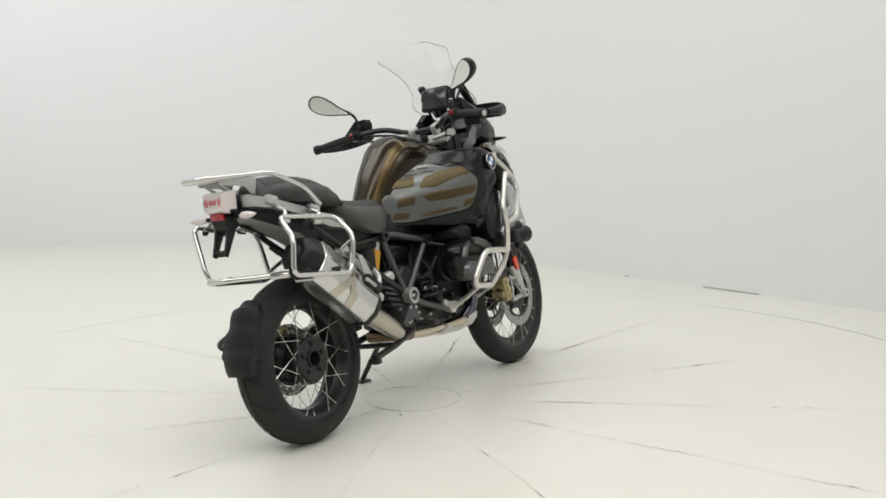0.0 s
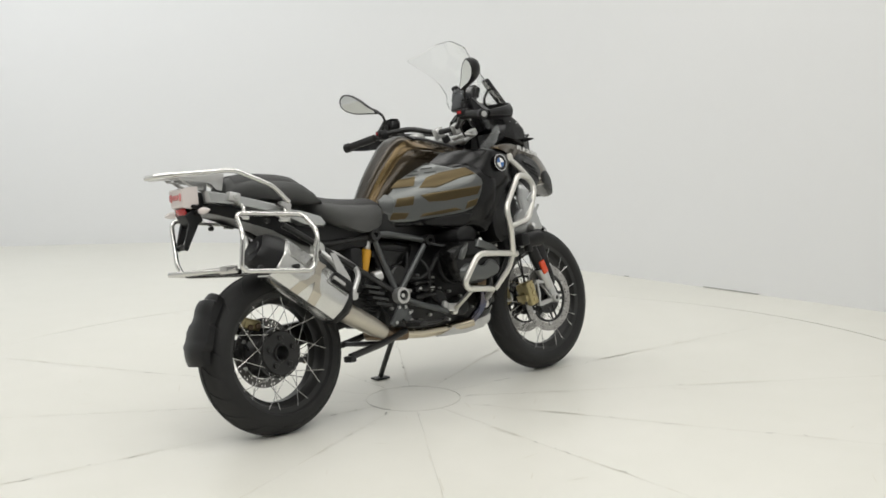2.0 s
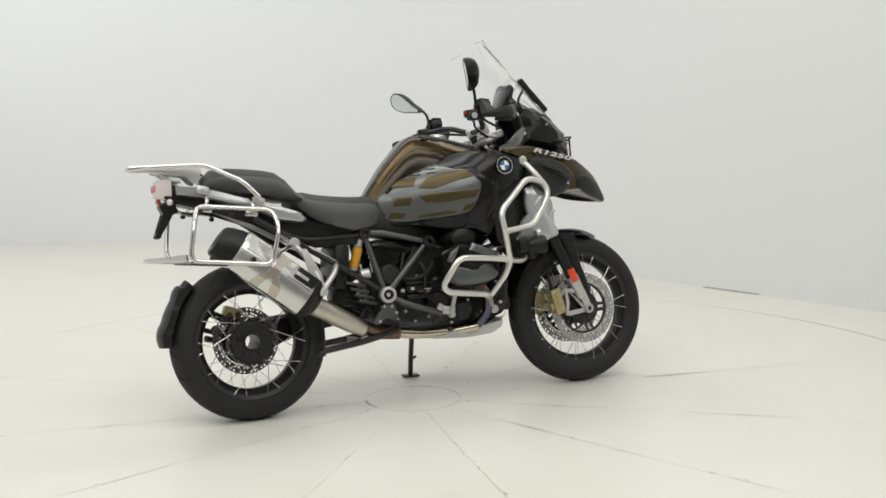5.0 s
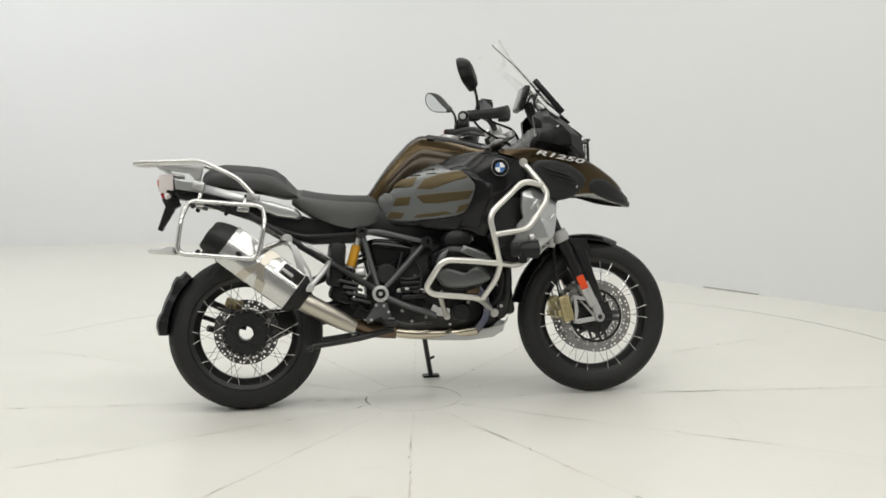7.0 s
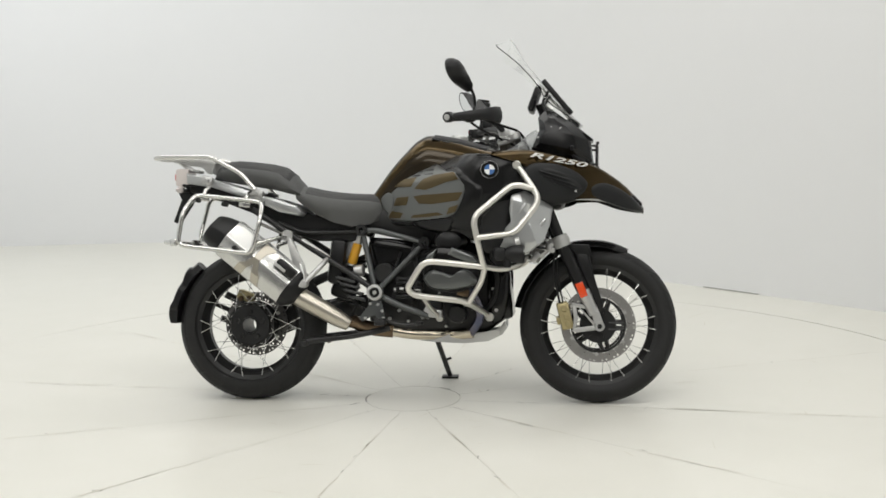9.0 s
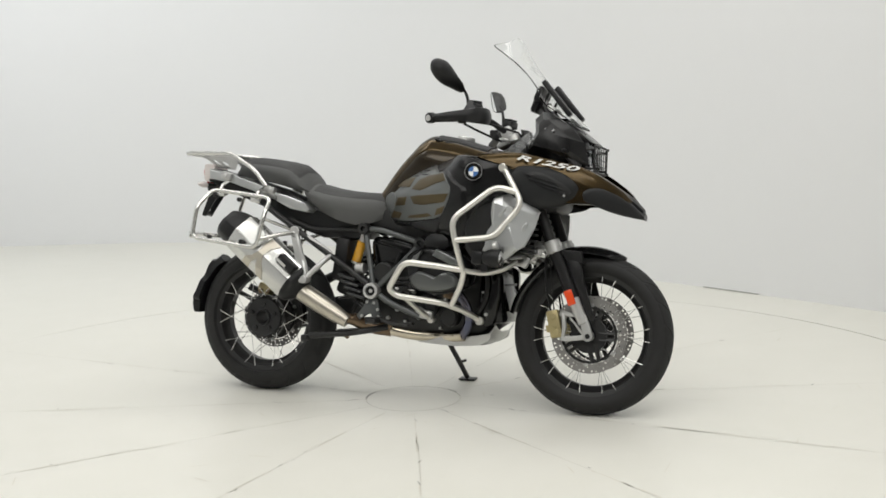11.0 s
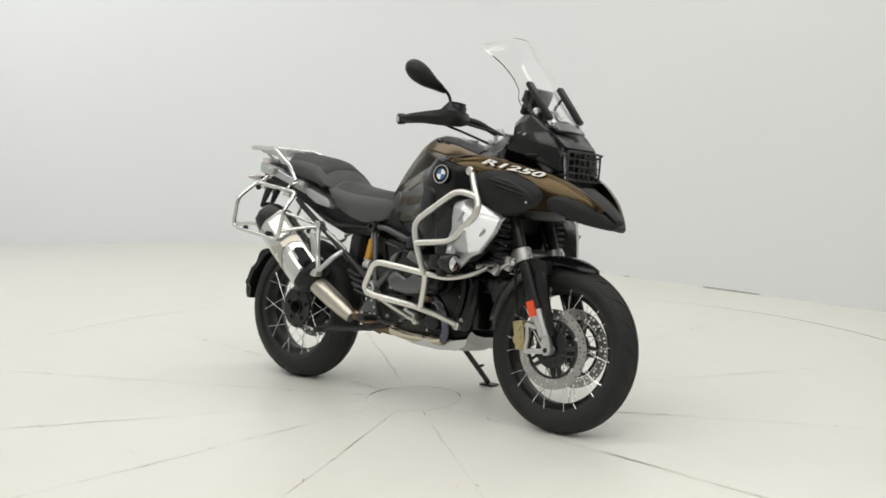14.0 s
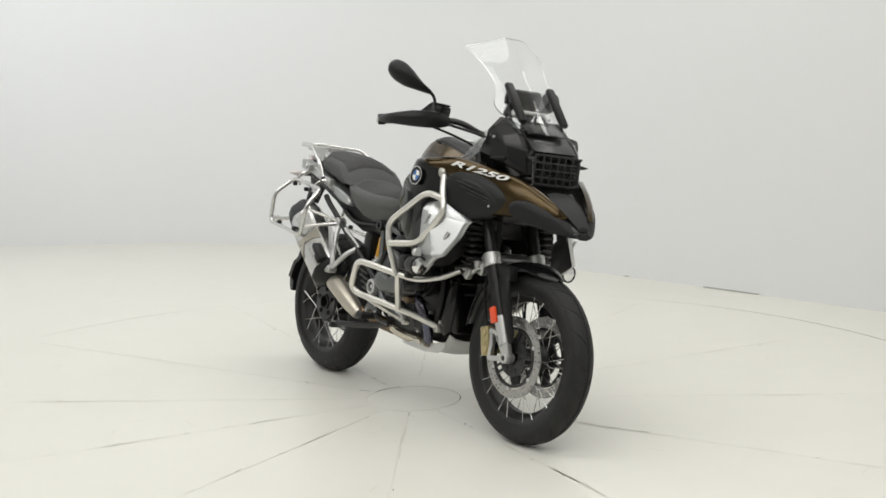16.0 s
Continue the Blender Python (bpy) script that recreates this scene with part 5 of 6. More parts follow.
def beak():
    rings = []
    for x, zt, zb, k in ((0.66, 0.975, 0.845, 0.80), (0.74, 0.955, 0.845, 0.85), (0.81, 0.930, 0.838, 0.92), (0.88, 0.888, 0.818, 0.97), (0.94, 0.845, 0.797, 1.0), (0.978, 0.808, 0.783, 1.0)):
        w = lerp(PLAN, x) * k
        rings.append([(x, -w, zt - 0.012), (x, -w * 0.55, zt), (x, 0, zt - 0.006), (x, w * 0.55, zt), (x, w, zt - 0.012), (x, w * 0.96, zb + 0.012), (x, w * 0.5, zb), (x, -w * 0.5, zb), (x, -w * 0.96, zb + 0.012)])
    return loft(bmesh.new(), rings)


part("beak", beak(), SATIN_BLACK, tank, "black upper beak", smooth=25)
bm = loft(bmesh.new(), [[(x, -w, z), (x, -w * 0.5, z + 0.006), (x, w * 0.5, z + 0.006), (x, w, z), (x, w * 0.9, z - 0.008), (x, -w * 0.9, z - 0.008)]
                        for x, w, z in ((0.815, 0.060, 0.937), (0.87, 0.066, 0.903), (0.93, 0.048, 0.864), (0.972, 0.024, 0.822))])
part("beak_insert", bm, NOSE_GREY, tank, "dark grey insert on the beak", smooth=25)
bm = bmesh.new()
block(bm, (0.56, 0, 0.88), (0.20, 0.26, 0.14), (0, 8, 0), 0.03)
block(bm, (0.66, 0, 1.02), (0.14, 0.20, 0.16), (0, 12, 0), 0.03)
block(bm, (0.33, 0, 0.84), (0.30, 0.40, 0.22), (0, 0, 0), 0.04)
part("inner_fairing", bm, ENGINE_BLACK, tank, "black inner fairing")
for s in (-1, 1):
    bm = pad(bmesh.new(), [(0.36, 0.86), (0.49, 0.83), (0.52, 0.70), (0.43, 0.60), (0.33, 0.62), (0.32, 0.74)], lambda x, z: 0.33 - 0.5 * max(0, x - 0.42), s, 0.0, 0.10, round_=1, turn_in=0.01)
    rd = part("radiator", bm, ENGINE_BLACK, tank, "black radiator")
    wide = lambda x, z: 0.374 - 0.75 * max(0, z + 0.25 * x - 0.945) - 1.0 * max(0, x + 0.35 * (z - 0.73) - 0.530) - 0.25 * max(0, 0.66 - z) - 0.5 * max(0, 0.462 - x)
    prof = [(0.452, 0.848), (0.500, 0.866), (0.560, 0.852), (0.612, 0.800), (0.604, 0.735), (0.582, 0.662), (0.500, 0.600), (0.455, 0.575), (0.405, 0.640), (0.420, 0.665), (0.428, 0.715), (0.452, 0.742), (0.445, 0.79)]
    rc = part("radiator_cover", pad(bmesh.new(), prof, wide, s, 0.0, 0.012, rings=16, centre=(0.52, 0.73), round_=0, turn_in=0.006), SILVER_PLASTIC, tank, "silver radiator cover", smooth=18)
    bm = bmesh.new()
    for x, z in ((0.500, 0.795), (0.575, 0.735)):
        block(bm, (x, s * (wide(x, z) + 0.004), z), (0.012, 0.012, 0.05), (0, 38, 0), 0.005)
    pieces("cover_rib", bm, SILVER_PLASTIC, rc)
    prof = [(0.365, 0.66), (0.40, 0.655), (0.425, 0.61), (0.445, 0.555), (0.40, 0.55), (0.36, 0.59)]
    part("cover_foot", pad(bmesh.new(), prof, lambda x, z: 0.325, s, 0.006, 0.03, round_=1), BLACK, rc)

# ---- headlight ----
light = new("headlight")
light.parent = bike
bm = loft(bmesh.new(), [[(x + 0.02 * (1.02 - z) * 0, y, z) for y, z in ((-w, 1.02 - h * 0.5), (-w * 0.8, 1.02 - h), (w * 0.8, 1.02 - h), (w, 1.02 - h * 0.5), (w, 1.02 + h * 0.6), (w * 0.8, 1.02 + h), (-w * 0.8, 1.02 + h), (-w, 1.02 + h * 0.6))]
                        for x, w, h in ((0.66, 0.115, 0.085), (0.73, 0.125, 0.082), (0.755, 0.118, 0.074), (0.752, 0.106, 0.064), (0.74, 0.10, 0.058))])
part("headlight_shell", bm, BLACK, light, "black headlight housing", smooth=30)
bm = block(bmesh.new(), (0.742, 0, 1.022), (0.012, 0.19, 0.11), (0, -8, 0), 0.004)
part("headlight_bed", bm, BLACK_GLOSS, light)
for s in (-1, 1):
    bm = bmesh.new()
    for k in range(3):
        block(bm, (0.750, s * 0.034, 1.050 - 0.026 * k), (0.010, 0.044, 0.016), (0, -8, 0), 0.003)
    pieces("reflector_cell", bm, CELL_CHROME, light, "dim reflector cells")
    bm = tube(bmesh.new(), [V(0.752, s * 0.066, 1.068), V(0.754, s * 0.086, 1.04), V(0.752, s * 0.084, 0.995), V(0.748, s * 0.062, 0.972)], 0.004, 0.02, 8)
    part("daylight_strip", bm, CELL_CHROME, light)
bm = block(bmesh.new(), (0.762, 0, 1.022), (0.006, 0.20, 0.118), (0, -8, 0), 0.002)
part("headlight_lens", bm, LENS_GLASS, light, "clear headlight lens", shadow=False)
grid = part("headlight_guard", tube(bmesh.new(), [V(0.782, y, z) for y, z in ((-0.108, 0.968), (0.108, 0.968), (0.108, 1.078), (-0.108, 1.078))], 0.0042, 0.02, 8, closed=True), BLACK_METAL, light, "black wire headlight guard")
bm = bmesh.new()
for z in (0.995, 1.022, 1.050):
    tube(bm, [V(0.783, -0.108, z), V(0.792, 0, z), V(0.783, 0.108, z)], 0.0024, 0.05, 6)
for y in (-0.07, -0.035, 0, 0.035, 0.07):
    tube(bm, [V(0.786, y, 0.968), V(0.786, y, 1.078)], 0.0024, seg=6)
pieces("guard_wire", bm, BLACK_METAL, grid)
bm = bmesh.new()
for s in (-1, 1):
    for z in (0.985, 1.062):
        tube(bm, [V(0.782, s * 0.106, z), V(0.730, s * 0.122, z)], 0.005, seg=8)
    for z in (0.972, 1.074):
        drum(bm, V(0.782, s * 0.108, z), V(0.792, s * 0.108, z), 0.006, seg=10)
pieces("guard_mount", bm, BLACK_METAL, grid)
bm = prism(bmesh.new(), [(0.60, 1.12), (0.66, 1.175), (0.735, 1.115), (0.768, 1.090), (0.73, 1.075), (0.62, 1.08)], -0.105, 0.105, 0.012)
part("headlight_cowl", bm, SATIN_BLACK, light, "black cowl over the headlight")
bm = prism(bmesh.new(), [(0.70, 0.975), (0.765, 0.965), (0.825, 0.925), (0.79, 0.915), (0.70, 0.93)], -0.085, 0.085, 0.010)
part("lower_cowl", bm, BLACK_GLOSS, light)

# ---- windscreen ----


def screen_mesh():
    line = [(0.0, 0.725, 1.155), (0.25, 0.632, 1.248), (0.5, 0.556, 1.338), (0.75, 0.484, 1.425), (1.0, 0.428, 1.505)]
    wide = [(0.0, 0.085), (0.10, 0.125), (0.24, 0.168), (0.30, 0.166), (0.42, 0.142), (0.55, 0.138), (0.68, 0.148), (0.78, 0.160), (0.88, 0.174), (0.96, 0.187), (1.0, 0.182)]
    bm, sheets = bmesh.new(), []
    n, m = 22, 16
    for th in (0.0, 0.004):
        g = []
        for i in range(n + 1):
            t = i / n
            w = lerp(wide, t)
            x, z = lerp([(a, b) for a, b, _ in line], t), lerp([(a, c) for a, _, c in line], t)
            row = []
            for j in range(m + 1):
                v = -1 + 2 * j / m
                back = 0.30 * (w * v) ** 2 / 0.17
                rise = (0.040 * min(1.0, ((1 - abs(v)) / 0.72)) ** 1.3 - 0.022) * max(0, t - 0.70) / 0.30
                row.append(bm.verts.new((x - back - th * 0.75, w * v, z + rise - 0.10 * back - th * 0.66)))
            g.append(row)
        sheets.append(g)
    for g in sheets:
        for a, b in zip(g, g[1:]):
            for j in range(m):
                bm.faces.new((a[j], a[j + 1], b[j + 1], b[j]))
    s, t = sheets
    for i in range(n):
        for j in (0, m):
            bm.faces.new((s[i][j], s[i + 1][j], t[i + 1][j], t[i][j]))
    for i in (0, n):
        for j in range(m):
            bm.faces.new((s[i][j], s[i][j + 1], t[i][j + 1], t[i][j]))
    return bm


screen = part("windscreen", screen_mesh(), SCREEN_CLEAR, bike, "tall clear acrylic windscreen", smooth=50, shadow=False)
for s in (-1, 1):
    bm = block(bmesh.new(), (0.618, s * 0.102, 1.266), (0.022, 0.034, 0.185), (0, -40, 0), 0.006)
    part("screen_arm", bm, BLACK, screen, "black screen slider arm")
    bm = tube(bmesh.new(), [V(0.60, s * 0.09, 1.18), V(0.55, s * 0.08, 1.24), V(0.585, s * 0.095, 1.30)], 0.006, 0.03, 8)
    part("screen_link", bm, BLACK_METAL, screen)
bm = tube(bmesh.new(), [V(0.60, -0.085, 1.215), V(0.575, -0.08, 1.235), V(0.575, 0.08, 1.235), V(0.60, 0.085, 1.215)], 0.008, 0.03, 8)
part("screen_bridge", bm, CAST_ALU, screen, "silver cross bar")
bm = block(bmesh.new(), (0.690, 0, 1.168), (0.05, 0.19, 0.008), (0, 42, 0), 0.003)
part("screen_foot", bm, BLACK, screen)

# ---- cockpit ----
tft = part("display", block(bmesh.new(), (0.522, 0.006, 1.268), (0.026, 0.140, 0.112), (0, 20, 0), 0.008), BLACK, bike, "black dashboard display")
part("display_glass", block(bmesh.new(), (0.5092, 0.006, 1.2727), (0.004, 0.122, 0.094), (0, 20, 0), 0.002), DISPLAY, tft, "dark display glass")
bm = bmesh.new()
for y in (-0.075, 0.075):
    block(bm, (0.528, y, 1.285), (0.022, 0.014, 0.05), (0, 20, 0), 0.004)
tube(bm, [V(0.545, 0, 1.25), V(0.575, 0, 1.17), V(0.60, 0, 1.12)], 0.022, 0.03, 8)
part("display_bracket", bm, BLACK, tft)
bars = new("handlebar")
bars.parent = bike
centre_bar = [V(0.190, -0.44, 1.137), V(0.262, -0.26, 1.165), V(0.335, -0.17, 1.172), V(0.388, -0.08, 1.130), V(0.388, 0.08, 1.130), V(0.335, 0.17, 1.172), V(0.262, 0.26, 1.165), V(0.190, 0.44, 1.137)]
part("bar", cocked(tube(bmesh.new(), centre_bar, 0.0125, 0.05, 12)), BLACK_METAL, bars, "black tapered handlebar")
bm = bmesh.new()
for y in (-0.06, 0.06):
    block(bm, (0.392, y, 1.128), (0.048, 0.032, 0.05), (0, -20, 0), 0.010)
    drum(bm, V(0.405, y, 1.10), V(0.43, y, 1.06), 0.020)
block(bm, (0.415, 0, 1.082), (0.10, 0.26, 0.024), (0, -22, 0), 0.010)
for s in (-1, 1):
    drum(bm, V(0.44, s * 0.112, 1.085), V(0.43, s * 0.112, 1.112), 0.028)
    tube(bm, [V(0.37, s * 0.05, 1.085), V(0.38, s * 0.12, 1.095), V(0.42, s * 0.13, 1.085)], 0.009, 0.03, 8)
part("top_clamp", cocked(bm), CAST_ALU, bars, "silver cast handlebar clamp")
bm = lathe(bmesh.new(), [(0.001, 0.0), (0.016, 0.0), (0.018, 0.006), (0.018, 0.03)], (0.365, 0, 1.105), (0.4, 0, -0.9), 20)
part("ignition_lock", cocked(bm), BLACK_METAL, bars)
for s in (-1, 1):
    a, b = V(0.190, s * 0.44, 1.137), V(0.244, s * 0.305, 1.158)
    d = (b - a).normalized()
    bm = bmesh.new()
    prof = []
    for k in range(13):
        prof += [(0.0165, 0.011 * k), (0.0175, 0.011 * k + 0.004)]
    lathe(bm, prof, a, d, 20)
    part("grip", cocked(bm), RUBBER, bars, "black rubber grip")
    bm = drum(bmesh.new(), a - d * 0.030, a + d * 0.002, 0.0215, edge=0.005)
    be = part("bar_end", cocked(bm), BLACK, bars)
    part("bar_end_cap", cocked(drum(bmesh.new(), a - d * 0.033, a - d * 0.029, 0.0120, edge=0.001)), CAST_ALU, be, "silver bar end cap")
    bm = block(bmesh.new(), b + d * 0.028 + V(0.005, 0, 0), (0.045, 0.055, 0.046), (0, 0, s * -20), 0.012)
    block(bm, b + d * 0.03 + V(-0.02, 0, 0.006), (0.02, 0.04, 0.03), (0, 0, s * -20), 0.006)
    sw = part("switch_box", cocked(bm), BLACK, bars, "black switch cluster")
    part("switch_button", cocked(block(bmesh.new(), b + d * 0.03 + V(-0.031, 0, 0.008), (0.006, 0.018, 0.014), (0, 0, s * -20), 0.003)), RED_LENS, sw, "red switch")
    bm = block(bmesh.new(), b + d * 0.05 + V(0.050, 0, 0.036), (0.048, 0.070, 0.040), (0, 6, s * -14), 0.010)
    block(bm, b + d * 0.05 + V(0.050, 0, 0.060), (0.042, 0.058, 0.008), (0, 6, s * -14), 0.003)
    part("fluid_reservoir", cocked(bm), BLACK, bars, "black brake fluid reservoir")
    bm = tube(bmesh.new(), [b + V(0.05, -s * 0.02, 0.006), b + V(0.062, s * 0.04, 0.002), b + V(0.045, s * 0.13, -0.012)], 0.006, 0.03, 8, flat=1.5)
    part("lever", cocked(bm), BLACK_METAL, bars, "black hand lever")
    # hand guard: wrapped shell with a peaked spoiler
    path = [(0.205, 0.472, 1.136, 0.012), (0.265, 0.486, 1.138, 0.018), (0.330, 0.480, 1.142, 0.024), (0.370, 0.440, 1.148, 0.031), (0.384, 0.375, 1.154, 0.033),
            (0.382, 0.315, 1.158, 0.031), (0.366, 0.262, 1.162, 0.024)]
    rings = []
    for i, (x, y, z, h) in enumerate(path):
        p0, p1 = path[max(0, i - 1)], path[min(len(path) - 1, i + 1)]
        t = Vector((p1[0] - p0[0], p1[1] - p0[1], 0)).normalized()
        o = Vector((t.y * 1.0, -t.x, 0)) * -1
        o = o if o.dot(Vector((x - 0.2, y - 0.3, 0))) > 0 else -o
        rings.append([(x + o.x * dd, s * (y + o.y * dd), z + h * dz) for dd, dz in ((-0.004, -1), (0.004, -0.9), (0.010, -0.3), (0.010, 0.3), (0.002, 0.95), (-0.006, 1), (0.000, 0.3), (0.000, -0.3))])
    part("hand_guard", cocked(loft(bmesh.new(), rings)), BLACK, bars, "black plastic hand guard", smooth=45)
    top = [(0.300, 0.470), (0.385, 0.425), (0.400, 0.350), (0.385, 0.290), (0.330, 0.300), (0.290, 0.380)]
    tops = [(0.318 + (x - 0.345) * 0.8, 0.318 + (y - 0.375) * 0.62) for x, y in top]
    rings = [[(x + (0.292 - x) * k, s * (y + (0.282 - y) * k), 1.160 + 0.082 * k) for x, y in tops] for k in (0.0, 0.4, 0.86)]
    part("guard_spoiler", cocked(loft(bmesh.new(), rings)), BLACK, bars, "black spoiler on the hand guard", smooth=30)
    bm = tube(bmesh.new(), [b + V(0.06, -s * 0.03, 0.0), b + V(0.10, -s * 0.10, -0.01), V(0.47, s * 0.10, 1.12), V(0.50, s * 0.08, 1.02)], 0.0055, 0.08, 8)
    tube(bm, [b + V(0.02, -s * 0.04, -0.02), b + V(0.06, -s * 0.12, -0.04), V(0.45, s * 0.07, 1.06)], 0.005, 0.06, 8)
    pieces("cable", cocked(bm), BLACK, bars)
    # mirror: stem, teardrop shell and glass
    base = V(0.280, s * 0.268, 1.185)
    stem = tube(bmesh.new(), [base, base + V(-0.004, s * 0.004, 0.062), base + V(-0.018, s * 0.030, 0.092), base + V(-0.030, s * 0.052, 0.106)], 0.0062, 0.03, 10)
    drum(stem, base - V(0, 0, 0.02), base + V(0, 0, 0.02), 0.011)
    mr = part("mirror", cocked(stem), BLACK, bars, "black teardrop mirror")
    outline = [(-0.030, -0.006), (-0.024, 0.004), (0.025, 0.018), (0.075, 0.042), (0.120, 0.055), (0.160, 0.050), (0.178, 0.024), (0.172, -0.008), (0.138, -0.028), (0.085, -0.030), (0.030, -0.018)]
    out = chaikin([(u, v) for u, v in outline], 2)
    org = V(0.242, s * 0.302, 1.276)
    ax_u, ax_v, ax_n = V(-0.38, s * 0.84, 0.34).normalized(), V(-0.04, -s * 0.36, 0.93).normalized(), V(-0.90, -s * 0.42, -0.14).normalized()
    cu_, cv_ = 0.105, 0.014
    rings = []
    for k, dn in ((0.90, 0.006), (0.94, 0.009), (1.0, 0.004), (1.0, -0.008), (0.93, -0.022), (0.74, -0.038), (0.35, -0.047)):
        rings.append([org + ax_u * (cu_ + (u - cu_) * k) + ax_v * (cv_ + (v - cv_) * k) + ax_n * dn for u, v in out])
    part("mirror_shell", cocked(loft(bmesh.new(), rings)), BLACK, mr, smooth=50)
    rings = [[org + ax_u * (cu_ + (u - cu_) * k) + ax_v * (cv_ + (v - cv_) * k) + ax_n * dn for u, v in out] for k, dn in ((0.88, 0.004), (0.88, 0.0075))]
    part("mirror_pane", cocked(loft(bmesh.new(), rings)), MIRROR, mr, "mirror glass", smooth=0)
    ind = V(0.668, s * 0.130, 1.042)
    tube_bm = tube(bmesh.new(), [ind, ind + V(0.01, s * 0.05, 0.003)], 0.008, seg=8)
    fi = part("front_indicator", tube_bm, BLACK, bike, "black stalk with a smoked indicator lens")
    bm = loft(bmesh.new(), [[ind + V(0.012 + 0.008 * k * math.cos(q), s * y, 0.006 + 0.009 * k * math.sin(q)) for q in (2 * math.pi * i / 14 for i in range(14))] for y, k in ((0.036, 0.6), (0.046, 1.0), (0.066, 1.0), (0.090, 0.7), (0.112, 0.2))])
    part("indicator_lens", bm, NOSE_GREY, fi)

# ---- seats ----


def seat_mesh(stations, crown):
    rings = []
    for x, w, zt, zb, sh in stations:
        ring = []
        for k in range(15):
            v = -1 + 2 * k / 14
            ring.append((x, w * (1 - 0.06 * (1 - abs(v))) * v * 0.86, zt - crown * abs(v) ** 3.5 + 0.0))
        ring += [(x, w, zt - crown - sh * 0.3), (x, w * 1.02, (zt - crown) * 0.5 + zb * 0.5), (x, w * 0.96, zb), (x, -w * 0.96, zb), (x, -w * 1.02, (zt - crown) * 0.5 + zb * 0.5), (x, -w, zt - crown - sh * 0.3)]
        rings.append(ring)
    return loft(bmesh.new(), rings)


pass_st = [(-0.852, 0.110, 0.965, 0.938, 0.01), (-0.842, 0.134, 0.983, 0.933, 0.02), (-0.81, 0.156, 1.006, 0.926, 0.03), (-0.75, 0.174, 1.012, 0.916, 0.04), (-0.68, 0.188, 1.006, 0.905, 0.04), (-0.60, 0.202, 0.996, 0.892, 0.04),
           (-0.55, 0.210, 0.984, 0.880, 0.04), (-0.505, 0.212, 0.950, 0.868, 0.04), (-0.470, 0.204, 0.912, 0.868, 0.03), (-0.452, 0.185, 0.888, 0.872, 0.01)]
rider_st = [(-0.478, 0.182, 0.905, 0.845, 0.03), (-0.44, 0.198, 0.898, 0.815, 0.04), (-0.38, 0.206, 0.884, 0.775, 0.05), (-0.31, 0.202, 0.874, 0.745, 0.05), (-0.24, 0.188, 0.868, 0.728, 0.05), (-0.17, 0.160, 0.866, 0.738, 0.05),
            (-0.125, 0.130, 0.858, 0.756, 0.04), (-0.105, 0.108, 0.835, 0.79, 0.02)]
seat_p = part("passenger_seat", seat_mesh(pass_st, 0.030), SEAT_SIDE, bike, "dark grey vinyl passenger seat", smooth=70)
seat_r = part("rider_seat", seat_mesh(rider_st, 0.028), SEAT_VINYL, bike, "grey vinyl rider seat", smooth=70)
for nm, st, host, crown in (("seat_top", pass_st[2:8], seat_p, 0.030), ("seat_top", rider_st[1:7], seat_r, 0.028)):
    rings = []
    for x, w, zt, zb, sh in st:
        top = [(x, w * (1 - 0.06 * (1 - abs(v))) * v * 0.86, zt - crown * abs(v) ** 3.5 + 0.0035 - 0.002 * abs(v) ** 8) for v in (-1 + 2 * k / 14 for k in range(15))]
        rings.append(top + [(p[0], p[1], p[2] - 0.012) for p in reversed(top)])
    part(nm, loft(bmesh.new(), rings), SEAT_DARK, host, "darker grippy seat top", smooth=60)

# ---- tail ----
tail = new("tail")
tail.parent = bike
for s in (-1, 1):
    prof = [(-0.958, 0.958), (-0.86, 0.936), (-0.62, 0.868), (-0.602, 0.842), (-0.622, 0.826), (-0.84, 0.896), (-0.895, 0.904), (-0.955, 0.914)]
    part("tail_rail", prism(bmesh.new(), prof, s * 0.135, s * 0.195, 0.008), SILVER_PLASTIC, tail, "silver tail rail")
    prof = [(-0.625, 0.862), (-0.560, 0.848), (-0.462, 0.815), (-0.440, 0.785), (-0.455, 0.772), (-0.55, 0.788), (-0.62, 0.822)]
    part("rail_end_plate", pad(bmesh.new(), prof, lambda x, z: 0.190, s, 0.006, 0.04, round_=0), SILVER_PLASTIC, tail, "silver rail end cover")
    bm = bmesh.new()
    for x, z in ((-0.86, 0.925), (-0.64, 0.868)):
        block(bm, (x, s * 0.200, z), (0.050, 0.03, 0.034), (0, 16, 0), 0.006)
        drum(bm, V(x, s * 0.212, z), V(x, s * 0.222, z), 0.010, seg=12)
    pieces("rail_clamp", bm, CAST_ALU, tail, "silver frame clamp")
bm = prism(bmesh.new(), [(-1.0, 0.97), (-0.95, 0.955), (-0.88, 0.93), (-0.88, 0.89), (-0.95, 0.885), (-1.0, 0.905)], -0.115, 0.115, 0.010)
part("tail_body", bm, BLACK, tail)
bm = loft(bmesh.new(), [[(x - 0.010 * math.cos(math.pi * y / 2 / w) if w else x, y, z) for y, z in ((-w, zc - h * 0.6), (-w * 0.7, zc - h), (w * 0.7, zc - h), (w, zc - h * 0.6), (w * 1.06, zc + h), (-w * 1.06, zc + h))]
                        for x, w, zc, h in ((-0.970, 0.122, 0.940, 0.040), (-1.00, 0.116, 0.941, 0.040), (-1.022, 0.104, 0.943, 0.036), (-1.030, 0.090, 0.944, 0.030))])
tl = part("tail_light", bm, PALE_LENS, tail, "clear tail light with pink lamps", smooth=30)
bm = bmesh.new()
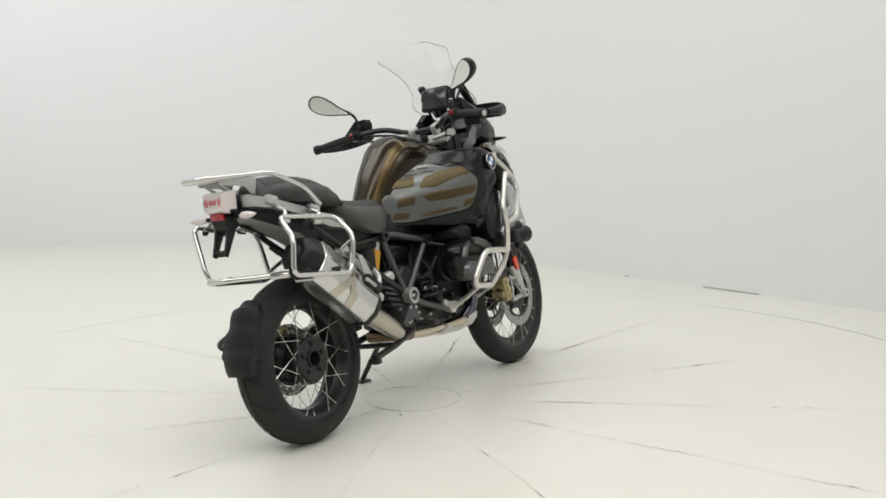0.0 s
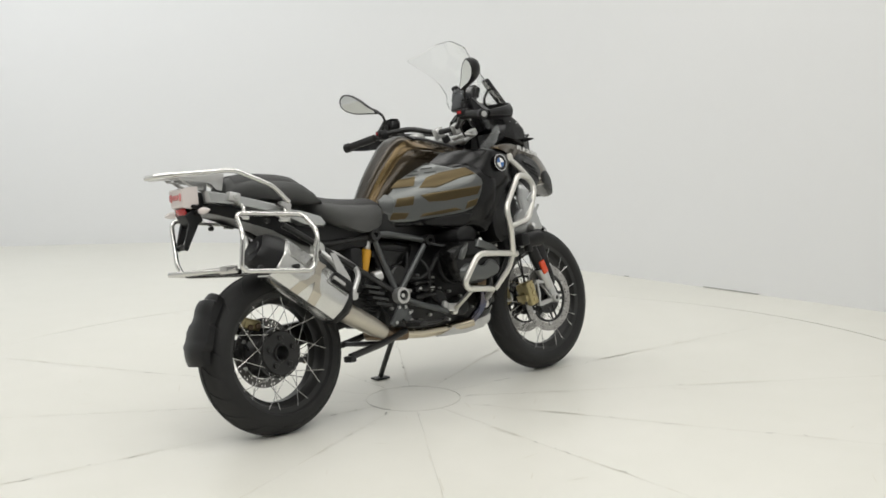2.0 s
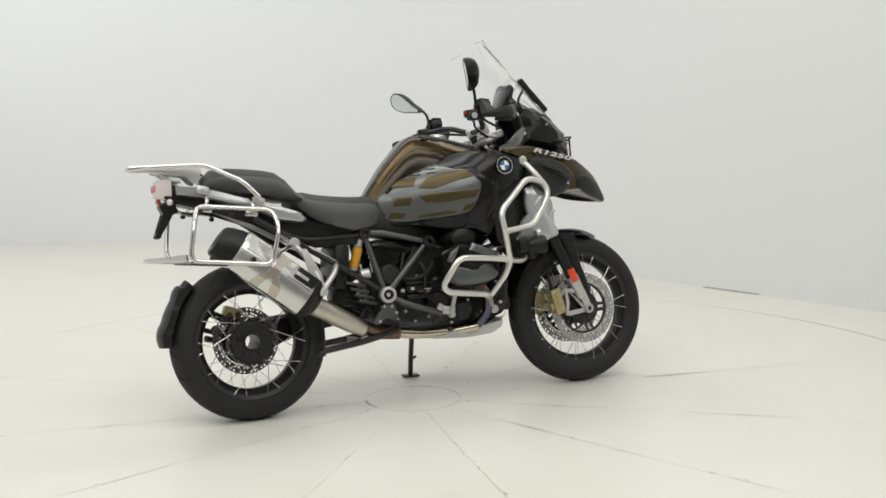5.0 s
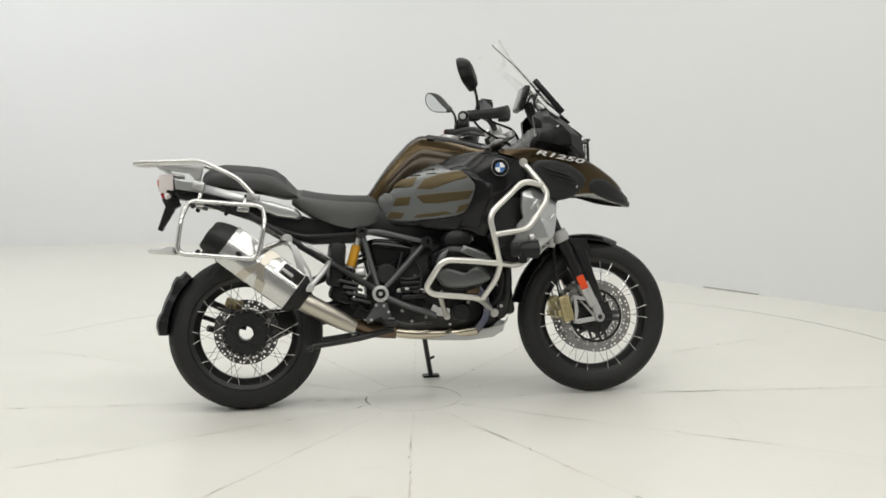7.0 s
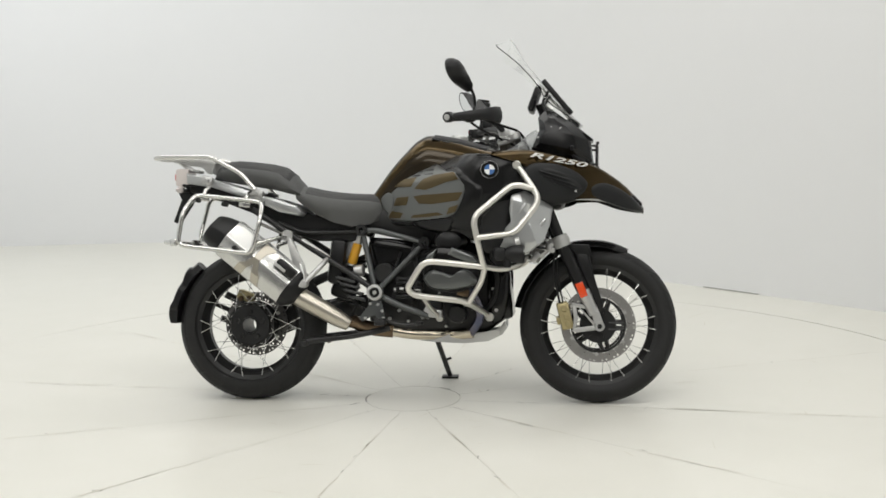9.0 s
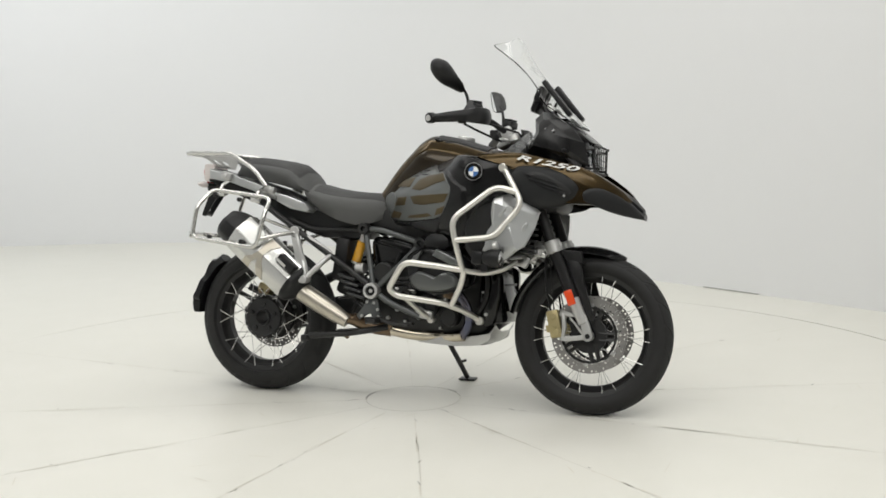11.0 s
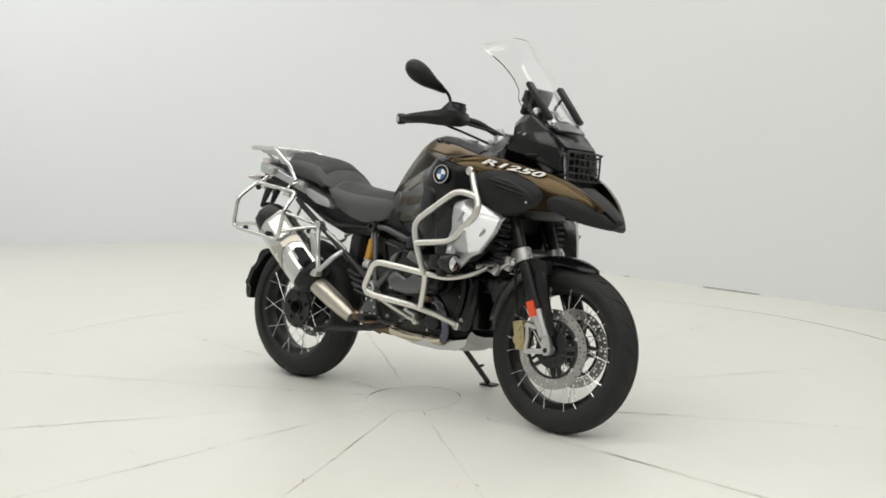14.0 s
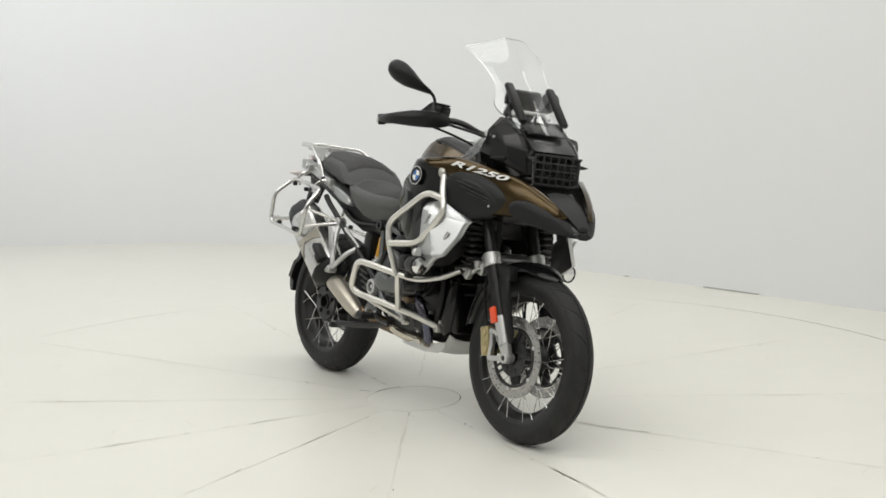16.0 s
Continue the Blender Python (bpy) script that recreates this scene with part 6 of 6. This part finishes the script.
for y in (-0.052, 0.052):
    lathe(bm, [(0.001, 0.003), (0.012, 0.003), (0.015, 0.0), (0.015, -0.01), (0.001, -0.01)], (-1.0355, y, 0.946), (-1, 0, 0), 20)
    lathe(bm, [(0.001, 0.004), (0.008, 0.004), (0.010, 0.0), (0.010, -0.01), (0.001, -0.01)], (-1.0365, y * 0.2, 0.946), (-1, 0, 0), 14)
pieces("tail_lamp", bm, PINK_LENS, tl)
bm = block(bmesh.new(), (-1.018, 0, 0.888), (0.012, 0.090, 0.034), (0, -18, 0), 0.003)
part("rear_reflector", bm, RED_LENS, tail, "red rear reflector")
bm = bmesh.new()
for s in (-1, 1):
    prism(bm, [(-0.99, 0.895), (-0.945, 0.895), (-0.975, 0.83), (-1.03, 0.745), (-1.045, 0.752), (-1.012, 0.84)], s * 0.028, s * 0.052, 0.004)
block(bm, (-0.985, 0, 0.865), (0.06, 0.11, 0.06), (0, -25, 0), 0.008)
block(bm, (-1.030, 0, 0.760), (0.014, 0.085, 0.022), (0, -30, 0), 0.003)
pieces("plate_holder", bm, BLACK, tail, "black forked number plate holder")
for s in (-1, 1):
    bm = tube(bmesh.new(), [V(-0.975, s * 0.05, 0.885), V(-0.985, s * 0.165, 0.886)], 0.0085, seg=8)
    ri = part("rear_indicator", bm, BLACK, tail, "black stalk with a pale indicator lens")
    bm = loft(bmesh.new(), [[(-0.987 + 0.012 * k * math.cos(q), s * y, 0.886 + 0.014 * k * math.sin(q)) for q in (2 * math.pi * i / 14 for i in range(14))] for y, k in ((0.158, 0.5), (0.172, 0.95), (0.195, 1.0), (0.218, 0.7), (0.238, 0.15))])
    part("indicator_lens", bm, PALE_LENS, ri)

# ---- luggage carriers ----
rack = new("luggage_rack")
rack.parent = bike
R1 = [V(-0.640, -0.238, 0.882), V(-0.700, -0.232, 0.950), V(-0.845, -0.205, 1.026), V(-1.085, -0.120, 1.032), V(-1.128, -0.075, 1.030)]
part("rack_tube", tube(bmesh.new(), R1 + [V(p.x, -p.y, p.z) for p in reversed(R1)], 0.0095, 0.03, 12), STEEL, rack, "bright stainless rack tube")
bm = bmesh.new()
for y, w in ((-0.10, 0.03), (0.10, 0.03), (0, 0.022)):
    block(bm, (-0.985, y, 1.020), (0.24, w, 0.004), (0, 0, 0), 0.0015, 1)
for x, w in ((-0.875, 0.05), (-0.99, 0.022), (-1.095, 0.028)):
    block(bm, (x, 0, 1.0205), (w, 0.225, 0.004), (0, 0, 0), 0.0015, 1)
for s in (-1, 1):
    block(bm, (-0.93, s * 0.05, 1.0212), (0.014, 0.15, 0.004), (0, 0, s * 40), 0.0015, 1)
    block(bm, (-1.04, s * 0.05, 1.0212), (0.014, 0.14, 0.004), (0, 0, -s * 40), 0.0015, 1)
part("rack_plate", bm, CAST_ALU, rack, "cut-out aluminium rack plate", smooth=20)
bm = bmesh.new()
for s in (-1, 1):
    prism(bm, [(-0.87, 1.018), (-0.845, 1.018), (-0.862, 0.955), (-0.885, 0.96), (-0.91, 0.99), (-1.03, 1.006), (-1.04, 1.016)], s * 0.112, s * 0.117, 0.001)
tube(bm, [V(-1.02, -0.08, 1.012), V(-0.97, -0.05, 0.975), V(-0.93, -0.05, 0.97)], 0.007, 0.02, 8)
tube(bm, [V(-1.02, 0.08, 1.012), V(-0.97, 0.05, 0.975), V(-0.93, 0.05, 0.97)], 0.007, 0.02, 8)
pieces("rack_bracket", bm, CAST_ALU, rack)
for s in (-1, 1):
    pf = new("pannier_frame")
    pf.parent = bike
    hi, lo = (0.258, 0.330) if s < 0 else (0.272, 0.205)
    if s < 0:
        loop = [V(-0.894, -0.255, 0.862), V(-0.600, -0.263, 0.830), V(-0.590, -0.334, 0.753), V(-0.627, -0.330, 0.613), V(-0.945, -0.333, 0.649), V(-0.922, -0.338, 0.784)]
    else:
        loop = [V(-0.940, hi, 0.866), V(-0.612, hi, 0.818), V(-0.600, hi + 0.3 * (lo - hi), 0.770), V(-0.622, lo, 0.628), V(-0.655, lo, 0.618), V(-0.955, lo, 0.648), V(-0.972, lo + 0.2 * (hi - lo), 0.690)]
    part("pannier_loop", tube(bmesh.new(), loop, 0.0095, 0.035, 12, closed=True), STEEL, pf, "bright stainless luggage loop")
    bm = bmesh.new()
    for x, z in ((-0.86, 0.853), (-0.68, 0.826)):
        tube(bm, [V(x, s * hi, z), V(x + 0.01, s * 0.25, z + 0.03), V(x + 0.01, s * 0.195, z + 0.05)], 0.008, 0.03, 8)
        block(bm, (x, s * (hi - 0.006), z - 0.006), (0.05, 0.012, 0.022), (0, 8, 0), 0.004)
    pieces("loop_mount", bm, STEEL, pf)
    bm = bmesh.new()
    for x, z, y in ((-0.88, 0.838, hi), (-0.76, 0.820, hi), (-0.86, 0.652, lo), (-0.70, 0.638, lo)):
        drum(bm, V(x, s * (y - 0.012), z), V(x, s * (y + 0.008), z), 0.010, seg=12)
    pieces("rubber_stop", bm, RUBBER, pf)
    bm = tube(bmesh.new(), [V(-0.62, s * lo, 0.65), V(-0.55, s * (lo * 0.5 + 0.1), 0.675), V(-0.50, s * 0.19, 0.688)], 0.009, 0.03, 10)
    part("loop_stay", bm, STEEL, pf)
    bm = tube(bmesh.new(), [V(-0.595, s * lo, 0.740), V(-0.53, s * 0.21, 0.70), V(-0.50, s * 0.185, 0.688)], 0.007, 0.03, 8)
    part("upper_stay", bm, BLACK_METAL if s > 0 else STEEL, pf)
bm = tube(bmesh.new(), [V(-0.955, -0.318, 0.658), V(-1.075, -0.14, 0.664), V(-1.085, 0.10, 0.664), V(-0.965, 0.205, 0.655)], 0.010, 0.10, 12)
for s in (-1, 1):
    block(bm, (-0.975, -0.295 if s < 0 else 0.195, 0.660), (0.07, 0.012, 0.03), (0, 0, s * 52), 0.004)
part("carrier_cross_bar", bm, STEEL, rack, "bright cross bar between the luggage loops")

# ---- exhaust ----
muffler = new("muffler")
muffler.parent = bike
ax = V(0.786, 0, -0.618)
pv = V(0.618, 0, 0.786)
c0 = V(-0.746, -0.238, 0.680)
HEX = [(-0.30, 1.0), (0.42, 1.0), (1.0, 0.18), (0.94, -0.50), (0.55, -1.0), (-0.50, -1.0), (-1.0, -0.40), (-1.0, 0.45)]


def hex_ring(c, hy, hz, soft=True):
    pts = [(u * hy, v * hz) for u, v in HEX]
    out = []
    for i, p in enumerate(pts):
        for q in (pts[i - 1], pts[(i + 1) % len(pts)]):
            out.append((p[0] + (q[0] - p[0]) * 0.08, p[1] + (q[1] - p[1]) * 0.08))
    return [c + V(0, -a, 0) + pv * b for a, b in out]


bm = loft(bmesh.new(), [hex_ring(c0 + ax * d, 0.080 * k, 0.086 * k) for d, k in ((-0.004, 0.93), (0.0, 0.99), (0.004, 1.0), (0.150, 1.0), (0.325, 0.98), (0.342, 0.96))])
part("muffler_can", bm, MUFFLER_STEEL, muffler, "satin steel muffler can", smooth=24)
bm = loft(bmesh.new(), [hex_ring(c0 + ax * d + pv * o, 0.078 * k, 0.082 * k) for d, k, o in ((0.004, 0.97, 0), (-0.025, 0.95, -0.003), (-0.060, 0.87, -0.008), (-0.082, 0.78, -0.012), (-0.090, 0.68, -0.013))])
part("muffler_cap", bm, BLACK, muffler, "black muffler end cap", smooth=40)
bm = drum(bmesh.new(), c0 + ax * -0.075 - pv * 0.013, c0 + ax * -0.094 - pv * 0.013, 0.030, edge=0.004)
part("tail_pipe", bm, BLACK_METAL, muffler)
bm = loft(bmesh.new(), [hex_ring(c0 + ax * d, 0.081 * k, 0.088 * k) for d, k in ((0.332, 0.982), (0.346, 0.98), (0.360, 0.90), (0.378, 0.64), (0.390, 0.45))])
part("muffler_nose", bm, BLACK, muffler, "black muffler nose", smooth=40)


def on_can(d, u, v, out=0.0):
    """A point on the can: d along it, u outwards and v upwards across it."""
    return c0 + ax * d + V(0, -(0.080 * u + out), 0) + pv * (0.086 * v + out * 0.6)


def can_plate(corners):
    """A thin plate on the can, from corners (d, u, v)."""
    return loft(bmesh.new(), [[on_can(*c, 0.0008) for c in corners], [on_can(*c, 0.0030) for c in corners]])


for corners in ([(0.150, 1.0, 0.18), (0.178, 1.0, 0.18), (0.196, 0.96, -0.27), (0.218, 0.94, -0.50), (0.175, 0.94, -0.50), (0.165, 0.97, -0.15), (0.148, 0.94, -0.50), (0.110, 0.94, -0.50), (0.132, 0.96, -0.27)],
                [(0.150, 1.0, 0.18), (0.178, 1.0, 0.18), (0.182, 0.71, 0.59), (0.205, 0.44, 0.97), (0.150, 0.44, 0.97), (0.148, 0.71, 0.59)],
                [(0.110, 0.94, -0.50), (0.148, 0.94, -0.50), (0.140, 0.57, -0.97), (0.100, 0.57, -0.97)],
                [(0.175, 0.94, -0.50), (0.218, 0.94, -0.50), (0.228, 0.57, -0.97), (0.190, 0.57, -0.97)]):
    part("can_brace", can_plate(corners), BRACE_STEEL, muffler, "straw-tinted forked brace on the can", smooth=0)
part("can_step", can_plate([(0.020, 0.97, 0.225), (0.135, 0.97, 0.225), (0.135, 0.50, 0.89), (0.020, 0.50, 0.89)]), MUFFLER_STEEL, muffler, "raised bright steel step", smooth=0)
part("can_step", can_plate([(0.215, 0.97, 0.225), (0.325, 0.97, 0.225), (0.325, 0.50, 0.89), (0.225, 0.50, 0.89)]), MUFFLER_STEEL, muffler, "raised bright steel step", smooth=0)
bm = block(bmesh.new(), c0 + ax * 0.283 + pv * 0.058 + V(0, -0.058, 0), (0.095, 0.05, 0.040), (0, 38.2, 0), 0.008)
hs = part("heat_shield", bm, BLACK, muffler, "black heat shield")
bm = block(bmesh.new(), c0 + ax * 0.262 + pv * 0.050 + V(0, -0.078, 0), (0.060, 0.012, 0.014), (0, 38.2, 0), 0.003)
part("shield_plate", bm, CAST_ALU, hs)
neck0 = c0 + ax * 0.372 + V(0, 0.01, 0) - pv * 0.012
bm = lathe(bmesh.new(), [(0.030, 0.0), (0.040, 0.004), (0.041, 0.03), (0.040, 0.12), (0.037, 0.19), (0.030, 0.235), (0.026, 0.255)], neck0, V(0.86, 0.10, -0.49), 28)
part("muffler_neck", bm, BRACE_STEEL, muffler, "straw-tinted steel link pipe")
bm = tube(bmesh.new(), [V(-0.27, -0.20, 0.335), V(-0.20, -0.15, 0.315), V(-0.14, -0.12, 0.298)], 0.024, 0.04, 12)
part("link_elbow", bm, COPPER, muffler)
bm = bmesh.new()
o = V(-0.508, -0.195, 0.690)
drum(bm, o + V(0, 0.02, 0), o + V(0, -0.02, 0), 0.024)
tube(bm, [o, V(-0.468, -0.235, 0.63), V(-0.425, -0.262, 0.535), V(-0.418, -0.265, 0.490)], 0.0115, 0.03, 10)
tube(bm, [V(-0.335, -0.185, 0.598), V(-0.352, -0.235, 0.565), V(-0.420, -0.265, 0.490)], 0.0115, 0.03, 10)
tube(bm, [o, V(-0.43, -0.20, 0.662), V(-0.335, -0.185, 0.600)], 0.009, 0.02, 10)
drum(bm, V(-0.420, -0.285, 0.488), V(-0.420, -0.245, 0.488), 0.017)
tube(bm, [V(-0.42, -0.272, 0.49), V(-0.475, -0.285, 0.470)], 0.013, seg=10)
prism(bm, [(-0.495, 0.668), (-0.470, 0.664), (-0.418, 0.565), (-0.402, 0.500), (-0.428, 0.478), (-0.462, 0.540)], -0.262, -0.256, 0.002)
part("muffler_hanger", bm, CAST_ALU, muffler, "silver footrest and muffler hanger")

# ---- crash bars ----
for s in (-1, 1):
    cb = new("crash_bar")
    cb.parent = bike
    m = lambda x, y, z: V(x, s * y, z)
    up = [m(0.470, 0.300, 0.972), m(0.520, 0.332, 0.905), m(0.560, 0.345, 0.842), m(0.552, 0.352, 0.805), m(0.468, 0.385, 0.694), m(0.322, 0.425, 0.676)]
    part("upper_tube", tube(bmesh.new(), up, 0.0125, 0.035, 14), BAR_STEEL, cb, "brushed stainless crash bar")
    lp = [m(0.545, 0.338, 0.872), m(0.462, 0.362, 0.894), m(0.306, 0.427, 0.756), m(0.324, 0.424, 0.672), m(0.348, 0.392, 0.560)]
    part("upper_loop", tube(bmesh.new(), lp, 0.0125, 0.04, 14), BAR_STEEL, cb)
    lo = [m(0.352, 0.388, 0.560), m(0.235, 0.415, 0.574), m(0.112, 0.436, 0.584), m(0.040, 0.412, 0.472), m(0.070, 0.398, 0.446), m(0.255, 0.345, 0.424), m(0.305, 0.25, 0.392), m(0.340, 0.170, 0.356)]
    part("lower_loop", tube(bmesh.new(), lo, 0.0125, 0.04, 14), BAR_STEEL, cb)
    part("lower_stay", tube(bmesh.new(), [m(0.350, 0.386, 0.556), m(0.335, 0.37, 0.50), m(0.280, 0.325, 0.418)], 0.0115, 0.03, 12), BAR_STEEL, cb)
    part("foot_stay", tube(bmesh.new(), [m(0.100, 0.388, 0.442), m(0.118, 0.30, 0.395), m(0.140, 0.205, 0.350)], 0.010, 0.03, 12), BAR_STEEL, cb)
    part("front_stay", tube(bmesh.new(), [m(0.350, 0.386, 0.560), m(0.420, 0.34, 0.548), m(0.480, 0.26, 0.570), m(0.500, 0.20, 0.600)], 0.011, 0.05, 12), BAR_STEEL, cb)
    bm = drum(bmesh.new(), m(0.470, 0.285, 0.975), m(0.470, 0.318, 0.970), 0.018)
    block(bm, m(0.455, 0.290, 0.978), (0.05, 0.02, 0.03), (0, 0, 0), 0.006)
    drum(bm, m(0.348, 0.150, 0.352), m(0.345, 0.185, 0.352), 0.018)
    drum(bm, m(0.145, 0.185, 0.346), m(0.142, 0.215, 0.346), 0.014)
    pieces("bar_mount", bm, BAR_STEEL, cb)
    bm = block(bmesh.new(), m(0.126, 0.212, 0.366), (0.056, 0.030, 0.036), (0, 8, 0), 0.006)
    block(bm, m(0.096, 0.208, 0.380), (0.034, 0.020, 0.028), (0, 30, 0), 0.005)
    drum(bm, m(0.138, 0.222, 0.362), m(0.138, 0.234, 0.362), 0.009, seg=12)
    part("bar_clamp", bm, CAST_ALU, cb, "silver cast clamp at the bar's foot")
    c = m(0.472, 0.392, 0.612)
    bm = lathe(bmesh.new(), [(0.001, -0.045), (0.020, -0.042), (0.032, -0.02), (0.036, 0.0), (0.037, 0.034), (0.033, 0.036), (0.030, 0.028), (0.001, 0.026)], c, (1, 0, 0), 28)
    block(bm, c + V(-0.03, 0, -0.035), (0.03, 0.03, 0.04), (0, 0, 0), 0.006)
    block(bm, c + V(-0.06, 0.0, 0.0), (0.05, 0.05, 0.055), (0, 0, 0), 0.012)
    fog = part("fog_lamp", bm, BLACK, cb, "black round fog lamp")
    part("fog_lens", lathe(bmesh.new(), [(0.001, 0.040), (0.018, 0.039), (0.030, 0.034), (0.030, 0.029), (0.001, 0.029)], c, (1, 0, 0), 24), CHROME, fog, "bright lamp lens")
    bm = drum(bmesh.new(), c + V(0.0, 0, 0.045), c + V(0.02, 0, 0.05), 0.018)
    part("lamp_bolt", bm, CAST_ALU, fog)

# ---- loose wiring and small fittings ----
bm = tube(bmesh.new(), [V(-0.03, -0.15, 0.62), V(-0.06, -0.17, 0.53), V(-0.02, -0.17, 0.46), V(0.08, -0.18, 0.42)], 0.006, 0.06, 8)
tube(bm, [V(-0.20, -0.12, 0.56), V(-0.235, -0.16, 0.46), V(-0.21, -0.18, 0.39), V(-0.15, -0.17, 0.36)], 0.006, 0.05, 8)
tube(bm, [V(0.05, -0.16, 0.66), V(0.10, -0.22, 0.63), V(0.14, -0.27, 0.62)], 0.007, 0.05, 8)
pieces("wiring_loom", bm, BLACK, bike)
bm = bmesh.new()
for k in range(6):
    block(bm, (-0.285 + 0.012 * k, -0.11, 0.50 - 0.022 * k), (0.07, 0.03, 0.010), (0, 18, 0), 0.003, 1)
pieces("regulator_fin", bm, BLACK_METAL, bike)


def motions():
    rows = [(float(t), pose(0, 0, 0, 0, 0, turn_at(t))) for t in range(17)]
    walk(turntable, rows)
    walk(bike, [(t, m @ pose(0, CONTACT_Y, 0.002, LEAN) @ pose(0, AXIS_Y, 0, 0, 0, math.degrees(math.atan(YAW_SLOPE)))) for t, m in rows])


motions()
